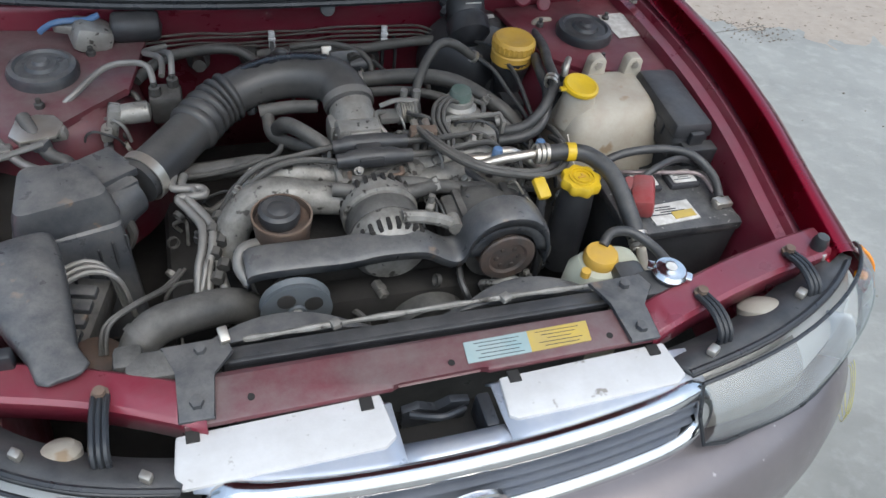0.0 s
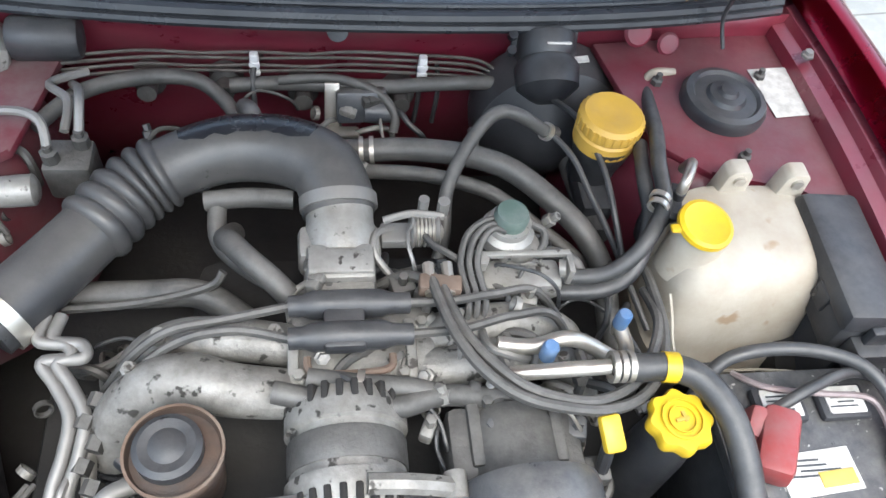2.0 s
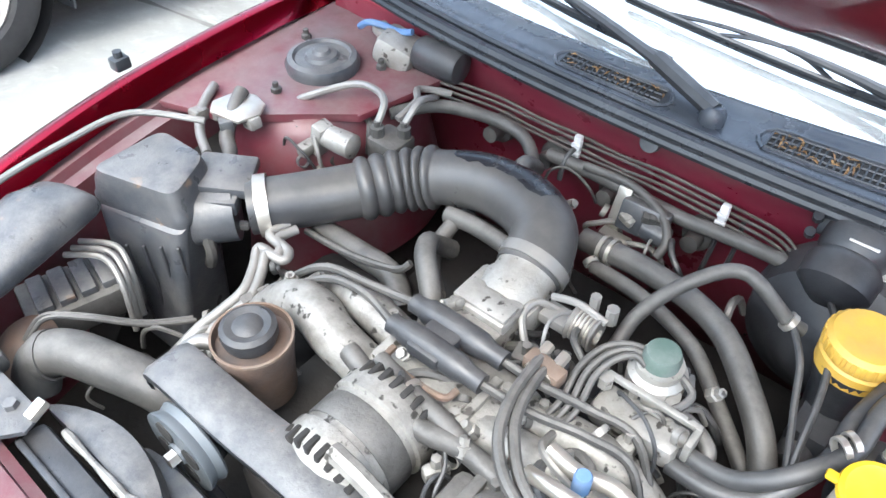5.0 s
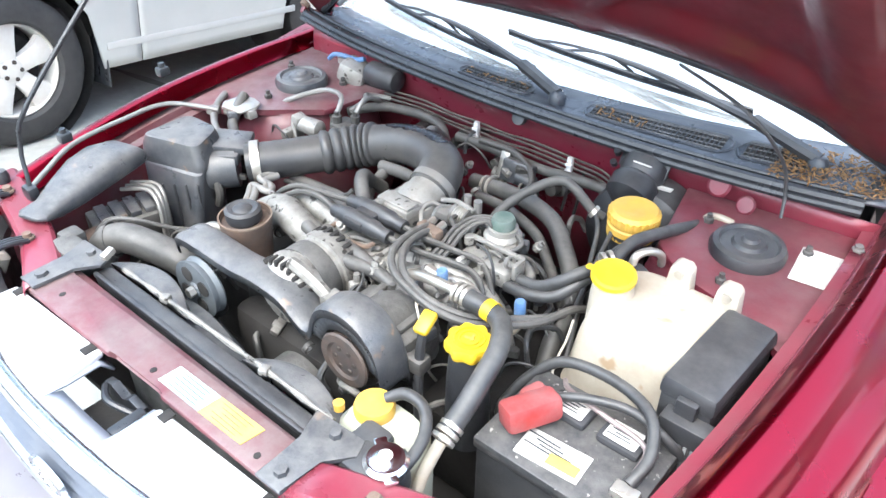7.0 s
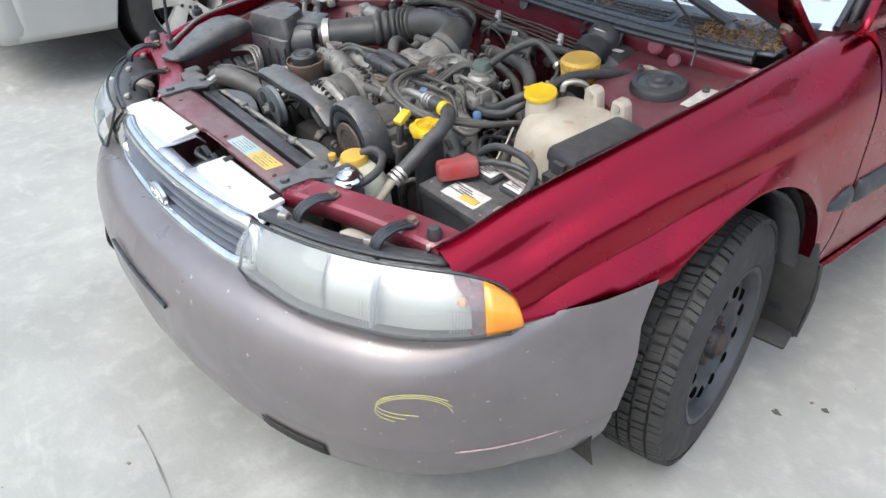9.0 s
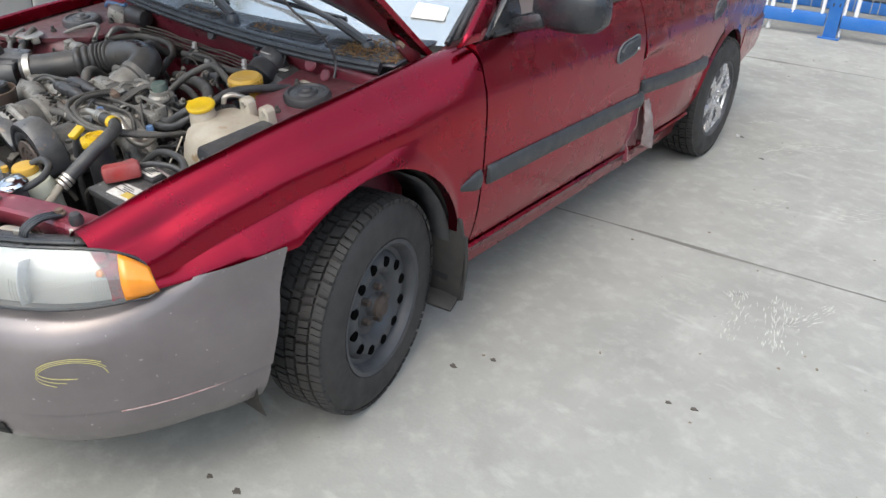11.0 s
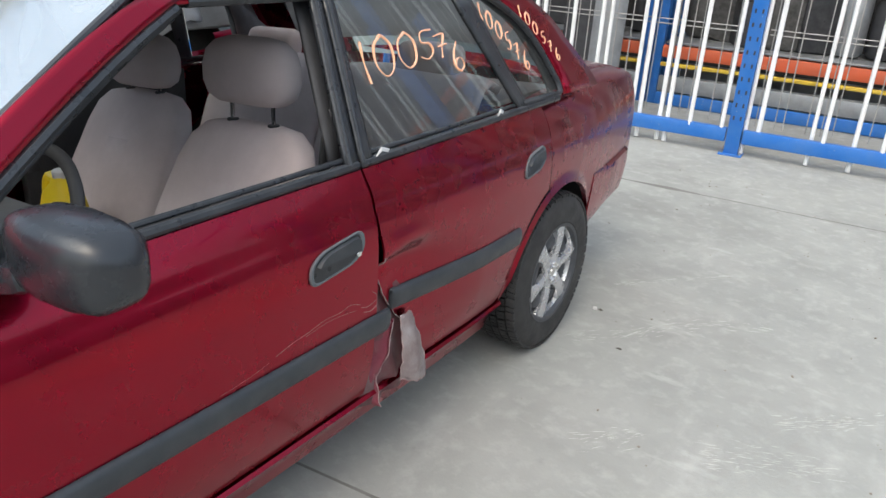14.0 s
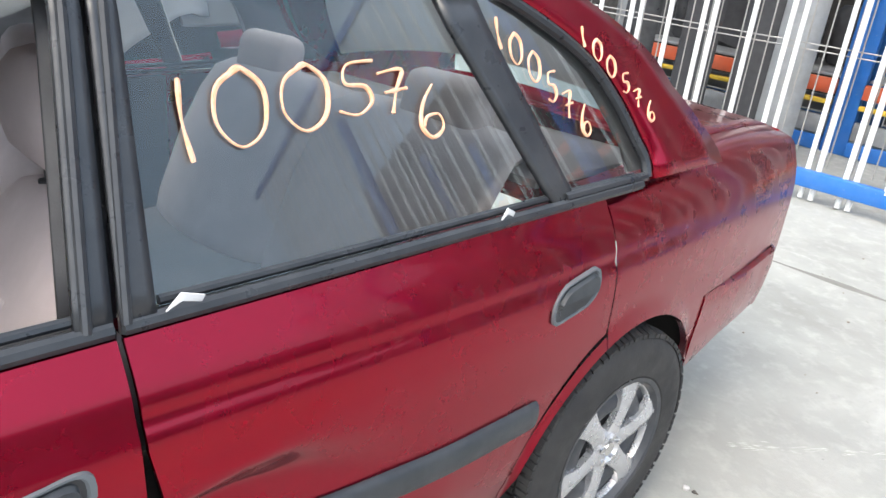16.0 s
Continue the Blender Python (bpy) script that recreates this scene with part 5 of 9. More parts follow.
def wheel(x, y, kind, steer=0.0):
    flip = Matrix.Identity(4) if x > 0 else pose(0, 0, 0, 0, 0, 180)
    m = pose(x, y, 0.303, 0, 0, steer) @ flip
    t, m = m, m @ Matrix.Translation((0.010, 0, 0))
    w = part("wheel", moved(steel_rim(), m), WHEEL_BLACK, car, "bare black steel wheel" if kind == "steel" else "wheel with silver six-spoke cover")
    part("tyre", moved(tyre_geo(), t), TYRE, w, "worn tyre")
    tagged(part("tread", moved(tread_geo(), t), TYRE, w), "worn tread blocks", kind="stuff")
    if kind == "steel":
        # raised black caps stand for open holes in the disc
        for k in range(12):
            a = 2 * math.pi * k / 12 + 0.2
            part("vent_hole", moved(lathe([(0.0145, -0.006), (0.0145, 0.0055), (0.013, 0.0065), (0, 0.0065)], (0.056, 0.124 * math.cos(a), 0.124 * math.sin(a)), (1, 0, 0), 14), m), VOID, w)
        part("hub", moved(join(lathe([(0.032, 0.03), (0.030, 0.068), (0.020, 0.078), (0, 0.079)], (0, 0, 0), (1, 0, 0), 20), *[lathe([(0.011, 0.0), (0.011, 0.030), (0.006, 0.034), (0, 0.034)], (0.026, 0.052 * math.cos(a), 0.052 * math.sin(a)), (1, 0, 0), 6) for a in frange(0, 5.027, 5)]), m), HUB_RUST, w, "rusty hub and wheel nuts")
    else:
        rim, disc, *spokes = wheel_cover()
        part("wheel_cover", moved(rim, m), HUBCAP, w, "silver six-spoke wheel cover")
        part("cover_disc", moved(disc, m), HUBCAP, w)
        for s in spokes:
            part("spoke", moved(s, m), HUBCAP, w)
        part("centre_badge", moved(lathe([(0.020, 0.064), (0.018, 0.070), (0, 0.071)], (0, 0, 0), (1, 0, 0), 16), m), CHROME, w)
        for a in frange(0.3, 5.3, 5):
            part("cover_nut", moved(lathe([(0.008, 0.060), (0.008, 0.074), (0, 0.076)], (0, 0.036 * math.cos(a), 0.036 * math.sin(a)), (1, 0, 0), 8), m), CHROME, w)
    return w


TRACK = 0.777
wheel(TRACK - 0.004, 0.05, "steel", 11.0)
wheel(2 * XC - TRACK, 0.05, "steel", 11.0)
wheel(TRACK - 0.020, WB, "cover")
wheel(2 * XC - TRACK + 0.020, WB, "cover")

# mud flap behind the front wheel
part("mud_flap", join(plate([(0.68, 0.165), (0.876, 0.178), (0.888, 0.36), (0.868, 0.45), (0.68, 0.45)], "y", 0.388, 0.398, 0.003), block((0.80, 0.362, 0.176), (0.15, 0.06, 0.012), 0.004, (24, 0, 8)), tube([(0.884, 0.394, 0.40), (0.890, 0.396, 0.30), (0.876, 0.400, 0.18)], 0.006, 6, 3)), TYRE, car, "black mud flap")
part("splash_shield", loft([[(x, FAX + 0.37 * math.cos(a), 0.31 + 0.37 * math.sin(a)) for a in frange(-0.2, 1.0, 10)] for x in (0.83, 0.70)]), PLASTIC, car, "dusty plastic splash shield", solid=0.004)

# ---- the nose: bumper, lamps, grille ----
plan = spline([(XC, -0.888, 0), (0.20, -0.879, 0), (0.38, -0.850, 0), (0.53, -0.804, 0), (0.66, -0.726, 0), (0.745, -0.630, 0), (0.800, -0.520, 0), (0.836, -0.40, 0), (0.859, -0.258, 0)], 6)
half_rows = []
for z, d in ((0.580, -0.110), (0.580, -0.085), (0.574, -0.055), (0.560, -0.026), (0.538, -0.006), (0.505, 0.006), (0.465, 0.012), (0.42, 0.012), (0.37, 0.006), (0.345, 0.004), (0.339, -0.004), (0.326, -0.003), (0.285, -0.012), (0.245, -0.032), (0.226, -0.058), (0.222, -0.09)):
    row = []
    for i, p in enumerate(plan):
        t = (plan[min(i + 1, len(plan) - 1)] - plan[max(0, i - 1)]).normalized()
        nrm = Vector((t.y, -t.x, 0))
        u = i / (len(plan) - 1)
        k = d
        h = max(0.0, min(1.0, (u - 0.55) / 0.35))
        h = h * h * (3 - 2 * h)
        if z > 0.50:
            k = d * (1 - h)
        zz = z - 0.012 * (1 - u) * min(1.0, max(0.0, (z - 0.42) / 0.10)) + 0.040 * h * max(0.0, (z - 0.42) / 0.16)
        q = p + nrm * k
        row.append((q.x, q.y - 0.085 * (max(0.0, 0.606 - zz) / 0.38) ** 0.7 * max(0.0, (u - 0.80) / 0.20), zz))
    half_rows.append(row)
bumper_half = loft(half_rows)
FAR_END = Matrix.Translation((XC, 0, 0)) @ Matrix(((0.912, 0, 0, 0), (-0.028, 1, 0, 0), (0, 0, 1, 0), (0, 0, 0, 1))) @ Matrix.Translation((-XC, 0, 0))  # narrowed and pushed back
bumper = part("front_bumper", join(bumper_half, moved(mirrored(bumper_half), FAR_END)), TAUPE, car, "taupe painted front bumper")
# black strips on the bumper's skin stand for the shade in its slots
for sgn in (1, -1):
    lines = []
    for z, d in ((0.262, -0.020), (0.285, -0.008), (0.302, -0.004)):
        line = []
        for i in range(len(plan)):
            if 0.38 < plan[i].x < 0.56:
                t = (plan[i + 1] - plan[i - 1]).normalized()
                q = plan[i] + Vector((t.y, -t.x, 0)) * d
                line.append((q.x, q.y, z))
        lines.append(line)
    slot = loft(lines)
    part("fog_recess", slot if sgn > 0 else mirrored(slot), SHADE_BLACK, bumper, "dark slot in the bumper", solid=0.003)
part("plate_bracket", tube([(-0.137, -0.899, 0.468), (0.0, -0.904, 0.452), (0.138, -0.899, 0.438)], 0.005, 6, 3), SEAL, bumper, "black plate bracket edge")
part("trim_line", tube([(p.x + 0.004, p.y - 0.004, 0.342) for p in plan[30:-5]][::3], 0.0018, 6, 2), SCRAPE, bumper, "worn edge line")
# yellow marker scrawl on the bumper corner
bumper_bits = []
for k in range(3):
    bumper_bits.append(tube([(0.712 + 0.045 * math.cos(a) + 0.002 * k, -0.700 + 0.050 * math.cos(a) + 0.0, 0.455 + (0.030 - 0.003 * k) * math.sin(a) + 0.008 * k) for a in frange(0.3 * k, 0.3 * k + 4.2, 9)], 0.0008, 5, 2))
part("marker_scrawl", join(*bumper_bits), SCRAWL, bumper, "faded yellow marker scrawl")

# head lamps
lamp_top = spline([(0.310, -0.762, 0.672), (0.45, -0.745, 0.688), (0.58, -0.700, 0.698), (0.675, -0.640, 0.703), (0.735, -0.575, 0.690), (0.768, -0.535, 0.655)], 5)
lamp_low = spline([(0.312, -0.800, 0.582), (0.47, -0.786, 0.580), (0.60, -0.733, 0.583), (0.70, -0.668, 0.590), (0.765, -0.590, 0.598), (0.792, -0.532, 0.606)], 5)
N = len(lamp_top)


def lamp_row(v, back=0.0):
    out = []
    for i, (a, b) in enumerate(zip(lamp_top, lamp_low)):
        p = a.lerp(b, v)
        u = i / (N - 1)
        nrm = Vector((0.25 + 0.55 * u, -0.85 + 0.35 * u, 0.28)).normalized()
        out.append(p + nrm * (0.026 * math.sin(math.pi * min(1, max(0, v * 0.9 + 0.05))) - back))
    return out


cut = int(N * 0.80)
lens = loft([lamp_row(v)[:cut + 1] for v in frange(0, 1, 10)])
amber = loft([[q + Vector((0.001, -0.001, 0.001)) for q in lamp_row(v)[cut:]] for v in frange(0.04, 0.97, 10)])
bowl = loft([lamp_row(v, 0.040)[1:] for v in frange(0.02, 0.98, 6)])
FAR_LAMP = Matrix(((0.75, 0, 0, -0.150), (-0.028, 1, 0, 0), (0, 0, 1, -0.010), (0, 0, 0, 1)))  # the far lamp, knocked outwards
edge_line = lamp_row(0) + lamp_row(1)[::-1]
for flip in (False, True):
    F = (lambda g: moved(mirrored(g), FAR_LAMP)) if flip else (lambda g: g)
    lamp = part("headlight", F(lens), LENS_GLASS, car, "hazed headlight with amber corner lamp")
    lamp.visible_shadow = False
    part("reflector", F(bowl), LAMP_REFLECTOR, lamp)
    i0 = int(N * 0.46)
    part("divider", F(loft([[lamp_row(v, b)[i0] for v in frange(0.22, 0.94, 8)] for b in (0.002, 0.020, 0.038)])), SILVER_TRIM, lamp, "upright edge between the bowls", solid=0.003)
    flutes = []
    for i in range(6):
        flutes.append(tube([lamp_row(v, 0.004)[i0 - 1].lerp(lamp_row(v, 0.004)[i0 + 1], 0.12 + 0.13 * i) for v in frange(0.50 + 0.02 * i, 0.86, 5)], 0.0011, 5, 2))
        flutes.append(tube([lamp_row(v, 0.004)[cut - 3].lerp(lamp_row(v, 0.004)[cut - 1], 0.13 * i) for v in frange(0.55, 0.88, 5)], 0.0011, 5, 2))
    part("flutes", F(join(*flutes)), LAMP_REFLECTOR, lamp, "moulded lens flutes")
    part("inner_bowl", F(loft([lamp_row(v, 0.030)[1:8] for v in frange(0.10, 0.95, 6)])), PIPE, lamp, "dull grey inner bowl")
    part("bulb", F(lathe([(0.006, -0.008), (0.009, 0.0), (0.007, 0.010), (0, 0.014)], lamp_row(0.42, 0.022)[cut - 2], (0.3, -0.8, 0.3), 14)), AMBER, lamp, "orange signal bulb")
    part("side_marker", F(amber), AMBER, lamp, "amber corner lens", solid=0.004)
    part("lens_rim", F(tube(edge_line[::3] + [edge_line[0]], 0.0035, 6, 2)), SEAL, lamp)
    back = loft([[(p.x - 0.005, p.y + 0.012, p.z + 0.002) for p in lamp_top[:-9]], [(p.x - 0.02, p.y + 0.05, p.z - 0.002) for p in lamp_top[:-9]], [(p.x - 0.035, p.y + 0.085, p.z - 0.03) for p in lamp_top[:-9]], [(p.x - 0.04, p.y + 0.10, p.z - 0.14) for p in lamp_top[:-9]]])
    part("lamp_body", F(back), PLASTIC, lamp, "black lamp housing", solid=0.006)
    part("lamp_gasket", F(tube([(p.x - 0.006, p.y + 0.018, p.z + 0.002) for p in lamp_top[:-8][::3]], 0.006, 8, 3)), SEAL, lamp)
    for x, y, z in ((0.352, -0.722, 0.683), (0.545, -0.665, 0.700), (0.635, -0.600, 0.706)):
        part("clip", F(block((x, y, z + 0.004), (0.020, 0.014, 0.012), 0.003, (0, 0, 30))), STEEL, lamp, "brass-coloured clip")
    part("bulb_cover", F(lathe([(0.035, -0.03), (0.036, 0.0), (0.026, 0.008), (0.0, 0.010)], (0.49, -0.650, 0.676), (0, 0.45, 0.9), 20)), TANK, lamp, "rubber bulb cover")


SETTLE[0] = BAY
BENT[0] = True


def lean(z):
    """How far the grille leans back towards its top."""
    return 0.024 * (z - 0.592) / 0.088


def nose(x):
    """How far the grille's face stands forward at x."""
    return -0.826 + 0.036 * abs((x - XC) / 0.37) ** 2.2


GR, GL = 0.345, 2 * XC - 0.345
grille = part("grille", tube([(GL, nose(GL) + 0.002, 0.635), (GL + 0.012, nose(GL), 0.605)] + [(x, nose(x) - 0.004, 0.592) for x in frange(GL + 0.06, GR - 0.06, 7)] + [(GR - 0.012, nose(GR), 0.605), (GR, nose(GR) + 0.012, 0.64), (GR - 0.02, nose(GR) + 0.022, 0.674)] + [(x, nose(x) + 0.022, 0.680) for x in frange(GR - 0.08, GL + 0.08, 7)] + [(GL + 0.02, nose(GL) + 0.022, 0.672), (GL, nose(GL) + 0.002, 0.635)], 0.0165, 10, 4), CHROME, car, "silver-framed dark grille")
for z in (0.609, 0.627, 0.645, 0.662):
    part("slat", loft([[(x, nose(x) + d + lean(z), z + e) for x in frange(GL + 0.02, GR - 0.02, 13)] for d, e in ((0.016, -0.006), (-0.006, -0.005), (-0.009, 0.001), (0.014, 0.005), (0.016, -0.006))]), SLAT, grille, "blue-grey grille slat")
part("grille_back", loft([[(x, nose(x) + 0.03 + lean(z), z) for x in frange(GL + 0.01, GR - 0.01, 9)] for z in (0.590, 0.680)]), SHADE_BLACK, grille)
badge = [lathe([(1.0, 0), (1.0, 0.25), (0.82, 0.30), (0.80, 0.05)], (0, 0, 0), (0, -1, 0), 28)]
m = Matrix.Translation((-0.032, nose(-0.03) - 0.006, 0.630)) @ Matrix.Diagonal((0.046, 0.03, 0.025, 1))
part("badge", moved(badge[0], m), CHROME, grille, "oval badge")
part("badge_mark", moved(join(*[block((x, -0.28, z), (w, 0.08, w * 0.7), 0.02, (0, 45, 0)) for x, z, w in ((-0.45, 0.15, 0.3), (0.15, 0.38, 0.18), (0.5, 0.2, 0.18), (0.45, -0.25, 0.18), (0.0, -0.3, 0.18), (-0.1, 0.05, 0.16))]), m), CHROME, grille)
# silver top of the grille with two white pads and the latch opening between them
def top_cover(x0, x1):
    xs = frange(x0, x1, 9)
    return loft([[(x, nose(x) + 0.024, 0.682) for x in xs], [(x, nose(x) + 0.042, 0.687) for x in xs], [(x, -0.750 + (nose(x) + 0.818) * 0.3, 0.682) for x in xs], [(x, -0.705, 0.682) for x in xs], [(x, -0.690, 0.660) for x in xs]])


part("top_cover", join(top_cover(GL - 0.01, -0.115), top_cover(0.030, GR - 0.005)), SILVER_TRIM, grille, "scuffed silver panel", solid=0.004)
part("top_cover", loft([[(x, nose(x) + d, z) for x in frange(-0.115, 0.03, 7)] for d, z in ((0.032, 0.684), (0.045, 0.685), (0.065, 0.676))]), SILVER_TRIM, grille, "scuffed silver panel", solid=0.004)
for x0, x1 in ((-0.402, -0.128), (0.042, 0.306)):
    pad = part("white_pad", plate([(x0, -0.700), (x1, -0.692), (x1 + 0.008, -0.752), (x1 - 0.01, -0.764), (x0 + 0.006, -0.764), (x0 - 0.006, -0.757)], "z", 0.682, 0.692, 0.004), WHITE, car, "white plastic pad on the nose")
    for x in (x0 + 0.022, x1 - 0.022):
        part("clip_hole", block((x, -0.703, 0.6925), (0.018, 0.018, 0.004), 0.001), SHADE_BLACK, pad, "square black clip")
# a black block stands for the shade down the latch opening
part("latch_opening", block((-0.04, -0.735, 0.600), (0.15, 0.10, 0.05), 0.004), SHADE_BLACK, car, "dark latch opening")
part("hood_latch", join(plate([(-0.10, 0.61), (-0.005, 0.61), (0.0, 0.665), (-0.03, 0.672), (-0.05, 0.655), (-0.075, 0.672), (-0.10, 0.665)], "y", -0.712, -0.700, 0.002), tube([(-0.09, -0.715, 0.665), (-0.05, -0.73, 0.672), (-0.01, -0.718, 0.660)], 0.005, 8), block((0.015, -0.735, 0.655), (0.02, 0.05, 0.05), 0.004)), SEAL, car, "grimy hood latch")
# radiator support panel
part("radiator_support", join(
    plate([(-0.39, -0.632), (0.30, -0.624), (0.30, -0.690), (0.03, -0.692), (0.02, -0.682), (-0.10, -0.684), (-0.11, -0.694), (-0.39, -0.698)], "z", 0.690, 0.702, 0.004),
    loft([[(x, -0.63, 0.697), (x, -0.618, 0.69), (x, -0.618, 0.60)] for x in frange(-0.39, 0.30, 5)])), RED_DUSTY, car, "dusty red radiator support panel")
for p, q in (((0.290, -0.658), (0.668, -0.568)), ((2 * XC - 0.33, -0.672), (2 * XC - 0.70, -0.575))):
    rows = []
    for t in frange(0, 1, 10):
        x, y, z = p[0] + (q[0] - p[0]) * t, p[1] + (q[1] - p[1]) * t + 0.012 * math.sin(t * 3.1), 0.700 + 0.022 * t
        rows.append([(x, y - 0.034, z - 0.03), (x, y - 0.032, z), (x, y - 0.026, z + 0.005), (x, y + 0.024, z + 0.005), (x, y + 0.030, z), (x, y + 0.032, z - 0.03)])
    part("support_bar", loft(rows), RED_DULL, car, "red lamp support bar", solid=0.002)
for k, (x, y) in enumerate(((0.395, -0.664), (0.580, -0.618), (2 * XC - 0.46, -0.672), (2 * XC - 0.62, -0.628))):
    z = 0.715 if k % 2 == 0 else 0.727
    part("rubber_bumper", join(*[tube([(x + d, y + 0.028, z), (x + d, y - 0.01, z + 0.010), (x + d, y - 0.045, z), (x + d, y - 0.052, z - 0.03)], 0.005, 7, 3) for d in (-0.008, 0.0, 0.008)]), SEAL, car, "black rubber strap")
    part("bolt", lathe([(0.012, 0), (0.012, 0.004), (0.008, 0.005), (0.008, 0.012), (0, 0.013)], (x, y + 0.03, z), seg=12), RUST, car)
for s, (x, y, z) in ((1, (0.640, -0.585, 0.726)), (-1, (2 * XC - 0.665, -0.585, 0.726))):
    part("hood_stop", lathe([(0.013, 0), (0.014, 0.012), (0.010, 0.024), (0, 0.026)], (x, y, z), seg=14), PLASTIC, car, "round rubber hood stop")
for x in (-0.30, -0.02, 0.225):
    part("bolt_hole", lathe([(0.005, 0), (0.005, 0.0015)], (x, -0.672, 0.7015), seg=10), SHADE_BLACK, car)
# labels
part("label", plate([(0.006, -0.644), (0.104, -0.642), (0.100, -0.677), (0.003, -0.678)], "z", 0.702, 0.7035), LABEL_BLUE, car, "faded pale blue printed label")
part("label", plate([(0.104, -0.642), (0.200, -0.640), (0.194, -0.675), (0.100, -0.677)], "z", 0.702, 0.7035), LABEL_YELLOW, car, "yellow printed label")
bars = []
for k in range(5):
    bars.append(block((0.055, -0.649 - 0.006 * k, 0.7037), (0.07 - 0.012 * (k % 2), 0.0009, 0.0006), 0))
    bars.append(block((0.150, -0.647 - 0.006 * k, 0.7037), (0.068 - 0.015 * (k % 3), 0.0009, 0.0006), 0))
part("print", join(*bars), INK, car, "rows of unreadable small print")
# radiator
radiator = part("radiator", join(block((-0.035, -0.590, 0.665), (0.60, 0.034, 0.05), 0.010), block((-0.035, -0.590, 0.45), (0.58, 0.03, 0.40), 0.004)), PLASTIC, car, "black radiator top tank")
part("radiator_seam", tube([(-0.30, -0.566, 0.688), (-0.10, -0.564, 0.690), (0.10, -0.563, 0.690), (0.25, -0.566, 0.689)], lambda t: 0.0045 + 0.0012 * math.sin(t * 40), 8, 10), CAST, radiator, "crimped metal seam")
part("radiator_ridge", block((-0.035, -0.606, 0.691), (0.58, 0.008, 0.010), 0.002), PLASTIC, radiator)
for x, y0 in ((-0.37, -0.645), (0.275, -0.640)):
    part("radiator_bracket", join(plate([(x - 0.026, -0.694), (x + 0.022, -0.694), (x + 0.024, -0.63), (x + 0.055, -0.598), (x + 0.045, -0.572), (x - 0.045, -0.575), (x - 0.024, -0.62)], "z", 0.703, 0.709, 0.002), lathe([(0.010, 0), (0.009, 0.008), (0, 0.009)], (x, -0.672, 0.708), seg=6), lathe([(0.009, 0), (0.008, 0.008), (0, 0.009)], (x + 0.01, -0.59, 0.708), seg=6)), PLASTIC_DUSTY, radiator, "grimy bracket with bolt")
part("bracket_clip", block((-0.326, -0.575, 0.716), (0.014, 0.024, 0.012), 0.002, (14, 0, 10)), STEEL, radiator, "brass-coloured clip")
shroud = lathe([(0.145, -0.025), (0.155, -0.02), (0.155, 0.03), (0.140, 0.035), (0.140, 0.0)], (-0.185, -0.530, 0.465), (0, 1, 0), 40, caps=False)
part("fan_shroud", shroud, PLASTIC_DUSTY, radiator, "dusty fan shroud")
part("fan_shroud", moved(shroud, Matrix.Translation((0.31, 0, 0))), PLASTIC_DUSTY, radiator, "dusty fan shroud")
for xc, w in ((-0.245, 0.125), (0.145, 0.115)):
    part("shroud_top", loft([[(xc + w * u, -0.560 + d * (1 - u * u), 0.664 + h * (1 - u * u) ** 0.7) for u in frange(-1, 1, 15)] for d, h in ((0.0, 0.0), (0.002, 0.016), (0.016, 0.020), (0.040, 0.012), (0.046, -0.03))]), PLASTIC_DUSTY, radiator, "dusty curved shroud top", solid=0.004)
for x in (-0.165, 0.10):
    part("seam_clip", block((x, -0.566, 0.692), (0.016, 0.016, 0.012), 0.003, (0, 0, 20)), CAST, radiator, "soiled metal clip")
for xc in (-0.185, 0.125):
    part("fan", join(lathe([(0.045, -0.02), (0.045, 0.02), (0, 0.022)], (xc, -0.53, 0.465), (0, 1, 0), 20), *[moved(block((0, 0, 0.085), (0.055, 0.008, 0.11), 0.003, (0, 0, 22)), pose(xc, -0.53, 0.465, 0, a, 0)) for a in (0, 72, 144, 216, 288)]), PLASTIC, radiator)

SETTLE[0] = Matrix.Identity(4)
BENT[0] = False

# ---- hood, propped open ----
HOOD_ANGLE = 45.0
hinge = Matrix.Translation((0, 0.405, 0.905)) @ Matrix.Rotation(radians(-HOOD_ANGLE), 4, "X") @ Matrix.Translation((0, -0.405, -0.905))


def hood_edge_y(u):
    return 0.425 - 0.17 * (1 - abs(u) ** 5) - 0.06 * (1 - u * u)


def hood_point(u, v, drop=0.0):
    """u: -1 to 1 across; v: 0 at the cowl to 1 at the nose."""
    y = hood_edge_y(u) + (-0.735 + 0.06 * u * u - hood_edge_y(u)) * v
    half = fender_in(y) - 0.006 - XC
    z = fender_top(max(-0.69, y)) + 0.045 * (1 - abs(u) ** 2.4) * (1 - 0.5 * v) - 0.012 * max(0, v - 0.9) * 10
    return (XC + half * u, y, z - drop)


us, vs = frange(-1, 1, 29), frange(0, 1, 25)
skin = loft([[hood_point(u, v) for u in us] for v in vs])
rim_pts = [hood_point(u, 0) for u in us] + [hood_point(1, v) for v in vs[1:]] + [hood_point(u, 1) for u in us[::-1][1:]] + [hood_point(-1, v) for v in vs[::-1][1:]]
folded = loft([rim_pts, [(p[0], p[1], p[2] - 0.014) for p in rim_pts], [(XC + (p[0] - XC) * 0.955, p[1] * 0.955 - 0.006, p[2] - 0.020) for p in rim_pts]])


def opened(geo):
    """Swings the hood up; the propped side stands a little higher."""
    out = []
    for p in geo[0]:
        a = radians(-HOOD_ANGLE - 5.5 * (0.70 - p[0]) / 1.4)
        out.append(tuple(Matrix.Translation((0, 0.405, 0.905)) @ Matrix.Rotation(a, 4, "X") @ Matrix.Translation((0, -0.405, -0.905)) @ Vector(p)))
    return out, geo[1]


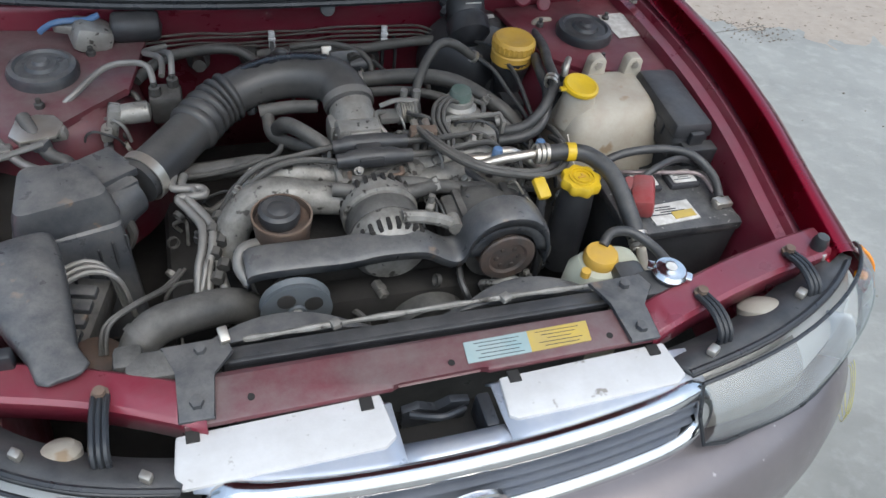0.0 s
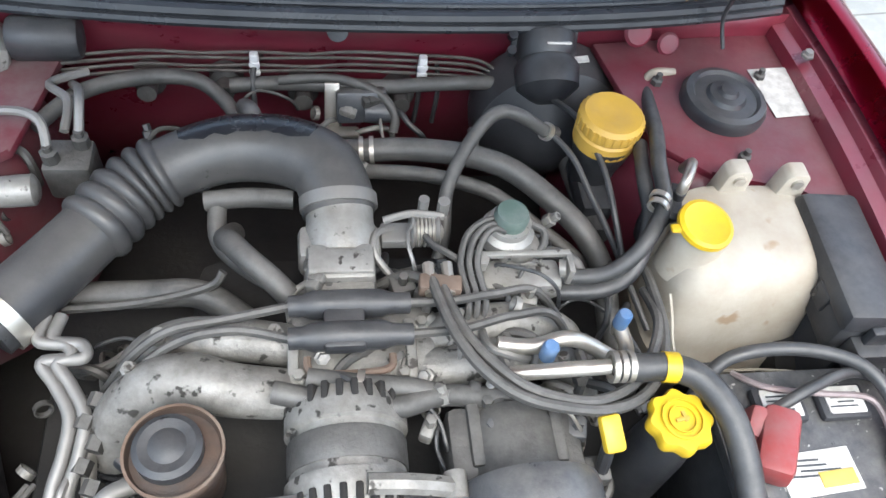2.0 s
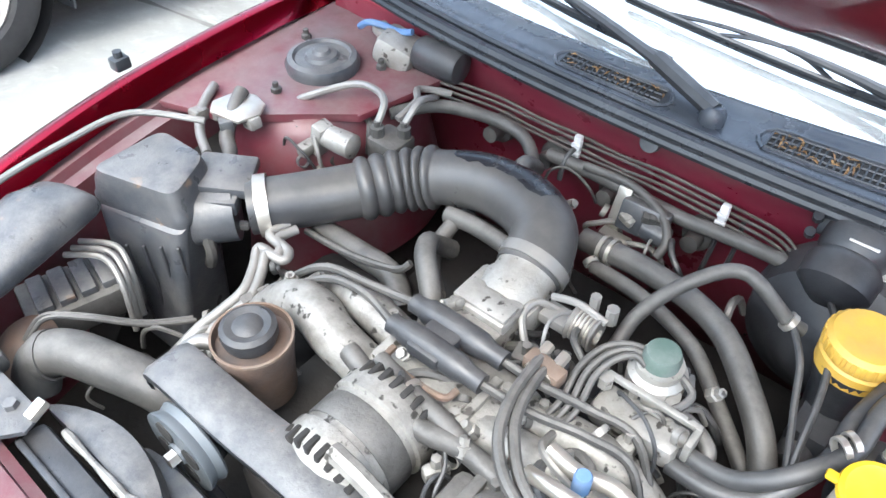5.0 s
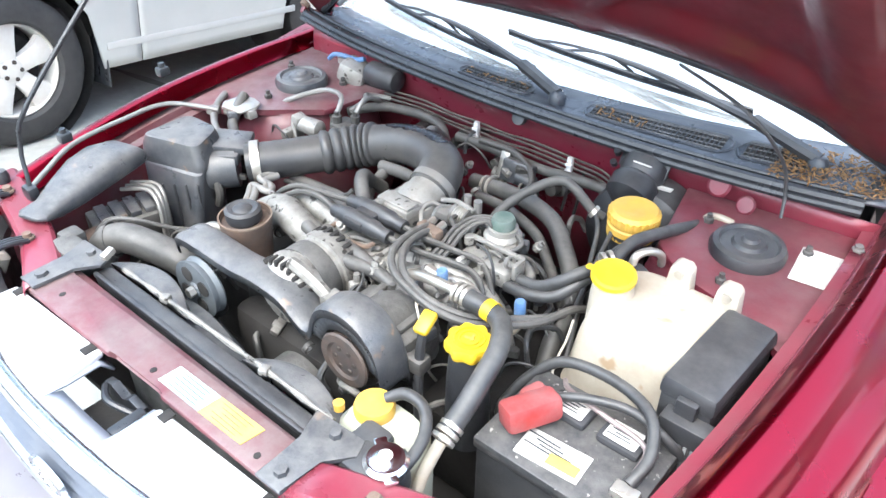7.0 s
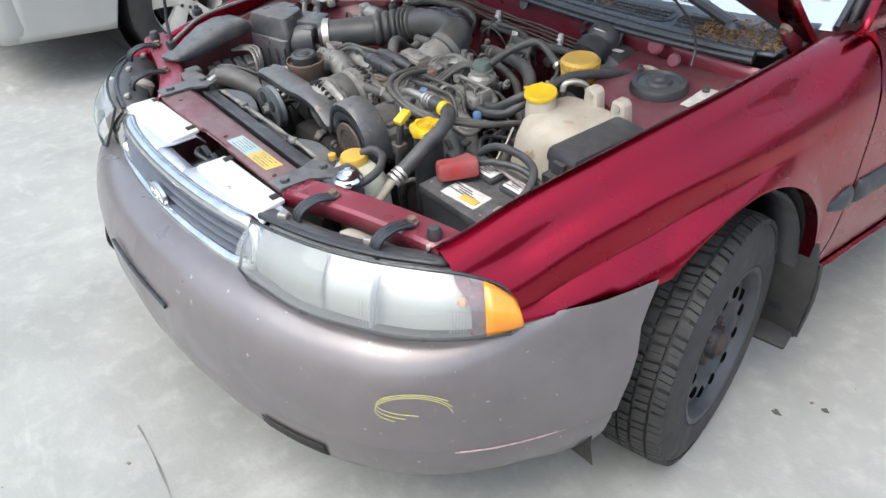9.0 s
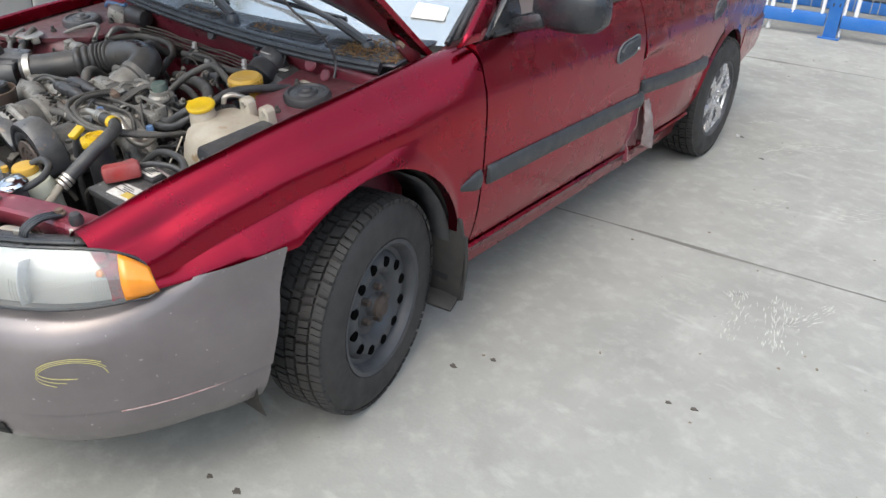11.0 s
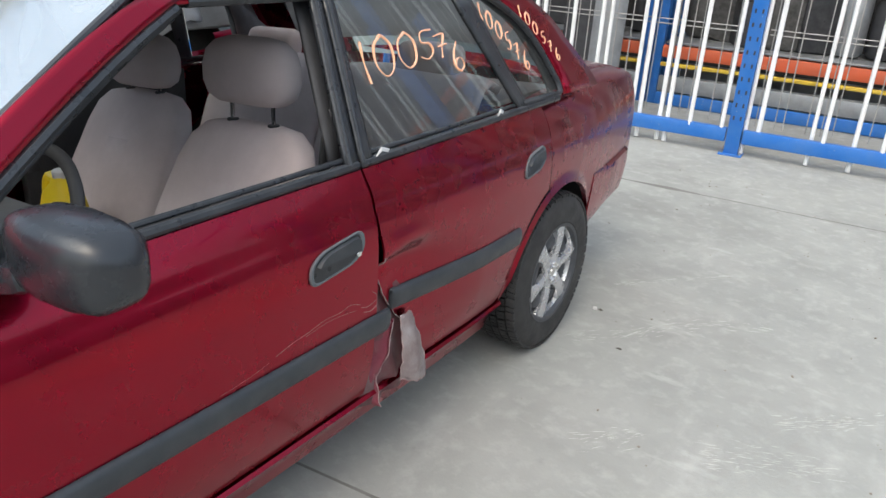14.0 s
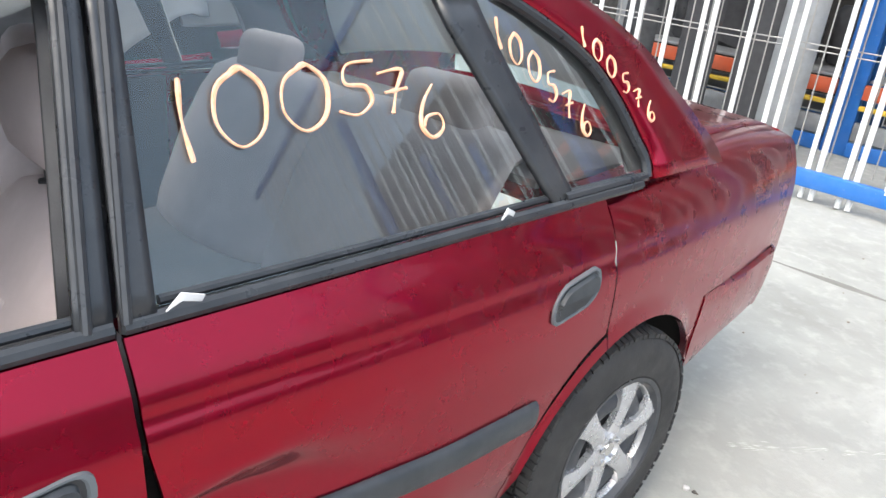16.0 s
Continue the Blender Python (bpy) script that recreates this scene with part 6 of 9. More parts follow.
hood = part("hood", opened(join(skin, folded)), RED, car, "open red hood", solid=0.002)


def inner(u, v):
    """The pressed inner frame: raised ribs round sunken panels."""
    rib = max(math.exp(-((abs(u) - 0.90) / 0.09) ** 4), math.exp(-((v - 0.06) / 0.07) ** 4), math.exp(-((v - 0.94) / 0.06) ** 4),
              math.exp(-((abs(u) - (0.18 + 0.50 * v)) / 0.07) ** 4), math.exp(-((v - 0.50) / 0.05) ** 4) * (1 if abs(u) < 0.5 else 0))
    return hood_point(u * 0.955, 0.012 + v * 0.975, 0.012 + 0.026 * rib)


part("hood_frame", opened(loft([[inner(u, v) for u in frange(-1, 1, 61)] for v in frange(0, 1, 51)])), RED_SHADED, hood, "dark red pressed inner frame")
for u in (0.97, -0.97):
    p = Vector(hood_point(u, 0.03))
    part("hinge_arm", plate([(p.y - 0.06, p.z + 0.035), (p.y + 0.02, p.z - 0.005), (p.y + 0.03, p.z - 0.03), (p.y - 0.01, p.z - 0.035), (p.y - 0.07, p.z + 0.02)], "x", p.x - 0.006, p.x + 0.006, 0.002), RED_SHADED, car, "dark red hood hinge")
    part("hinge_bolt", opened(lathe([(0.014, 0), (0.012, 0.01), (0, 0.012)], (p.x, p.y - 0.05, p.z - 0.045), (0, 0, -1), 8)), RUST, hood)
part("hood_seal", opened(tube([hood_point(u * 0.93, 0.015, 0.032) for u in frange(-1, 1, 13)], 0.008, 8, 3)), SEAL, hood, "black rubber hood seal")
# prop rod
rod_top = Vector(opened(([(2 * XC - 0.50, -0.30, 0.80)], []))[0][0])
prop = part("prop_rod", tube([BAY @ Vector(p) for p in ((-0.590, -0.545, 0.690), (-0.595, -0.540, 0.720), (-0.610, -0.528, 0.775), (-0.585, -0.50, 0.86))] + [rod_top.lerp(BAY @ Vector((-0.585, -0.50, 0.86)), 0.5), rod_top], 0.0045, 8, 4), SEAL, car, "thin black hood prop rod")
part("prop_pivot", moved(block((-0.590, -0.545, 0.690), (0.03, 0.02, 0.03), 0.004), BAY), SEAL, car)
hose_top = hinge @ Vector((0.30, 0.22, 0.90))
part("washer_hose", tube([BAY @ Vector(p) for p in ((0.545, 0.215, 0.735), (0.535, 0.235, 0.775), (0.520, 0.215, 0.84), (0.46, 0.16, 0.93))] + [hose_top], 0.0032, 8, 5), HOSE_DARK, car, "thin black washer hose")

# ---- bulkhead, cowl, wipers ----
SETTLE[0] = BAY
part("bulkhead", loft([[(x, 0.250 + 0.045 * abs((x - XC) / 0.68) ** 2, 0.738), (x, 0.262 + 0.03 * abs((x - XC) / 0.68) ** 2, 0.715), (x, 0.290, 0.66), (x, 0.300, 0.58), (x, 0.305, 0.32)] for x in frange(2 * XC - 0.685, 0.685, 25)]), RED_DULL, car, "dull red bulkhead", solid=0.004)

SETTLE[0] = Matrix.Identity(4)


def cowl_edge(x):
    return 0.236 + 0.055 * abs((x - XC) / 0.70) ** 2.2


xs = frange(2 * XC - 0.700, 0.700, 41)


def on_cowl(x, t, up=0.0):
    """A place on the cowl: t runs from the front seal to the glass."""
    a = BAY @ Vector((x, cowl_edge(x) + 0.008, 0.758 + 0.012 * abs((x - XC) / 0.7) ** 3))
    b = Vector(screen_point((x - XC) / (0.735 - XC), 0.01))
    p = a.lerp(b, t)
    return Vector((x, p.y, p.z + 0.006 * math.sin(t * math.pi) ** 2 - 0.006 * math.exp(-((t - 0.45) / 0.16) ** 2) + up))


cowl = part("cowl_panel", loft([[on_cowl(x, t) for x in xs] for t in frange(0, 1.04, 14)]), COWL, car, "weathered blue-grey plastic cowl panel", solid=0.006)
for dy, dz, r in ((0.0, 0.0, 0.010), (0.018, 0.008, 0.005), (-0.006, -0.012, 0.008)):
    part("cowl_seal", tube([on_cowl(x, 0.0) + Vector((0, dy - 0.008, dz)) for x in xs[::3]], r, 8, 3), SEAL, cowl, "black rubber cowl seal")


for s in (1, -1):
    x0, x1 = (0.690, 0.790) if s > 0 else (2 * XC - 0.790, 2 * XC - 0.690)
    part("cowl_corner", loft([[(x, y, z) for x in (x0, x1)] for y, z in ((0.24, 0.800), (0.30, 0.838), (0.42, 0.868), (0.52, 0.895), (0.60, 0.900))]), RED_DULL, car, "red cowl corner panel", solid=0.004)


# vent grilles with slats in the cowl
def vent(x0, x1):
    mid = []
    n = int((x1 - x0) / 0.009)
    for k in range(n):
        x = x0 + 0.009 * k
        a, b = on_cowl(x, 0.33, 0.004), on_cowl(x, 0.62, 0.004)
        mid.append(tube([a, b], 0.0016, 5, 1, False))
    for t in (0.33, 0.43, 0.53, 0.62):
        mid.append(tube([on_cowl(x, t, 0.005) for x in frange(x0, x1, 6)], 0.0018, 5, 2))
    # black sheet painted as the shade below the vent's mesh
    part("vent", loft([[on_cowl(x, t, 0.0035) for x in frange(x0, x1, 9)] for t in frange(0.31, 0.64, 4)]), SHADE_BLACK, cowl, "dark air intake")
    part("vent_mesh", join(*mid), SEAL, cowl, "black mesh")
    rim = [on_cowl(x, 0.28, 0.004) for x in frange(x0, x1, 6)] + [on_cowl(x1 + 0.015, 0.48, 0.004)] + [on_cowl(x, 0.68, 0.004) for x in frange(x1, x0, 6)] + [on_cowl(x0 - 0.015, 0.48, 0.004), on_cowl(x0, 0.28, 0.004)]
    part("vent_rim", tube(rim, 0.0035, 6, 2), COWL, cowl)


vent(-0.20, -0.03)
vent(0.13, 0.40)
vent(0.44, 0.55)
rnd = random.Random(3)
leaves = []
for k in range(700):
    if k < 640:
        x = rnd.uniform(0.50, 0.70)
        y, z = on_cowl(x, rnd.random() * 0.7, 0.006 + rnd.random() * 0.012)[1:]
    else:
        x = rnd.choice((rnd.uniform(-0.2, -0.03), rnd.uniform(0.13, 0.25)))
        y, z = on_cowl(x, rnd.uniform(0.35, 0.62), 0.007)[1:]
    L, w = rnd.uniform(0.006, 0.020), rnd.uniform(0.002, 0.005)
    m = pose(x, y, z, rnd.uniform(-40, 40), rnd.uniform(-40, 40), rnd.uniform(0, 360))
    leaves.append(moved(([(-L / 2, 0, 0), (0, w / 2, 0.002), (L / 2, 0, 0), (0, -w / 2, 0.002)], [(0, 1, 2), (0, 2, 3)]), m))
tagged(part("leaf_litter", join(*leaves), LEAF, tidy=False), "dead brown leaves and twigs heaped on the cowl", "leaves", kind="stuff")


# wipers
def wiper(px, py, pz, u0, v0, u1, v1, k):
    px, py, pz = on_cowl(px, 0.42)
    w = part("wiper", join(lathe([(0.018, 0), (0.019, 0.018), (0.012, 0.028), (0, 0.03)], (px, py, pz), seg=16)), COWL, car, "black wiper")
    a, b = Vector(screen_point(u0, v0)) + Vector((0, -0.014, 0.022)), Vector(screen_point(u1, v1)) + Vector((0, -0.012, 0.020))
    mid = a.lerp(b, 0.45) + Vector((0, -0.012, 0.018))
    root = Vector((px, py, pz + 0.02))
    part("arm", join(tube([root, root.lerp(mid, 0.28) + Vector((0, 0, 0.014))], 0.014, 8, 3), tube([root.lerp(mid, 0.25) + Vector((0, 0, 0.012)), root.lerp(mid, 0.7) + Vector((0, 0, 0.012)), mid], lambda t: 0.010 - 0.005 * t, 8, 5)), PLASTIC, w)
    pts = [Vector(screen_point(u0 + (u1 - u0) * t, v0 + (v1 - v0) * t)) + Vector((0, -0.008, 0.012)) for t in frange(0, 1, 8)]
    part("blade", join(tube(pts, 0.004, 6, 2), tube([p + Vector((0, -0.003, 0.008)) for p in pts], 0.0045, 6, 2)), SEAL, w)
    for t in (0.15, 0.35, 0.6, 0.82):
        p = pts[int(t * 7)]
        part("bracket", tube([p + Vector((0, -0.002, 0.010)), (p + mid) / 2 + Vector((0, -0.004, 0.010)), mid], 0.0035, 5, 3), SEAL, w)


wiper(0.05, 0, 0, -0.80, 0.10, -0.05, 0.03, 0)
wiper(0.565, 0, 0, -0.22, 0.13, 0.58, 0.05, 1)
SETTLE[0] = BAY

# strut towers
def tower(s, x, y, z, mat):
    t = part("strut_tower", loft([[(x + r * 1.0 * math.cos(a), y + r * 1.15 * math.sin(a), h) for a in frange(0, 2 * math.pi * 31 / 32, 32)] for r, h in ((0.20, 0.40), (0.165, 0.60), (0.148, z - 0.045), (0.130, z - 0.022), (0.105, z - 0.016), (0.0, z - 0.014))], True), mat, car, "dusty red strut tower")
    part("strut_cap", lathe([(0.062, -0.016), (0.064, 0.0), (0.059, 0.010), (0.050, 0.013), (0.046, 0.008), (0.030, 0.009), (0.026, 0.015), (0.016, 0.017), (0.012, 0.022), (0, 0.023)], (x, y, z), seg=36), PLASTIC_DUSTY if s < 0 else PLASTIC, t, "ribbed rubber strut cap")
    for a in (0.6, 2.7, 4.7):
        part("stud", lathe([(0.009, -0.02), (0.009, 0.006), (0.005, 0.008), (0.005, 0.016), (0, 0.017)], (x + 0.098 * math.cos(a), y + 0.104 * math.sin(a), z - 0.008), seg=6), GRIME, t)


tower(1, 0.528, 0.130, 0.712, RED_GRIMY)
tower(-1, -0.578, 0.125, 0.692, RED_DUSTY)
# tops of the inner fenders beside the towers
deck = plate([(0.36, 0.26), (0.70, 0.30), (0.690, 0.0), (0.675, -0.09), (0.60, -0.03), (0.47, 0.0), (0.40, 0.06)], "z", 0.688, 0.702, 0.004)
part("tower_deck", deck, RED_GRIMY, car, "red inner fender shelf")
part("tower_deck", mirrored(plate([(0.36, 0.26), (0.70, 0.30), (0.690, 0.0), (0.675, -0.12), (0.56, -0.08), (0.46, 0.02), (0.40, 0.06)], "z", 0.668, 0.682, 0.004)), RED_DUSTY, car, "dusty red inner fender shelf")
part("spec_label", plate([(0.596, 0.205), (0.664, 0.212), (0.674, 0.112), (0.606, 0.104)], "z", 0.7035, 0.7045), PAPER, car, "white specification label")

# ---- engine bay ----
# added black sheet hides the ground; engine below is blackened for the bay's shade
part("bay_floor", block((XC, -0.15, 0.33), (1.32, 0.92, 0.02), 0.004), SHADE_BLACK, car, "added black engine bay floor")
engine = part("engine", block((-0.01, -0.20, 0.46), (0.42, 0.34, 0.24), 0.03), SHADE_BLACK, car, "near-black flat-four engine")
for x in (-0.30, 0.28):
    part("cylinder_head", block((x, -0.20, 0.42), (0.20, 0.30, 0.18), 0.03), SHADE_BLACK, engine)
part("timing_cover", block((0.0, -0.40, 0.45), (0.34, 0.06, 0.24), 0.02), SHADE_BLACK, engine)
plenum = part("intake_manifold", join(
    block((-0.012, -0.222, 0.648), (0.17, 0.105, 0.055), 0.018), block((-0.035, -0.125, 0.655), (0.085, 0.085, 0.06), 0.012)), CAST, car, "dirty cast intake manifold")
part("runner", tube([(-0.070, -0.270, 0.650), (-0.150, -0.267, 0.664), (-0.203, -0.252, 0.664), (-0.245, -0.256, 0.650), (-0.275, -0.272, 0.620), (-0.290, -0.296, 0.570)], lambda t: 0.027 + 0.004 * math.sin(t * 3), 14), CAST, plenum)
part("runner", tube([(-0.070, -0.212, 0.648), (-0.152, -0.204, 0.662), (-0.208, -0.196, 0.652), (-0.253, -0.197, 0.620), (-0.280, -0.203, 0.570)], 0.025, 14), CAST, plenum)
part("runner", tube([(0.045, -0.250, 0.648), (0.121, -0.246, 0.660), (0.172, -0.236, 0.650), (0.230, -0.231, 0.620), (0.265, -0.250, 0.560)], 0.026, 14), CAST, plenum)
part("runner", tube([(0.045, -0.205, 0.648), (0.135, -0.196, 0.660), (0.187, -0.190, 0.650), (0.238, -0.190, 0.615), (0.266, -0.200, 0.560)], 0.025, 14), CAST, plenum)
for x, y, z in ((-0.085, -0.262, 0.680), (-0.11, -0.208, 0.684), (0.03, -0.262, 0.676), (0.055, -0.20, 0.676), (-0.262, -0.238, 0.668), (-0.235, -0.20, 0.672), (0.22, -0.245, 0.66)):
    part("bolt", lathe([(0.010, -0.01), (0.010, 0.0), (0.0065, 0.001), (0.0065, 0.008), (0, 0.009)], (x, y, z), seg=6), CAST_LIGHT, plenum)
for x, y in ((-0.09, -0.24), (0.04, -0.235)):
    part("rib", block((x, y, 0.676), (0.012, 0.08, 0.012), 0.003), CAST_LIGHT, plenum)
# throttle body
tb = part("throttle_body", join(block((-0.034, -0.122, 0.684), (0.080, 0.050, 0.022), 0.006), lathe([(0.044, -0.03), (0.046, 0.0), (0.042, 0.008), (0.042, 0.03)], (-0.032, -0.062, 0.668), (0, 0.93, 0.36), 28), block((-0.034, -0.085, 0.66), (0.10, 0.05, 0.05), 0.010)), CAST_LIGHT, car, "cast aluminium throttle body")
part("throttle_plate", block((-0.034, -0.126, 0.697), (0.076, 0.032, 0.006), 0.002), CAST_LIGHT, tb)
part("throttle_lever", join(lathe([(0.022, -0.018), (0.024, -0.016), (0.016, -0.010), (0.016, 0.010), (0.024, 0.016), (0.022, 0.018)], (0.072, -0.068, 0.676), (1, 0, 0), 20), tube([(0.02, -0.062, 0.690), (0.055, -0.058, 0.698), (0.095, -0.060, 0.694)], 0.005, 8), block((0.042, -0.072, 0.672), (0.05, 0.03, 0.016), 0.003), lathe([(0.007, -0.012), (0.007, 0.012)], (0.070, -0.048, 0.702), seg=8), lathe([(0.008, -0.012), (0.008, 0.012)], (0.095, -0.05, 0.700), seg=8)), PIPE, tb, "throttle linkage with return spring")
for k in range(5):
    part("spring_coil", lathe([(0.020, -0.0015), (0.0215, 0), (0.020, 0.0015)], (0.062 + 0.005 * k, -0.068, 0.676), (1, 0, 0), 16), STEEL, tb)
# air intake tube with bellows
INTAKE = material("dusty_black_intake_rubber", (0.020, 0.021, 0.024), (0.032, 0.033, 0.036), 7.0, 0.42, 0.15, 0.0, (0.12, 0.112, 0.10), 0.5, 6.0, 0.15, 260, settle=0.22)
tube_pts = [(-0.425, -0.172, 0.650), (-0.375, -0.110, 0.653), (-0.330, -0.050, 0.656), (-0.285, 0.010, 0.662), (-0.235, 0.040, 0.675), (-0.170, 0.056, 0.688), (-0.105, 0.050, 0.694), (-0.055, 0.025, 0.694), (-0.036, -0.012, 0.684), (-0.033, -0.040, 0.674)]
def tube_r(t):
    b = 0.0
    if 0.225 < t < 0.425:
        b = 0.0085 * abs(math.sin((t - 0.225) / 0.20 * 6 * math.pi)) ** 0.6 - 0.001
    return 0.0405 + b + 0.005 * max(0, math.sin((t - 0.45) * 3.6)) if t > 0.45 else 0.0405 + b


intake = part("intake_tube", tube(tube_pts, tube_r, 28, 44), INTAKE, car, "dusty black air intake tube with bellows")
crown = spline(tube_pts, 20)
rows = []
for i in range(86, 136, 2):
    t = i / (len(crown) - 1)
    d = (crown[i + 1] - crown[i - 1]).normalized()
    out = Vector((d.y, -d.x, 0)).normalized()
    up = out.cross(d) if out.cross(d).z > 0 else d.cross(out)
    e = min(1.0, (i - 84) / 10, (138 - i) / 10) ** 0.5
    ragged = 0.12 * noise.noise((i * 0.21, 1, 2))
    rows.append([crown[i] + (tube_r(t) + 0.0007) * (math.cos(a) * up - math.sin(a) * out) for a in frange(0.30 - 0.55 * e + ragged, 0.30 + 0.62 * e + 0.5 * ragged, 9)])
part("wiped_patch", loft(rows), MIRROR_BLACK, intake, "wiped black patch in the dust")
part("clamp", ring((-0.412, -0.156, 0.651), (0.62, 0.76, 0.04), 0.043, 0.018), STEEL, intake, "band clamp")
part("clamp", ring((-0.033, -0.026, 0.679), (0.05, -0.93, -0.36), 0.046, 0.016), PIPE, intake, "band clamp")
part("clamp_screw", block((-0.432, -0.186, 0.620), (0.020, 0.012, 0.012), 0.003, (0, 0, 40)), PIPE, intake)
part("tube_stub", join(tube([(-0.135, 0.070, 0.710), (-0.14, 0.095, 0.715), (-0.150, 0.13, 0.69), (-0.155, 0.16, 0.66)], 0.012, 10)), HOSE, intake)
# airflow meter and air box
maf = part("airflow_meter", join(lathe([(0.042, -0.07), (0.044, 0.0), (0.044, 0.03)], (-0.462, -0.205, 0.640), (0.66, 0.75, 0.05), 24), moved(block((0, 0, 0), (0.085, 0.080, 0.018), 0.005), pose(-0.474, -0.170, 0.683, 0, 4, 36)), moved(block((0, 0, 0), (0.060, 0.030, 0.024), 0.004), pose(-0.450, -0.205, 0.668, 0, 0, 36))), PLASTIC_DUSTY, car, "dusty airflow meter")
part("meter_plug", moved(block((0, 0, 0), (0.03, 0.02, 0.02), 0.003), pose(-0.446, -0.214, 0.662, 0, 0, 36)), PIPE, maf)
part("meter_lead", tube([(-0.446, -0.216, 0.660), (-0.446, -0.236, 0.635), (-0.440, -0.240, 0.600), (-0.452, -0.240, 0.57)], 0.009, 8), HOSE, maf)
top4 = [(-0.600, -0.312), (-0.445, -0.268), (-0.490, -0.175), (-0.600, -0.178)]
low4 = [(-0.575, -0.335), (-0.425, -0.330), (-0.470, -0.210), (-0.585, -0.200)]


def rounded_box(c4, z, n=6, r=0.022):
    """A ring with rounded corners through four corners."""
    out = []
    for k in range(4):
        p, a, b = Vector(c4[k]), Vector(c4[k - 1]), Vector(c4[(k + 1) % 4])
        s, e = p + (a - p).normalized() * r, p + (b - p).normalized() * r
        for i in range(n):
            t = i / (n - 1)
            q = (1 - t) ** 2 * s + 2 * t * (1 - t) * p + t * t * e
            out.append((q.x, q.y, z))
    return out


def between(t):
    return [tuple(Vector(a).lerp(Vector(b), t)) for a, b in zip(low4, top4)]


def shrunk(c4, k):
    m = sum((Vector(c) for c in c4), Vector((0, 0))) / 4
    return [tuple(m + (Vector(c) - m) * k) for c in c4]


airbox = part("air_box", loft([rounded_box(low4, 0.44), rounded_box(between(0.4), 0.55), rounded_box(between(0.85), 0.655), rounded_box(shrunk(top4, 1.03), 0.658), rounded_box(shrunk(top4, 1.03), 0.672), rounded_box(shrunk(top4, 1.0), 0.676), rounded_box(shrunk(top4, 0.95), 0.700), rounded_box(shrunk(top4, 0.88), 0.714), rounded_box(shrunk(top4, 0.80), 0.716)], True, True), PLASTIC_DUSTY, car, "dusty black air filter box")
part("box_rib", join(*[block((-0.445 - 0.02 * k, -0.285 - 0.014 * k, 0.56), (0.004, 0.006, 0.16), 0.001, (0, 0, 35)) for k in range(5)]), PLASTIC, airbox)
snorkel = []
for t, (x, y, z, w, h) in enumerate(((-0.580, -0.335, 0.690, 0.034, 0.018), (-0.582, -0.350, 0.695, 0.046, 0.024), (-0.578, -0.390, 0.697, 0.054, 0.028), (-0.566, -0.440, 0.694, 0.052, 0.028), (-0.548, -0.495, 0.686, 0.042, 0.024), (-0.530, -0.545, 0.680, 0.030, 0.017), (-0.515, -0.580, 0.688, 0.032, 0.008), (-0.512, -0.592, 0.690, 0.020, 0.004))):
    snorkel.append([(x + w * math.copysign(abs(math.cos(a)) ** 0.7, math.cos(a)), y + 0.35 * w * math.cos(a), z + h * math.copysign(abs(math.sin(a)) ** 0.7, math.sin(a))) for a in frange(0, 2 * math.pi * 19 / 20, 20)])
part("air_snorkel", loft(snorkel, True, True), PLASTIC_DUSTY, car, "dusty black air intake snorkel", bevel=0.002)
part("box_strut", tube([(-0.560, -0.13, 0.715), (-0.640, -0.20, 0.730), (-0.652, -0.30, 0.728), (-0.645, -0.42, 0.722), (-0.615, -0.50, 0.705), (-0.600, -0.545, 0.690)], 0.005, 8), PIPE, car)
relay_box = part("relay_box", block((-0.535, -0.400, 0.575), (0.15, 0.09, 0.05), 0.006, (0, 0, 75)), GRIME, car, "dusty relay block")
for k in range(3):
    part("bracket_pipe", tube([(-0.56 + 0.004 * k, -0.365 - 0.014 * k, 0.640), (-0.510 + 0.004 * k, -0.340 - 0.012 * k, 0.645), (-0.475 + 0.008 * k, -0.345 - 0.012 * k, 0.628), (-0.462 + 0.008 * k, -0.355 - 0.012 * k, 0.55)], 0.0045, 7), PIPE, relay_box)
for k in range(4):
    part("relay", block((-0.548 + 0.007 * k, -0.445 + 0.028 * k, 0.604), (0.07, 0.022, 0.014), 0.003, (0, 0, 75 - 90)), PLASTIC_DUSTY, relay_box)
part("horn", lathe([(0.040, -0.010), (0.045, 0.0), (0.030, 0.012), (0.012, 0.018), (0, 0.02)], (-0.494, -0.500, 0.590), (0.1, -0.35, 1), 24), RUST_CAN, car, "dusty round horn")
# lower radiator hose
rh = part("radiator_hose", tube([(-0.430, -0.525, 0.585), (-0.432, -0.505, 0.620), (-0.405, -0.480, 0.635), (-0.350, -0.455, 0.625), (-0.295, -0.430, 0.600), (-0.262, -0.420, 0.560), (-0.250, -0.42, 0.50)], 0.029, 18), HOSE, car, "large dusty radiator hose")
part("clamp", ring((-0.425, -0.495, 0.626), (0.75, 0.55, 0.35), 0.030, 0.012), GRIME, rh, "grimy hose clamp")
# alternator
alt = part("alternator", lathe([(0.02, -0.075), (0.050, -0.072), (0.062, -0.060), (0.066, -0.040), (0.066, -0.030), (0.061, -0.028), (0.061, 0.022), (0.066, 0.024), (0.066, 0.044), (0.058, 0.060), (0.03, 0.066)], (-0.035, -0.345, 0.652), (0, 1, 0), 40), CAST, car, "dusty alternator")
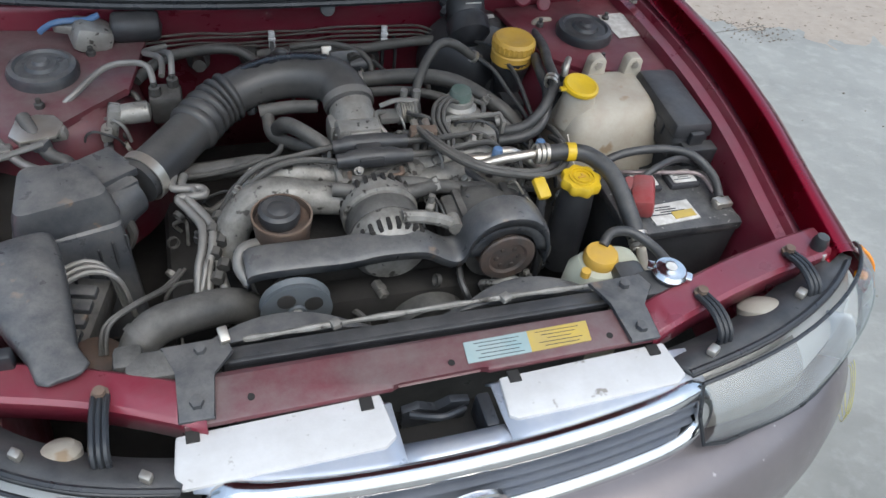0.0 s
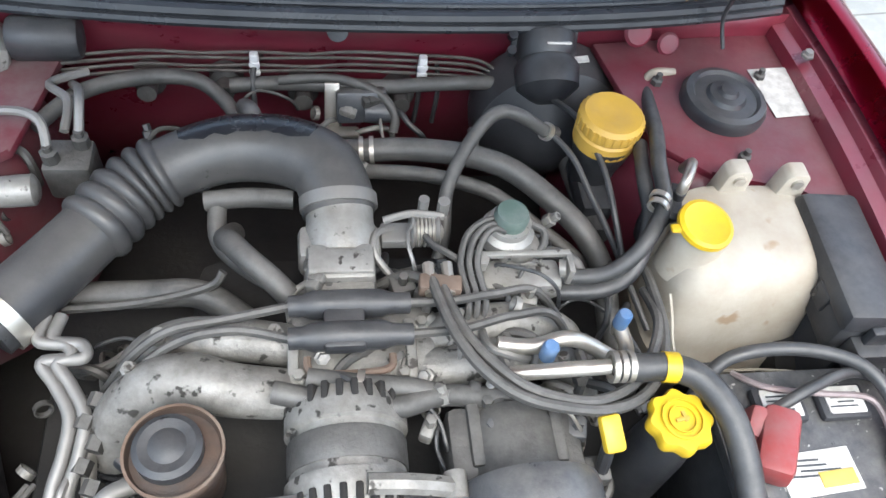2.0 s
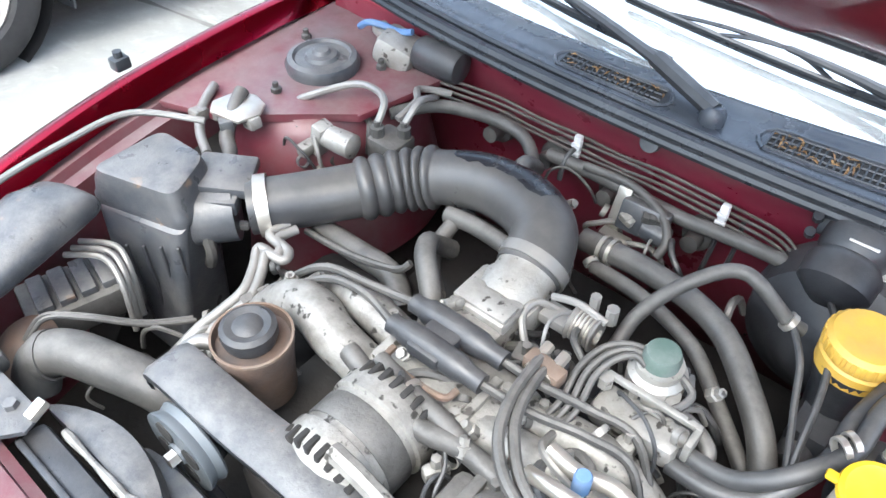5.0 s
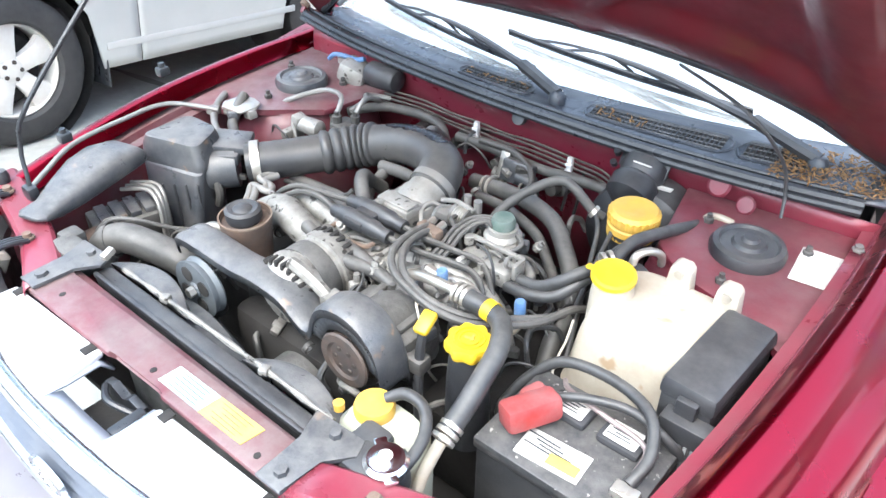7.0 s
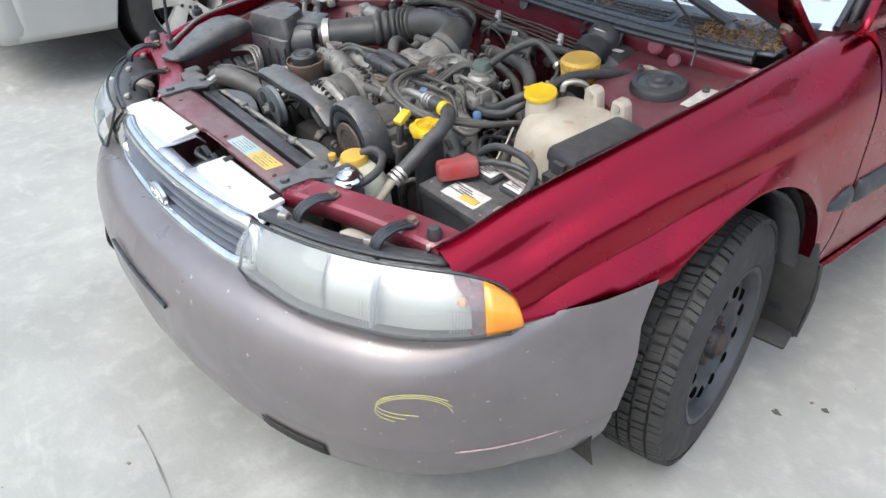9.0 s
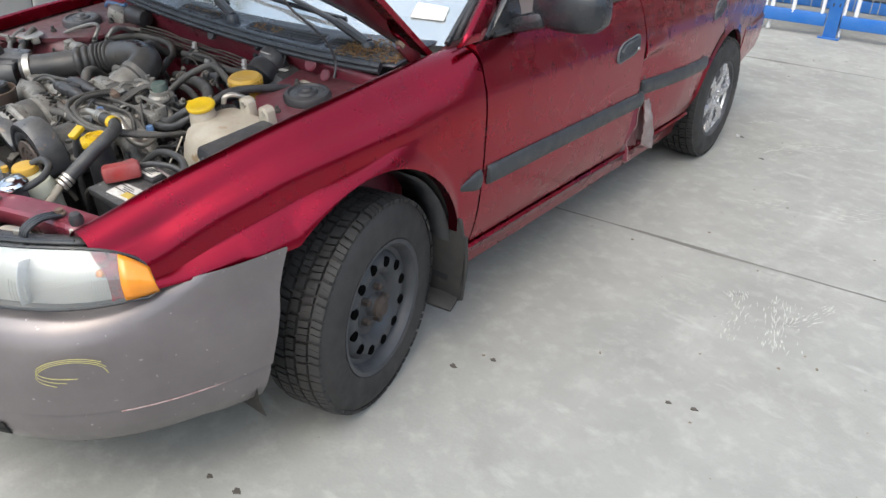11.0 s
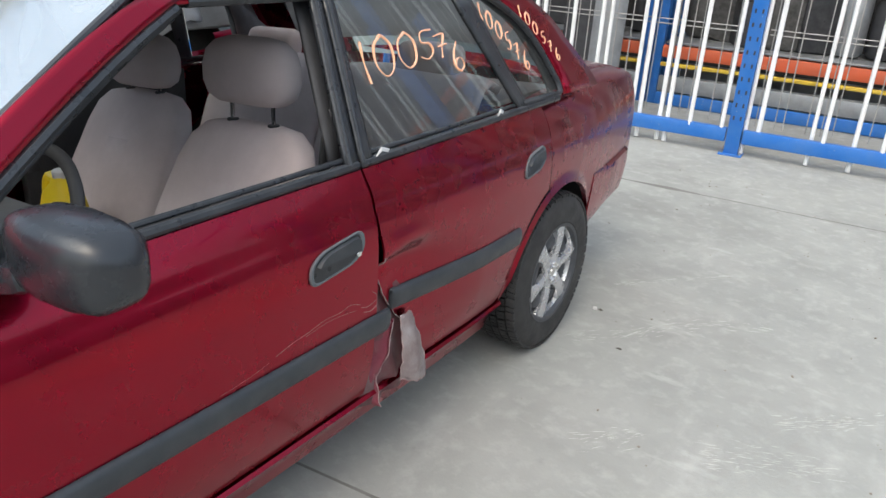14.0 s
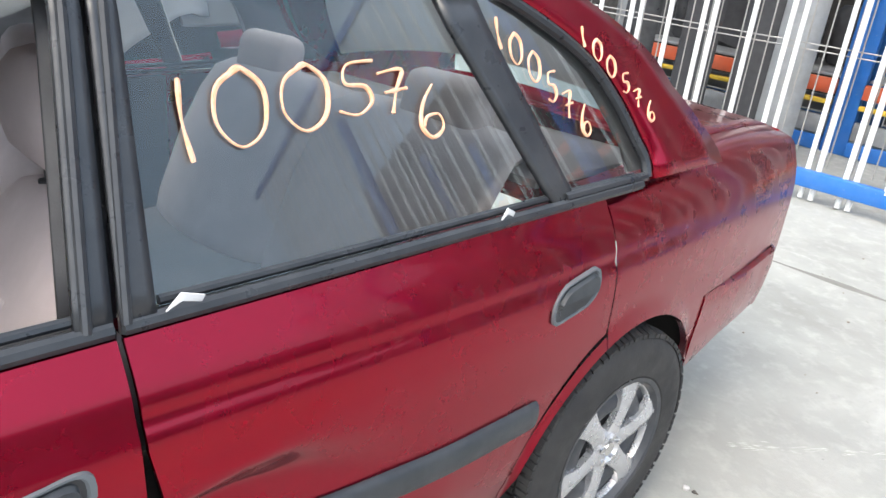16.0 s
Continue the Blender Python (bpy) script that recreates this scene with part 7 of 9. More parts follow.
for ring_y, n in ((-0.056, 26), (0.052, 26)):
    # black blocks set on the casing stand for open vent slots
    for k in range(n):
        a = 2 * math.pi * k / n
        if math.sin(a) > -0.3:
            part("vent_slot", moved(block((0.0, 0, 0.060), (0.0075, 0.020, 0.014), 0.002), pose(-0.035, -0.345 + ring_y, 0.652, 0, math.degrees(a) - 90, 0)), SHADE_BLACK, alt)
part("stator", lathe([(0.0625, -0.02), (0.0635, -0.018), (0.0635, 0.012), (0.0625, 0.014)], (-0.035, -0.345, 0.652), (0, 1, 0), 40), GRIME, alt, "dark stator band")
part("alternator_bracket", join(tube([(-0.02, -0.395, 0.718), (0.02, -0.396, 0.712), (0.060, -0.396, 0.694), (0.078, -0.395, 0.672)], 0.011, 8), lathe([(0.012, -0.014), (0.012, 0.014)], (0.070, -0.395, 0.690), (0, 1, 0), 12)), CAST, alt)
# compressor behind the round cover
comp = part("compressor", join(block((0.145, -0.345, 0.630), (0.15, 0.09, 0.085), 0.014), lathe([(0.055, -0.07), (0.06, -0.03), (0.06, 0.03), (0.05, 0.05)], (0.145, -0.355, 0.635), (0, 1, 0), 28), block((0.225, -0.375, 0.640), (0.05, 0.03, 0.03), 0.006)), GRIME, car, "grimy air conditioning compressor")
for k in range(4):
    part("fin", block((0.10 + 0.03 * k, -0.335, 0.676), (0.014, 0.075, 0.010), 0.003), GRIME, comp)
part("compressor_pulley", lathe([(0.0, -0.012), (0.030, -0.012), (0.034, -0.016), (0.047, -0.016), (0.049, -0.012), (0.044, -0.006), (0.044, 0.006), (0.049, 0.012), (0.042, 0.016)], (0.152, -0.438, 0.650), (0, 1, 0), 36), RUST_CAN, comp, "rusty pulley face")
for a in frange(0, 5.24, 6):
    part("rivet", lathe([(0.006, -0.004), (0.004, 0.002), (0, 0.003)], (0.152 + 0.020 * math.cos(a), -0.450, 0.650 + 0.020 * math.sin(a)), (0, -1, 0), 8), HUB_RUST, comp)
# belt cover: a curved plastic guard that widens into a round end
path = [(-0.268, 0.668), (-0.262, 0.690), (-0.20, 0.694), (-0.12, 0.692), (-0.07, 0.698), (-0.03, 0.698), (0.01, 0.692), (0.04, 0.672), (0.060, 0.662), (0.075, 0.668), (0.085, 0.700), (0.105, 0.728), (0.140, 0.742), (0.180, 0.736), (0.210, 0.710), (0.224, 0.672), (0.226, 0.625)]
line = [(p.x, p.y) for p in spline([(x, z, 0) for x, z in path], 4)]
rows = [[(x, y, z - d) for x, z in line] for y, d in ((-0.448, 0.020), (-0.450, 0.004), (-0.444, 0.0), (-0.405, 0.0), (-0.394, 0.006), (-0.388, 0.03))]
cover = part("belt_cover", loft(rows), PLASTIC_DUSTY, car, "dusty black belt cover", solid=0.005)
part("cover_web", loft([[(0.152 + (0.049 + 0.002) * math.cos(a), -0.446, 0.652 + 0.051 * math.sin(a)) for a in frange(0.15, 3.0, 16)], [(0.150 + 0.072 * math.cos(a), -0.447, 0.660 + 0.076 * math.sin(a)) for a in frange(-0.1, 3.1, 16)]]), PLASTIC_DUSTY, cover, "dusty face of the belt cover", solid=0.004)
pul = part("pump_pulley", lathe([(0.056, -0.012), (0.056, -0.009), (0.052, 0.0), (0.056, 0.009), (0.054, 0.012), (0.046, 0.010), (0.044, -0.004), (0.016, -0.008), (0.014, -0.016), (0, -0.017)], (-0.200, -0.460, 0.614), (0, 1, 0), 40), TRIM_RIM, car, "dusty grey pump pulley")
# black discs on the pulley's face stand for its open holes
part("pulley_hole", join(*[lathe([(0, -0.007), (0.0145, -0.007), (0.0145, 0.006)], (-0.201 + 0.031 * math.cos(a), -0.467, 0.614 + 0.031 * math.sin(a)), (0, 1, 0), 16) for a in (0.5, 2.07, 3.64, 5.21)]), SHADE_BLACK, pul, "dark round holes")
part("pulley_nut", lathe([(0.010, -0.016), (0.010, -0.028), (0, -0.029)], (-0.200, -0.460, 0.614), (0, 1, 0), 6), STEEL, pul)
part("crank_pulley", lathe([(0.07, -0.02), (0.07, 0.02), (0.05, 0.02)], (0.03, -0.455, 0.50), (0, 1, 0), 36), GRIME, car)
part("belt", tube([(-0.235, -0.462, 0.575), (-0.13, -0.462, 0.52), (-0.03, -0.462, 0.46), (0.09, -0.462, 0.46), (0.20, -0.458, 0.58)], 0.008, 6, 4), SEAL, car)
# power steering reservoir
ps = part("steering_reservoir", lathe([(0.040, -0.085), (0.042, -0.050), (0.045, -0.010), (0.047, 0.0), (0.048, 0.012), (0.046, 0.013), (0.043, 0.004), (0.024, 0.004)], (-0.203, -0.345, 0.690), seg=36), RUST_CAN, car, "rusty power steering reservoir")
part("cap", lathe([(0.030, 0.002), (0.033, 0.010), (0.033, 0.024), (0.027, 0.028), (0.018, 0.026), (0.012, 0.030), (0, 0.031)], (-0.207, -0.345, 0.692), seg=28), PLASTIC, ps, "black screw cap")
part("rust_rim", ring((-0.203, -0.345, 0.703), (0, 0, 1), 0.0455, 0.004, 0.003, 36), RUST, ps, "rusty rim")
part("reservoir_hose", tube([(-0.245, -0.36, 0.660), (-0.270, -0.375, 0.665), (-0.278, -0.40, 0.655), (-0.265, -0.425, 0.640)], 0.010, 10), PIPE, ps)
# coil pack and plug leads
coil = part("ignition_coil", join(block((-0.034, -0.212, 0.706), (0.046, 0.070, 0.020), 0.005), *[tube([(-0.094, y, 0.703), (-0.034, y, 0.706), (0.040, y, 0.703)], lambda t: 0.0165 if 0.2 < t < 0.8 else 0.0125, 14, 6) for y in (-0.188, -0.228)]), PLASTIC, car, "blue-grey ignition coil pack")
part("coil_bracket", tube([(-0.075, -0.245, 0.690), (-0.070, -0.262, 0.690), (-0.03, -0.266, 0.690), (0.012, -0.262, 0.690), (0.018, -0.245, 0.690)], 0.0045, 8), RUST, coil, "rusty bracket")


def hose(pts, r, mat=HOSE, label="", name="hose", owner=None, seg=12):
    return part(name, tube(pts, r, seg, 6), mat, owner or car, label)


for pts in ([(-0.094, -0.188, 0.703), (-0.161, -0.199, 0.699), (-0.220, -0.208, 0.694), (-0.264, -0.224, 0.664), (-0.305, -0.237, 0.60)], [(-0.094, -0.228, 0.703), (-0.148, -0.215, 0.702), (-0.202, -0.217, 0.692), (-0.252, -0.231, 0.660), (-0.298, -0.246, 0.60)],
            [(0.040, -0.188, 0.703), (0.085, -0.186, 0.700), (0.14, -0.175, 0.694), (0.20, -0.165, 0.680), (0.25, -0.20, 0.62)], [(0.040, -0.228, 0.703), (0.10, -0.222, 0.700), (0.16, -0.205, 0.695), (0.215, -0.200, 0.680), (0.262, -0.24, 0.60)]):
    hose(pts, 0.0055, HOSE, "dusty ignition lead", "ignition_lead", seg=8)
# hoses and pipes
big = hose([(-0.030, 0.100, 0.636), (0.010, 0.096, 0.642), (0.066, 0.091, 0.650), (0.143, 0.072, 0.660), (0.203, 0.046, 0.660), (0.253, 0.003, 0.650), (0.298, -0.041, 0.630), (0.325, -0.086, 0.600), (0.329, -0.141, 0.570), (0.341, -0.180, 0.53)], 0.0165, HOSE, "thick dusty heater hose", "heater_hose", seg=14)
part("clamp", join(ring((0.004, 0.097, 0.641), (1, -0.05, 0.1), 0.0168, 0.006), ring((0.018, 0.096, 0.643), (1, -0.05, 0.1), 0.0168, 0.006)), STEEL, big, "bright band clamp")
hose([(0.007, 0.069, 0.630), (0.080, 0.055, 0.640), (0.141, 0.038, 0.640), (0.188, 0.020, 0.632), (0.240, -0.020, 0.615), (0.286, -0.057, 0.600), (0.32, -0.075, 0.57)], 0.0105)
lp = hose([(0.095, -0.075, 0.62), (0.104, -0.044, 0.640), (0.109, -0.001, 0.670), (0.133, 0.041, 0.700), (0.165, 0.078, 0.720), (0.189, 0.091, 0.725), (0.214, 0.089, 0.720), (0.256, 0.089, 0.690), (0.275, 0.095, 0.68)], 0.0095, HOSE, "looped vacuum hose")
part("clamp", ring((0.258, 0.089, 0.689), (0.8, 0.1, -0.5), 0.010, 0.008), STEEL, lp)
hose([(0.235, -0.132, 0.660), (0.287, -0.138, 0.670), (0.319, -0.132, 0.690), (0.348, -0.109, 0.710), (0.377, -0.063, 0.720), (0.382, -0.006, 0.730), (0.401, 0.064, 0.720), (0.425, 0.173, 0.690)], 0.0105, HOSE_DARK, "black fuel hose")
hose([(0.235, -0.149, 0.650), (0.286, -0.154, 0.660), (0.324, -0.141, 0.670), (0.347, -0.112, 0.690), (0.364, -0.066, 0.700), (0.366, -0.018, 0.710), (0.380, 0.05, 0.705)], 0.0105, HOSE_DARK, "black fuel hose")
hose([(0.070, -0.150, 0.70), (0.070, -0.173, 0.710), (0.081, -0.234, 0.725), (0.103, -0.287, 0.735), (0.139, -0.321, 0.735), (0.186, -0.335, 0.730), (0.238, -0.336, 0.720), (0.284, -0.318, 0.710), (0.318, -0.281, 0.700), (0.346, -0.220, 0.680), (0.357, -0.144, 0.660), (0.363, -0.105, 0.64)], 0.0065, HOSE, "looped throttle cable", seg=9)
hose([(0.082, -0.160, 0.70), (0.082, -0.185, 0.710), (0.095, -0.240, 0.724), (0.117, -0.279, 0.730), (0.154, -0.313, 0.730), (0.213, -0.328, 0.725), (0.266, -0.310, 0.710), (0.306, -0.273, 0.700), (0.341, -0.212, 0.680), (0.350, -0.15, 0.65)], 0.0065, HOSE, "looped throttle cable", seg=9)
for k, o in enumerate((0.0, 0.010, 0.020)):
    hose([(0.108 + o, -0.20, 0.680), (0.112 + o, -0.178, 0.690), (0.106 + o, -0.137, 0.700), (0.116 + o * 0.9, -0.103 - o * 0.4, 0.710), (0.139 + o * 0.5, -0.084 - o * 0.6, 0.715), (0.165, -0.078 - o, 0.712)], 0.0042, HOSE, "thin vacuum hose", "vacuum_hose", seg=8)
hose([(-0.11, -0.283, 0.690), (-0.095, -0.287, 0.690), (-0.043, -0.299, 0.686), (0.017, -0.306, 0.686), (0.067, -0.293, 0.682), (0.119, -0.294, 0.672), (0.173, -0.292, 0.660), (0.21, -0.31, 0.64)], 0.0125, HOSE, "dusty coolant hose")
hs = hose([(-0.075, -0.270, 0.690), (-0.018, -0.280, 0.690), (0.030, -0.284, 0.686), (0.073, -0.294, 0.681)], 0.0125, HOSE, "dusty coolant hose")
part("clamp", ring((-0.020, -0.279, 0.690), (1, -0.2, 0), 0.0125, 0.008), STEEL, hs, "bright clip")
hose([(-0.165, -0.03, 0.625), (-0.172, -0.060, 0.655), (-0.162, -0.085, 0.682), (-0.143, -0.112, 0.690), (-0.114, -0.138, 0.682), (-0.094, -0.155, 0.670)], 0.0145, HOSE, "dusty breather hose")
hose([(-0.200, 0.003, 0.650), (-0.146, 0.004, 0.655), (-0.089, 0.000, 0.655)], 0.013, HOSE, "dusty breather pipe")
hose([(-0.185, -0.002, 0.645), (-0.182, -0.045, 0.630), (-0.150, -0.09, 0.64), (-0.108, -0.130, 0.655)], 0.012, HOSE)
hose([(-0.36, -0.103, 0.600), (-0.266, -0.110, 0.612), (-0.200, -0.118, 0.620), (-0.15, -0.15, 0.61)], 0.018, HOSE, "dusty breather hose")
hose([(-0.36, -0.128, 0.612), (-0.27, -0.128, 0.622), (-0.19, -0.120, 0.640), (-0.172, -0.108, 0.655)], 0.0055, HOSE, seg=8)
for o in (0.0, 0.016):
    hose([(-0.349 - o, -0.153, 0.640), (-0.352 - o, -0.185, 0.642), (-0.322 - o, -0.192, 0.642), (-0.318 - o, -0.207, 0.640), (-0.345 - o, -0.212, 0.640), (-0.330 - o, -0.235, 0.632), (-0.312 - o, -0.270, 0.625), (-0.315 - o, -0.31, 0.615), (-0.325 - o, -0.345, 0.60), (-0.33 - o, -0.40, 0.575)], 0.0075, PIPE, "bent metal pipe", "metal_pipe", seg=10)
hose([(-0.33, -0.24, 0.60), (-0.31, -0.30, 0.60), (-0.305, -0.36, 0.585), (-0.29, -0.41, 0.57), (-0.255, -0.425, 0.575)], 0.008, CAST_LIGHT, "bright bent pipe", "metal_pipe")
for k in range(6):
    part("pipe_joint", lathe([(0.011, -0.008), (0.011, 0.008)], (-0.300 - 0.012 * (k % 2), -0.255 - 0.022 * k, 0.628 - 0.006 * k), (0.3, 1, 0.1), 6), GRIME, car)
# air conditioning lines
hose([(0.140, -0.286, 0.712), (0.185, -0.292, 0.728), (0.243, -0.294, 0.735)], 0.0085, STEEL, "bright aluminium pipe", "metal_pipe")
ac = hose([(0.252, -0.294, 0.735), (0.274, -0.297, 0.735), (0.309, -0.298, 0.735), (0.340, -0.313, 0.735), (0.362, -0.350, 0.730), (0.370, -0.390, 0.718), (0.374, -0.435, 0.698), (0.375, -0.475, 0.680)], 0.0155, HOSE_DARK, "thick black air conditioning hose", "air_conditioning_hose", seg=16)
part("ferrule", join(*[ring((0.246 + 0.009 * k, -0.2945, 0.735), (1, -0.05, 0), 0.013, 0.006, 0.0045) for k in range(3)]), STEEL, ac, "crimped ferrule")
part("ferrule", join(*[ring((0.3755, -0.468 - 0.009 * k, 0.683 - 0.004 * k), (0, -0.9, -0.42), 0.013, 0.006, 0.0045) for k in range(3)]), STEEL, ac, "crimped ferrule")
part("yellow_band", ring((0.309, -0.298, 0.735), (1, -0.12, 0), 0.0158, 0.016, 0.001), YELLOW, ac, "yellow band")
hose([(0.3755, -0.49, 0.674), (0.376, -0.515, 0.655), (0.383, -0.545, 0.640), (0.395, -0.570, 0.60), (0.395, -0.58, 0.54)], 0.009, TANK, "pale metal pipe", "metal_pipe")
hose([(0.137, -0.238, 0.690), (0.175, -0.244, 0.692), (0.213, -0.240, 0.700), (0.242, -0.243, 0.690), (0.284, -0.252, 0.664), (0.305, -0.235, 0.650), (0.303, -0.20, 0.655)], 0.0095, STEEL, "bright aluminium pipe", "metal_pipe")
for x, y, z in ((0.187, -0.262, 0.712), (0.300, -0.204, 0.672)):
    part("valve_cap", lathe([(0.0095, -0.010), (0.0095, 0.013), (0.0075, 0.016), (0, 0.016)], (x, y, z), seg=14), BLUE_CAP, car, "blue valve cap")
    part("valve_stem", lathe([(0.006, -0.03), (0.006, -0.01)], (x, y, z), seg=8), STEEL, car)
# idle valve with green cap
iv = part("idle_valve", join(lathe([(0.034, -0.03), (0.034, -0.012), (0.027, -0.006), (0.027, 0.004)], (0.174, -0.080, 0.705), seg=28), block((0.185, -0.135, 0.660), (0.105, 0.045, 0.035), 0.010), lathe([(0.022, -0.02), (0.022, 0.02)], (0.19, -0.10, 0.670), seg=20)), CAST_LIGHT, car, "cast valve body with green cap")
part("cap", lathe([(0.021, 0), (0.022, 0.012), (0.019, 0.020), (0.010, 0.021), (0, 0.0205)], (0.174, -0.080, 0.708), seg=24), GREEN_CAP, iv, "green plastic cap")
part("valve_bracket", join(block((0.190, -0.118, 0.692), (0.115, 0.008, 0.008), 0.002), block((0.182, -0.105, 0.690), (0.034, 0.03, 0.006), 0.002), block((0.245, -0.132, 0.680), (0.008, 0.03, 0.03), 0.002), lathe([(0.009, -0.01), (0.009, 0.006)], (0.135, -0.126, 0.690), seg=6)), CAST_LIGHT, iv)
hose([(0.195, -0.075, 0.700), (0.218, -0.085, 0.695), (0.216, -0.105, 0.690), (0.200, -0.115, 0.68)], 0.005, HOSE, seg=8)
hose([(0.20, -0.105, 0.675), (0.235, -0.105, 0.672), (0.262, -0.118, 0.665), (0.262, -0.140, 0.655), (0.235, -0.150, 0.65)], 0.009, HOSE)
part("plug_bracket", block((0.078, -0.165, 0.700), (0.05, 0.022, 0.022), 0.004, (0, 0, -6)), RUST, car, "rusty cable bracket")
for k in range(2):
    part("cable_stop", lathe([(0.007, -0.02), (0.007, 0.02)], (0.066 + 0.022 * k, -0.158, 0.704), (0, 1, 0.1), 8), STEEL, car)
rnd = random.Random(21)
for k in range(16):
    x, y = rnd.uniform(-0.09, 0.22), rnd.uniform(-0.33, -0.06)
    z = 0.655 + rnd.uniform(-0.01, 0.02)
    a = rnd.uniform(0, 6.3)
    hose([(x, y, z), (x + 0.03 * math.cos(a), y + 0.03 * math.sin(a), z + 0.014), (x + 0.06 * math.cos(a + 0.5), y + 0.05 * math.sin(a + 0.5), z + 0.008), (x + 0.08 * math.cos(a + 1.0), y + 0.07 * math.sin(a + 1.0), z - 0.02)], rnd.choice((0.004, 0.005, 0.007)), rnd.choice((HOSE, HOSE_DARK, HOSE, PIPE)), "small dusty hose", seg=8)
for k in range(14):
    x, y = rnd.uniform(-0.10, 0.23), rnd.uniform(-0.34, -0.05)
    part("fitting", join(block((x, y, 0.662), (rnd.uniform(0.015, 0.035), rnd.uniform(0.012, 0.03), 0.022), 0.004, (0, 0, rnd.uniform(0, 90))), lathe([(0.006, 0), (0.006, 0.02), (0, 0.021)], (x, y, 0.668), seg=6)), rnd.choice((GRIME, CAST, PLASTIC_DUSTY)), car, "small grimy fitting")

# oil filler, dipstick
def knob(at, r, n, h):
    prof = []
    for z, k in ((0, 0.96), (0.004, 1.0), (h - 0.004, 1.0), (h, 0.94)):
        prof.append([(at[0] + r * k * (1 + 0.075 * math.cos(n * a)) * math.cos(a), at[1] + r * k * (1 + 0.075 * math.cos(n * a)) * math.sin(a), at[2] + z) for a in frange(0, 2 * math.pi * 63 / 64, 64)])
    return loft(prof, True, True)


filler = part("oil_filler", lathe([(0.036, -0.19), (0.033, -0.06), (0.030, -0.02), (0.027, 0.0)], (0.313, -0.352, 0.705), seg=28), PLASTIC, car, "black oil filler neck")
cap = part("cap", join(knob((0.313, -0.352, 0.703), 0.0345, 8, 0.018), ring((0.313, -0.352, 0.723), (0, 0, 1), 0.021, 0.004, 0.002, 32), ring((0.313, -0.352, 0.723), (0, 0, 1), 0.014, 0.003, 0.0015, 28)), YELLOW, filler, "yellow lobed oil filler cap")
part("cap_sign", join(block((0.313, -0.352, 0.7225), (0.016, 0.004, 0.002), 0.0005, (0, 0, 12)), block((0.316, -0.349, 0.7225), (0.004, 0.012, 0.002), 0.0005, (0, 0, 12))), AMBER_CAP, cap)
dip = part("dipstick", tube([(0.236, -0.365, 0.700), (0.238, -0.375, 0.66), (0.245, -0.39, 0.58), (0.25, -0.39, 0.45)], 0.008, 8), PLASTIC, car, "oil dipstick with yellow handle")
part("handle", block((0.236, -0.359, 0.712), (0.024, 0.040, 0.014), 0.005, (24, 0, 8)), YELLOW, dip, "yellow plastic handle")
hose([(0.190, -0.325, 0.700), (0.196, -0.335, 0.712), (0.212, -0.345, 0.690)], 0.0022, STEEL, "thin wire clip", "wire", seg=6)

# overflow bottle, radiator cap
ov = part("overflow_bottle", loft([[(0.300 + w * math.copysign(abs(math.cos(a)) ** 0.6, math.cos(a)), -0.520 + d * math.copysign(abs(math.sin(a)) ** 0.6, math.sin(a)), z) for a in frange(0, 2 * math.pi * 31 / 32, 32)] for z, w, d in ((0.46, 0.066, 0.040), (0.60, 0.068, 0.044), (0.665, 0.064, 0.043), (0.684, 0.050, 0.034), (0.690, 0.026, 0.022))], True, True), TANK_CLOUDY, car, "cloudy coolant overflow bottle")
part("cap", lathe([(0.028, -0.006), (0.029, 0.004), (0.026, 0.012), (0.010, 0.014), (0, 0.0135)], (0.282, -0.517, 0.694), seg=24), AMBER_CAP, ov, "amber cap")
part("overflow_hose", tube([(0.290, -0.502, 0.706), (0.310, -0.486, 0.716), (0.345, -0.488, 0.714), (0.372, -0.520, 0.708), (0.382, -0.565, 0.705), (0.378, -0.588, 0.705)], 0.0085, 10), HOSE_DARK, ov, "black overflow hose")
part("drain_tap", lathe([(0.008, 0), (0.008, 0.012), (0, 0.013)], (0.243, -0.545, 0.690), seg=10), AMBER_CAP, ov)
neck = part("filler_neck", join(block((0.350, -0.588, 0.685), (0.085, 0.055, 0.045), 0.012), lathe([(0.024, -0.02), (0.026, 0.02)], (0.366, -0.583, 0.692), seg=24), block((0.315, -0.560, 0.690), (0.05, 0.05, 0.03), 0.010)), PLASTIC, car, "black coolant filler neck")
part("radiator_cap", join(lathe([(0.027, 0), (0.029, 0.004), (0.024, 0.010), (0.012, 0.011), (0.008, 0.014), (0, 0.014)], (0.366, -0.583, 0.714), seg=28), block((0.366, -0.583, 0.718), (0.072, 0.018, 0.006), 0.003, (0, 0, -35))), CHROME, neck, "metal pressure cap")
part("cap_label", lathe([(0.009, 0.0142), (0.009, 0.0150), (0, 0.0150)], (0.366, -0.583, 0.714), seg=20), PAPER, neck, "worn cap label")

# battery
bat = part("battery", block((0.505, -0.355, 0.535), (0.225, 0.165, 0.215), 0.006), PLASTIC, car, "black battery with white labels")
part("battery_lid", block((0.505, -0.355, 0.640), (0.232, 0.172, 0.022), 0.006), PLASTIC_GRITTY, bat, "dusty battery lid")
part("terminal_boot", join(block((0.436, -0.372, 0.678), (0.042, 0.085, 0.040), 0.010, (0, -12, -28)), block((0.428, -0.345, 0.668), (0.036, 0.04, 0.044), 0.010, (14, 0, -28))), RED_PLASTIC, bat, "red rubber terminal boot")
part("battery_label", block((0.492, -0.398, 0.6525), (0.095, 0.050, 0.003), 0.001, (0, 0, 4)), PAPER, bat, "scuffed white label")
part("label_stripe", block((0.512, -0.406, 0.6545), (0.045, 0.018, 0.002), 0.0005, (0, 0, 4)), LABEL_YELLOW, bat)
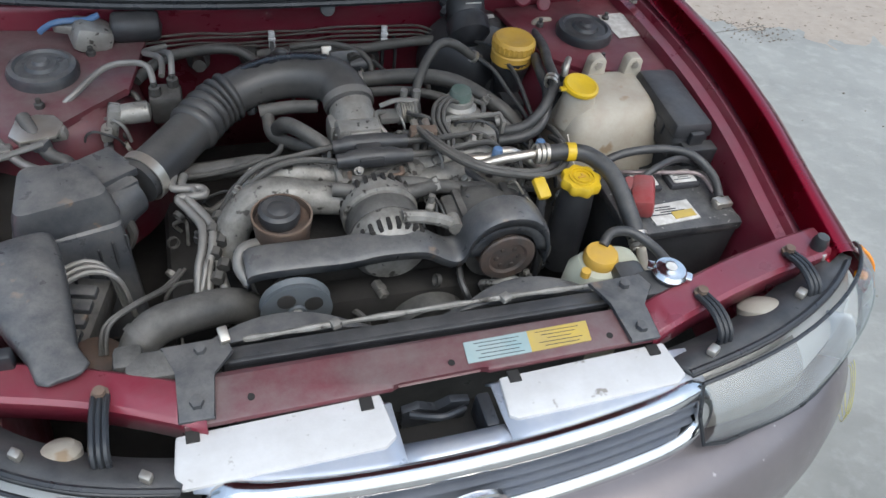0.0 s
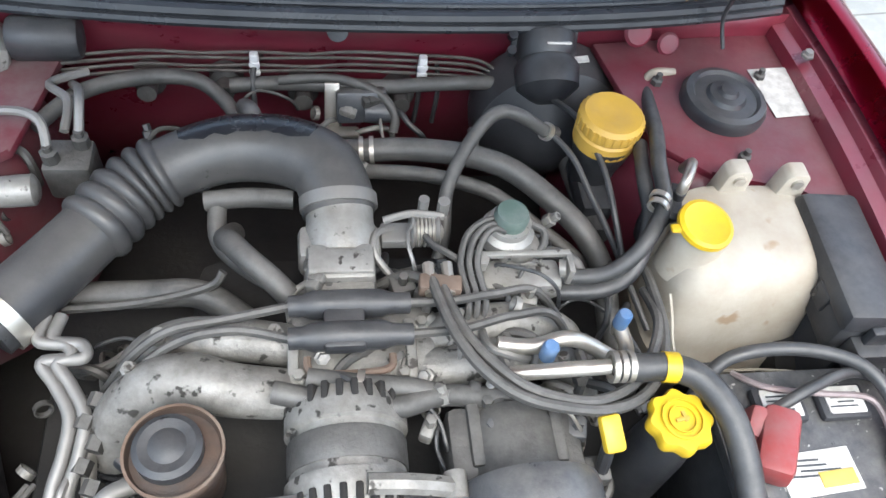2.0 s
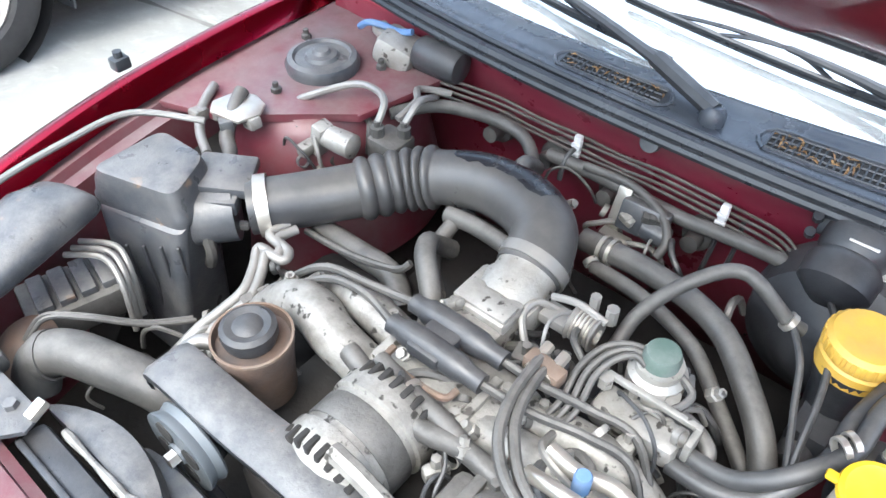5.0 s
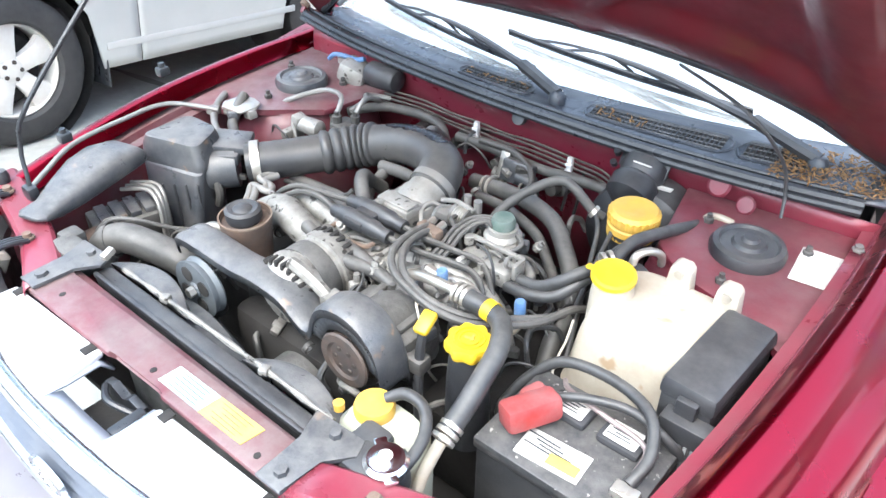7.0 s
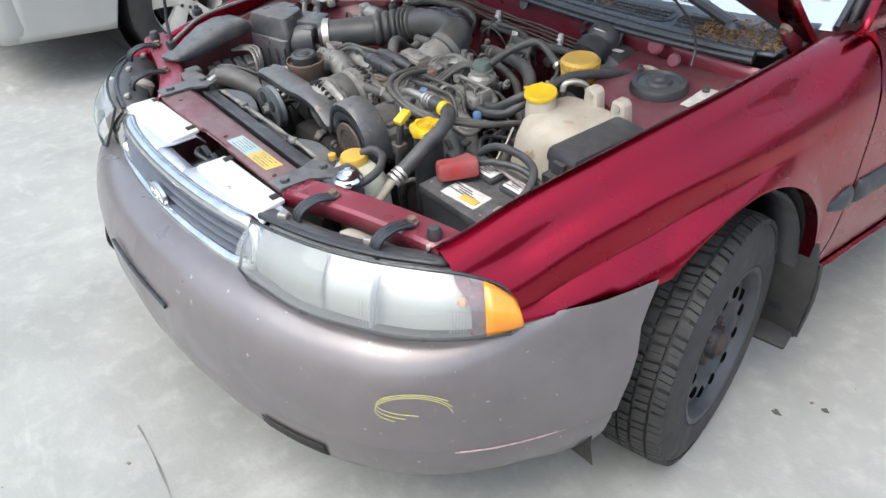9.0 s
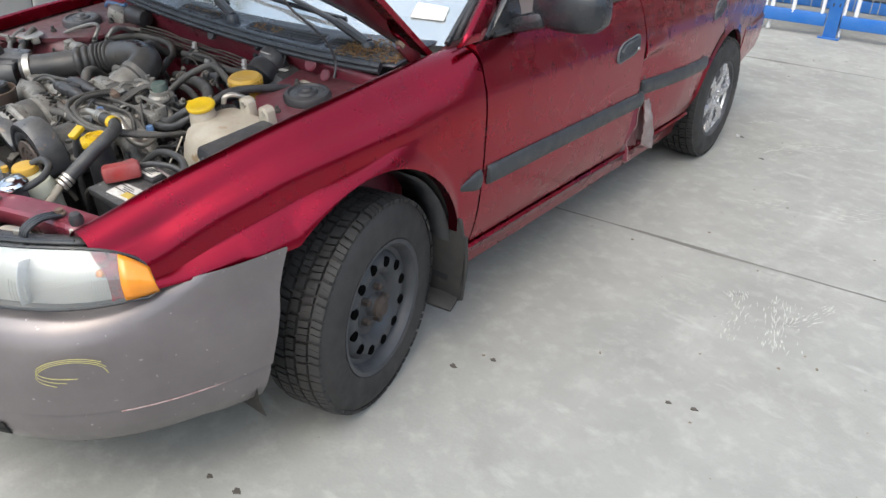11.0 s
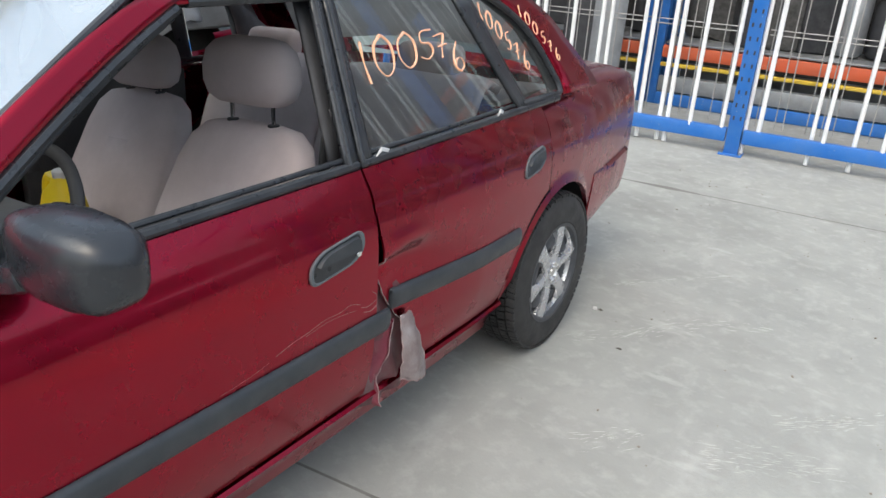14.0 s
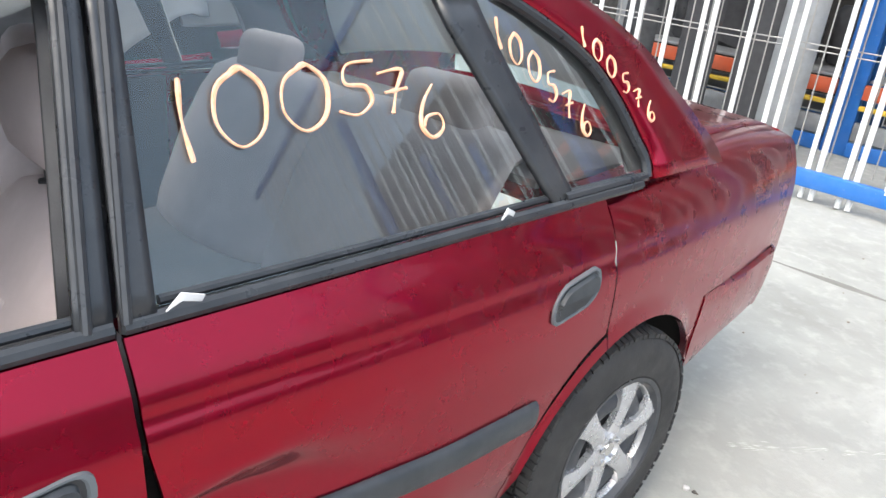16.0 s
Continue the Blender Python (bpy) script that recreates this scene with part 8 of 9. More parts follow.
part("label_print", join(*[block((0.47 + 0.012 * (k % 3), -0.384 - 0.006 * k, 0.6545), (0.05 - 0.008 * (k % 2), 0.0022, 0.001), 0) for k in range(4)]), INK, bat, "rows of unreadable print")
for x in (0.470, 0.552):
    part("vent_cap", block((x, -0.318, 0.656), (0.064, 0.045, 0.014), 0.006), CABIN_DARK, bat)
    part("vent_label", block((x, -0.318, 0.6640), (0.048, 0.030, 0.002), 0.0005), PAPER, bat, "grey scuffed label")
    part("label_print", join(*[block((x - 0.004 * (k % 2), -0.310 - 0.0055 * k, 0.6653), (0.036 - 0.007 * (k % 3), 0.002, 0.0008), 0) for k in range(4)]), INK, bat, "rows of unreadable print")
    part("cap_label", block((x, -0.318, 0.6645), (0.046, 0.034, 0.0015), 0.0005), PAPER, bat, "scuffed pale label")
part("terminal", join(lathe([(0.010, 0), (0.009, 0.018), (0, 0.019)], (0.590, -0.395, 0.650), seg=14), block((0.597, -0.395, 0.660), (0.035, 0.022, 0.012), 0.003)), STEEL, bat)
hose([(0.595, -0.385, 0.664), (0.600, -0.34, 0.680), (0.570, -0.29, 0.695), (0.50, -0.262, 0.690), (0.42, -0.262, 0.675), (0.38, -0.29, 0.64), (0.36, -0.32, 0.60)], 0.0085, HOSE_DARK, "black battery cable", "battery_cable")
hose([(0.440, -0.335, 0.675), (0.49, -0.315, 0.690), (0.55, -0.295, 0.688), (0.61, -0.29, 0.66), (0.64, -0.27, 0.60)], 0.007, HOSE_DARK, "black battery cable", "battery_cable")
hose([(0.43, -0.27, 0.65), (0.455, -0.30, 0.67), (0.52, -0.312, 0.672), (0.585, -0.322, 0.668), (0.592, -0.37, 0.664)], 0.004, TORN, "frayed brown wire", "wire", seg=7)
hose([(0.376, -0.165, 0.665), (0.381, -0.19, 0.64), (0.383, -0.215, 0.62), (0.40, -0.24, 0.60), (0.50, -0.245, 0.60), (0.56, -0.26, 0.61), (0.60, -0.28, 0.60)], 0.0022, TANK, "thin pink and white wire", "wire", seg=6)

# washer bottle
def oval(cx, cy, w, d, z, n=32, e=0.55):
    return [(cx + w * math.copysign(abs(math.cos(a)) ** e, math.cos(a)), cy + d * math.copysign(abs(math.sin(a)) ** e, math.sin(a)), z) for a in frange(0, 2 * math.pi * (n - 1) / n, n)]


wb = part("washer_bottle", join(loft([oval(0.500, -0.122, 0.092, 0.078, 0.42, 40, 0.4), oval(0.490, -0.126, 0.112, 0.088, 0.50, 40, 0.4), oval(0.485, -0.120, 0.113, 0.090, 0.56, 40, 0.4), oval(0.485, -0.118, 0.109, 0.087, 0.566, 40, 0.4), oval(0.485, -0.116, 0.109, 0.087, 0.574, 40, 0.4), oval(0.486, -0.113, 0.111, 0.088, 0.58, 40, 0.4), oval(0.487, -0.106, 0.103, 0.083, 0.655, 40, 0.42), oval(0.489, -0.100, 0.097, 0.077, 0.690, 40, 0.45), oval(0.494, -0.092, 0.088, 0.066, 0.708, 40, 0.5), oval(0.50, -0.085, 0.06, 0.045, 0.713, 40, 0.5)], True, True),
                                lathe([(0.036, -0.06), (0.034, 0.0), (0.030, 0.022)], (0.410, -0.114, 0.712), seg=24)), TANK, car, "yellowed washer fluid bottle")
for x, y in ((0.482, -0.022), (0.562, -0.028)):
    part("mounting_ear", plate([(x - 0.022, 0.690), (x + 0.022, 0.690), (x + 0.017, 0.742), (x + 0.010, 0.750), (x - 0.010, 0.750), (x - 0.017, 0.742)], "y", y - 0.018, y + 0.008, 0.003), TANK, wb, "pale mounting ear")
    part("ear_bolt", lathe([(0.008, 0), (0.008, 0.004), (0, 0.005)], (x, y - 0.018, 0.735), (0, -1, 0), 10), STEEL, wb)
wc = part("cap", lathe([(0.034, -0.003), (0.036, 0.0), (0.035, 0.006), (0.030, 0.008), (0.026, 0.0065), (0, 0.0065)], (0.408, -0.114, 0.738), (0.05, -0.12, 1), 28), YELLOW, wb, "yellow flip cap")
part("cap_tab", block((0.372, -0.118, 0.740), (0.020, 0.012, 0.006), 0.003), YELLOW, wb)
part("washer_pump", join(lathe([(0.018, -0.04), (0.018, 0.03), (0.012, 0.035)], (0.455, -0.205, 0.52), seg=16)), PLASTIC, wb)

# fuse box
fb = part("fuse_box", join(block((0.604, -0.150, 0.672), (0.078, 0.195, 0.055), 0.008, (0, 0, -3)), block((0.604, -0.150, 0.712), (0.086, 0.205, 0.032), 0.010, (0, 0, -3), taper=0.94)), PLASTIC, car, "black fuse box with lid")
for at, size in (((0.604, -0.255, 0.700), (0.03, 0.012, 0.028)), ((0.612, -0.262, 0.668), (0.07, 0.03, 0.04)), ((0.563, -0.19, 0.69), (0.01, 0.03, 0.03))):
    part("latch", block(at, size, 0.003), PLASTIC, fb)
part("fuse_box_base", block((0.61, -0.20, 0.60), (0.07, 0.12, 0.10), 0.01), CABIN_DARK, fb)
for k in range(4):
    hose([(0.60 + 0.01 * k, -0.255, 0.66), (0.605 + 0.01 * k, -0.285, 0.64), (0.62 + 0.008 * k, -0.30, 0.58)], 0.006, HOSE_DARK, "", "wire", seg=7)

# brake reservoir, master cylinder, booster
res = part("brake_reservoir", join(lathe([(0.030, -0.09), (0.034, -0.05), (0.040, -0.03), (0.043, 0.0)], (0.340, 0.078, 0.695), seg=28), block((0.338, 0.06, 0.600), (0.05, 0.11, 0.04), 0.012)), PLASTIC, car, "dark brake fluid reservoir")
bc = part("cap", lathe([(0.044, -0.022), (0.045, 0.0), (0.042, 0.003), (0.042, 0.008), (0.045, 0.010), (0.045, 0.024), (0.040, 0.030), (0.026, 0.031), (0.020, 0.0285), (0, 0.0285)], (0.340, 0.080, 0.706), seg=40), AMBER_CAP, res, "aged yellow brake fluid cap")
for a in frange(0, 6.04, 26):
    part("grip_rib", block((0.340 + 0.045 * math.cos(a), 0.080 + 0.045 * math.sin(a), 0.722), (0.003, 0.006, 0.016), 0.001, (0, 0, math.degrees(a))), AMBER_CAP, bc)
part("brake_booster", lathe([(0.03, -0.08), (0.06, -0.06), (0.115, -0.02), (0.122, 0.02), (0.118, 0.05)], (0.305, 0.215, 0.585), (0, 1, 0), 40), PLASTIC, car, "black brake booster")
part("booster_label", plate([(0.285, 0.205), (0.345, 0.215), (0.345, 0.228), (0.285, 0.218)], "z", 0.704, 0.706), PAPER, car, "white strip label")
part("master_cylinder", lathe([(0.02, -0.10), (0.022, -0.02), (0.026, 0.04)], (0.335, 0.08, 0.585), (0, 1, 0), 20), GRIME, car)
cyl = part("cruise_actuator", lathe([(0.020, -0.05), (0.028, -0.045), (0.046, -0.030), (0.048, 0.0), (0.040, 0.012), (0.045, 0.022), (0.045, 0.045), (0, 0.05)], (0.278, 0.205, 0.700), (0, 0.86, 0.5), 32), PLASTIC, car, "black round vacuum actuator")
part("actuator_plate", join(block((0.275, 0.243, 0.735), (0.10, 0.006, 0.05), 0.002, (-30, 0, 0)), lathe([(0.007, -0.006), (0.007, 0.006)], (0.222, 0.225, 0.742), (0, -0.5, 0.86), 8), lathe([(0.007, -0.006), (0.007, 0.006)], (0.222, 0.215, 0.722), (0, -0.5, 0.86), 8)), SEAL, cyl)
part("actuator_label", block((0.285, 0.208, 0.746), (0.036, 0.018, 0.003), 0.001, (-30, 0, 0)), PAPER, cyl, "worn pale label")
hose([(0.285, 0.16, 0.68), (0.305, 0.10, 0.70), (0.325, 0.02, 0.69), (0.335, -0.05, 0.66), (0.345, -0.11, 0.62)], 0.0045, HOSE_DARK, "black cable", "cable", seg=8)
hose([(0.26, 0.09, 0.69), (0.29, 0.05, 0.68), (0.31, 0.0, 0.66), (0.33, -0.05, 0.64), (0.36, -0.13, 0.60), (0.375, -0.17, 0.58)], 0.0045, HOSE_DARK, "black cable", "cable", seg=8)
fuelf = part("fuel_filter", join(lathe([(0.030, -0.08), (0.032, -0.06), (0.032, 0.0), (0.026, 0.006), (0.008, 0.008), (0.008, 0.02)], (0.405, -0.045, 0.700), seg=24)), PLASTIC, car, "black fuel filter with metal elbow")
part("elbow", tube([(0.405, -0.045, 0.715), (0.408, -0.040, 0.735), (0.420, -0.020, 0.738), (0.432, 0.0, 0.725), (0.432, 0.01, 0.70)], 0.007, 10), STEEL, fuelf, "bright metal elbow")
part("clamp", join(ring((0.366, -0.070, 0.722), (0.6, 0.8, 0.1), 0.011, 0.007), ring((0.372, -0.058, 0.722), (0.6, 0.8, 0.1), 0.011, 0.007)), STEEL, fuelf)
hose([(0.425, 0.170, 0.690), (0.432, 0.190, 0.700), (0.448, 0.195, 0.705), (0.475, 0.200, 0.700)], 0.007, TANK, "pale pipe elbow", "metal_pipe")

# pipes along the bulkhead with white clamps
PIPE_DIRTY = material("soiled_brake_pipe", (0.13, 0.115, 0.10), (0.075, 0.066, 0.058), 22.0, 0.5, 0.15, 0.5, DUST, 0.4, 30.0, 0.15, 260)
for k in range(4):
    z, y = 0.666 - 0.0095 * k, 0.266 - 0.003 * k
    hose([(-0.40, y - 0.04, z + 0.02), (-0.30, y - 0.015, z + 0.012), (-0.22, y - 0.004, z + 0.004 * (k % 2)), (-0.144, y, z), (-0.07, y + 0.001, z - 0.003 + 0.005 * (k % 2)), (0.0, y + 0.002, z + 0.002), (0.107, y, z), (0.19, y - 0.012, z + 0.002), (0.235 + 0.006 * k, y - 0.03, z - 0.02)], 0.0026, PIPE_DIRTY, "thin metal brake pipe", "brake_pipe", seg=7)
for x in (-0.144, 0.104):
    part("pipe_clamp", join(block((x, 0.257, 0.651), (0.013, 0.012, 0.042), 0.003), block((x, 0.251, 0.655), (0.016, 0.006, 0.008), 0.002), block((x, 0.251, 0.640), (0.016, 0.006, 0.008), 0.002), lathe([(0.006, 0), (0.006, 0.006)], (x, 0.252, 0.626), (0, -1, 0), 8)), WHITE, car, "white plastic pipe clamp")
hose([(-0.18, 0.232, 0.632), (-0.10, 0.236, 0.634), (-0.021, 0.233, 0.634), (0.06, 0.232, 0.634), (0.105, 0.231, 0.640), (0.18, 0.230, 0.646), (0.240, 0.225, 0.650)], 0.011, HOSE, "taped wiring loom", "wiring_loom")
hose([(-0.42, 0.12, 0.66), (-0.37, 0.18, 0.665), (-0.30, 0.215, 0.66), (-0.23, 0.22, 0.655), (-0.19, 0.20, 0.64), (-0.165, 0.16, 0.63), (-0.155, 0.12, 0.61)], 0.011, HOSE, "taped wiring loom", "wiring_loom")
hose([(-0.11, 0.225, 0.650), (-0.03, 0.228, 0.652), (0.03, 0.21, 0.645), (0.058, 0.185, 0.625), (0.056, 0.165, 0.605)], 0.007, HOSE, "taped wiring loom", "wiring_loom")
rel = part("pressure_sensor", join(block((0.010, 0.205, 0.622), (0.075, 0.026, 0.050), 0.005, (-20, 0, 3)), lathe([(0.016, -0.02), (0.018, 0.0), (0.016, 0.02)], (0.035, 0.198, 0.615), (1, 0, 0), 14)), PLASTIC_DUSTY, car, "dusty grey sensor box")
part("sensor_bracket", join(block((-0.033, 0.205, 0.612), (0.022, 0.006, 0.085), 0.002, (-20, 0, 0)), block((-0.018, 0.180, 0.585), (0.05, 0.02, 0.016), 0.003)), STEEL, rel, "bright sensor bracket")
part("grommet", lathe([(0.016, 0), (0.015, 0.01), (0, 0.012)], (-0.025, 0.252, 0.722), (0, -0.9, 0.4), 18), PLASTIC_DUSTY, car)
for x, z in ((-0.19, 0.60), (-0.075, 0.585), (0.075, 0.58), (-0.30, 0.60)):
    part("bulkhead_fitting", lathe([(0.026, 0), (0.024, 0.03), (0.014, 0.034), (0.014, 0.06), (0, 0.062)], (x, 0.295, z), (0, -1, 0.15), 16), GRIME, car)
for x in (0.10, 0.13, 0.36):
    hose([(x, 0.275, 0.64), (x + 0.004, 0.26, 0.60), (x, 0.25, 0.54)], 0.004, HOSE_DARK, "", "wire", seg=6)
for x, z, r in ((0.42, 0.735, 0.022), (0.475, 0.715, 0.018)):
    part("bulkhead_dimple", lathe([(r, 0), (r * 0.8, 0.004), (0, 0.005)], (x, 0.247, z), (0, -0.8, 0.5), 20), RED_GRIMY, car)
# wiper motor
wm = part("wiper_motor", lathe([(0.010, -0.004), (0.026, 0.0), (0.030, 0.006), (0.030, 0.080), (0.026, 0.088), (0.010, 0.092), (0, 0.094)], (-0.455, 0.236, 0.708), (1, 0.03, 0), 28), PLASTIC, car, "black wiper motor")
part("gear_housing", join(moved(block((0, 0, 0), (0.075, 0.07, 0.055), 0.016), pose(-0.495, 0.226, 0.700, 0, 20, 15)), block((-0.535, 0.235, 0.715), (0.05, 0.03, 0.02), 0.006, (0, 0, -20))), CAST_LIGHT, wm, "corroded gear housing")
part("blue_wire", tube([(-0.585, 0.225, 0.712), (-0.56, 0.222, 0.730), (-0.53, 0.228, 0.732), (-0.50, 0.235, 0.728), (-0.475, 0.24, 0.735)], 0.006, 8), BLUE_CAP, wm, "pale blue wire")
# passenger side: valve block, abs pipes, plates
vb = part("valve_block", join(block((-0.368, 0.066, 0.640), (0.060, 0.055, 0.060), 0.008), *[lathe([(0.011, 0), (0.011, 0.016), (0.006, 0.018), (0.006, 0.026), (0, 0.027)], (x, y, 0.670), seg=8) for x, y in ((-0.385, 0.055), (-0.352, 0.080))]), GRIME, car, "grimy brake valve block")
for pts in ([(-0.385, 0.055, 0.69), (-0.392, 0.080, 0.715), (-0.425, 0.095, 0.716), (-0.470, 0.092, 0.708), (-0.520, 0.045, 0.690), (-0.545, 0.028, 0.672), (-0.560, -0.02, 0.64)], [(-0.352, 0.080, 0.69), (-0.350, 0.11, 0.715), (-0.36, 0.15, 0.70), (-0.38, 0.19, 0.67)], [(-0.37, 0.085, 0.69), (-0.37, 0.13, 0.70), (-0.40, 0.17, 0.69), (-0.36, 0.205, 0.68)]):
    hose(pts, 0.006, PIPE, "bent brake pipe", "brake_pipe", seg=8)
sol = part("solenoid", join(lathe([(0.018, -0.03), (0.020, 0.0), (0.020, 0.025), (0.012, 0.03)], (-0.425, 0.012, 0.662), (1, 0.1, 0), 16), block((-0.462, 0.005, 0.655), (0.022, 0.03, 0.06), 0.004, (0, 14, 0)), block((-0.475, -0.01, 0.640), (0.02, 0.04, 0.02), 0.004)), CAST_LIGHT, car, "metal solenoid on a bracket")
pl = part("mounting_plate", plate([(-0.620, -0.075), (-0.612, -0.030), (-0.580, -0.018), (-0.550, -0.025), (-0.535, -0.05), (-0.545, -0.085), (-0.60, -0.095)], "z", 0.690, 0.696, 0.002), STEEL, car, "rust-spotted gold plate")
hose([(-0.60, -0.03, 0.70), (-0.585, -0.06, 0.69), (-0.56, -0.10, 0.67), (-0.53, -0.12, 0.66), (-0.52, -0.15, 0.63)], 0.012, HOSE, "dusty wiring connector lead", "wiring_loom")
hose([(-0.66, -0.04, 0.69), (-0.63, -0.09, 0.685), (-0.60, -0.12, 0.67), (-0.56, -0.14, 0.66)], 0.008, PIPE, "", "wire")
for x, y in ((-0.60, -0.075), (-0.625, -0.10), (-0.57, -0.09), (-0.545, -0.06)):
    part("connector", block((x, y, 0.682), (0.028, 0.022, 0.020), 0.004, (0, 10, 100 * x * 10)), rnd.choice((PIPE, PLASTIC_DUSTY, CAST)), car, "dusty wiring connector")
for p in ((2 * XC - 0.655, -0.17), (2 * XC - 0.645, -0.42)):
    part("clip_nut", join(block((p[0], p[1], fender_top(p[1]) - 0.055), (0.022, 0.026, 0.02), 0.004), lathe([(0.007, 0), (0.007, 0.012)], (p[0], p[1], fender_top(p[1]) - 0.048), seg=8)), TRIM, car)
for y in (-0.42, -0.10, 0.20):
    part("fender_bolt", lathe([(0.010, 0), (0.010, 0.004), (0.007, 0.005), (0.007, 0.010), (0, 0.011)], (fender_in(y) - 0.05, y, fender_top(y) - 0.15), seg=6), PIPE, car)
for o in (0.0, 0.007):
    hose([(-0.485 + o, -0.500, 0.612), (-0.475 + o, -0.470, 0.640), (-0.435 + o, -0.435, 0.640), (-0.395 + o, -0.385, 0.612), (-0.370 + o, -0.330, 0.590)], 0.0035, HOSE, "dusty horn lead", "horn_lead", seg=8)
part("radiator_flange", join(block((-0.40, -0.575, 0.650), (0.09, 0.05, 0.05), 0.01), block((-0.44, -0.555, 0.66), (0.04, 0.04, 0.03), 0.008)), GRIME, car, "grimy radiator end fitting")

# small hoses, leads and fittings between the larger pieces
rnd = random.Random(77)
for x0, x1, y0, y1, z0, z1, n in ((-0.40, -0.24, -0.42, -0.14, 0.545, 0.60, 16), (0.19, 0.36, -0.34, -0.06, 0.56, 0.63, 16), (-0.08, 0.24, -0.32, -0.04, 0.655, 0.695, 22), (-0.30, 0.22, 0.06, 0.22, 0.58, 0.64, 12), (-0.08, 0.26, -0.46, -0.36, 0.52, 0.60, 8), (-0.52, -0.40, -0.05, 0.10, 0.60, 0.66, 6)):
    for k in range(n):
        x, y, z = rnd.uniform(x0, x1), rnd.uniform(y0, y1), rnd.uniform(z0, z1)
        a, s, b = rnd.uniform(0, 6.3), rnd.uniform(0.03, 0.075), rnd.uniform(-0.9, 0.9)
        pts = [(x, y, z - 0.03), (x + 0.15 * s * math.cos(a), y + 0.15 * s * math.sin(a), z)]
        pts += [(x + s * t * math.cos(a + b * t), y + s * t * math.sin(a + b * t), z + 0.012 * math.sin(t * 3)) for t in (0.5, 0.9, 1.3)]
        pts.append((pts[-1][0] + 0.01, pts[-1][1] + 0.008, z - 0.035))
        hose(pts, rnd.choice((0.0025, 0.0035, 0.0045, 0.006)), rnd.choice((HOSE, HOSE, HOSE_DARK, HOSE_DARK, PIPE, CAST)), "small dusty hose", "small_hose", seg=7)
    for k in range(n):
        x, y, z = rnd.uniform(x0, x1), rnd.uniform(y0, y1), rnd.uniform(z0, z1)
        turn = (rnd.uniform(-25, 25), rnd.uniform(-25, 25), rnd.uniform(0, 180))
        kind = rnd.randrange(3)
        if kind == 0:
            g = join(block((x, y, z), (rnd.uniform(0.018, 0.034), 0.016, 0.014), 0.003, turn), block((x, y, z + 0.004), (0.012, 0.019, 0.010), 0.002, turn))
        elif kind == 1:
            g = lathe([(0.009, -0.012), (0.009, 0.0), (0.006, 0.001), (0.006, 0.010), (0, 0.011)], (x, y, z), (math.sin(turn[0] * 0.05), math.sin(turn[1] * 0.05), 1), 6)
        else:
            g = ring((x, y, z), (math.cos(turn[2]), math.sin(turn[2]), 0.3), 0.009, 0.008, 0.002, 14)
        part("fitting", g, rnd.choice((GRIME, CAST, PLASTIC_DUSTY, CAST, GRIME, CAST)), car, "small grimy fitting")

# ---- cabin ----
SETTLE[0] = Matrix.Identity(4)
LEANS[0] = True


def seat(x, y, drop=0.0):
    s = part("front_seat", loft([[(x + w * c, y + dy + d * sn, z) for c, sn in ((math.copysign(abs(math.cos(a)) ** 0.55, math.cos(a)), math.copysign(abs(math.sin(a)) ** 0.6, math.sin(a))) for a in frange(0, 2 * math.pi * 31 / 32, 32))] for z, w, d, dy in ((0.44, 0.225, 0.085, -0.15), (0.52, 0.262, 0.095, -0.110), (0.62, 0.268, 0.088, -0.065), (0.75, 0.258, 0.078, -0.005), (0.87, 0.240, 0.066, 0.048), (0.935, 0.215, 0.054, 0.074), (0.972, 0.170, 0.038, 0.086), (0.984, 0.10, 0.02, 0.09))], True, True), FABRIC, car, "grey-brown velour front seat")
    part("cushion", block((x, y - 0.33, 0.38), (0.50, 0.50, 0.14), 0.05, (6, 0, 0), 3), FABRIC, s)
    part("seat_panel", loft([[(x + w * u, y + dy - d + 0.001 + 0.010 * u * u, z) for u in frange(-1, 1, 9)] for z, w, d, dy in ((0.50, 0.150, 0.093, -0.122), (0.56, 0.156, 0.092, -0.092), (0.64, 0.156, 0.085, -0.056), (0.70, 0.154, 0.080, -0.028), (0.78, 0.148, 0.073, 0.008), (0.84, 0.140, 0.067, 0.034))]), FABRIC, s, solid=0.006)
    part("headrest", loft([[(x + w * math.copysign(abs(math.cos(a)) ** 0.6, math.cos(a)), y + 0.085 + d * math.copysign(abs(math.sin(a)) ** 0.7, math.sin(a)), 1.226 - 0.86 * (1.226 - z) - drop) for a in frange(0, 2 * math.pi * 31 / 32, 32)] for z, w, d in ((1.022, 0.08, 0.020), (1.028, 0.118, 0.040), (1.050, 0.146, 0.056), (1.09, 0.158, 0.064), (1.14, 0.158, 0.064), (1.185, 0.146, 0.056), (1.213, 0.118, 0.040), (1.226, 0.075, 0.020))], True, True), FABRIC, s)
    for u in (-1, 1):
        part("piping", tube([(x + w * u, y + dy - d + 0.009, z) for z, w, d, dy in ((0.50, 0.152, 0.093, -0.122), (0.56, 0.158, 0.092, -0.092), (0.64, 0.158, 0.085, -0.056), (0.70, 0.156, 0.080, -0.028), (0.78, 0.150, 0.073, 0.008), (0.85, 0.140, 0.067, 0.038))], 0.0035, 6, 3), FABRIC_SIDE, s)
    for d in (-0.078, 0.078):
        part("post", lathe([(0.006, 0.96), (0.006, 1.06 - 0.6 * drop)], (x + d, y + 0.085, 0), seg=10), CHROME, s, "chrome headrest post")
        part("post_collar", lathe([(0.016, 0), (0.016, 0.008), (0.008, 0.010)], (x + d, y + 0.085, 0.980), seg=14), CABIN_DARK, s)


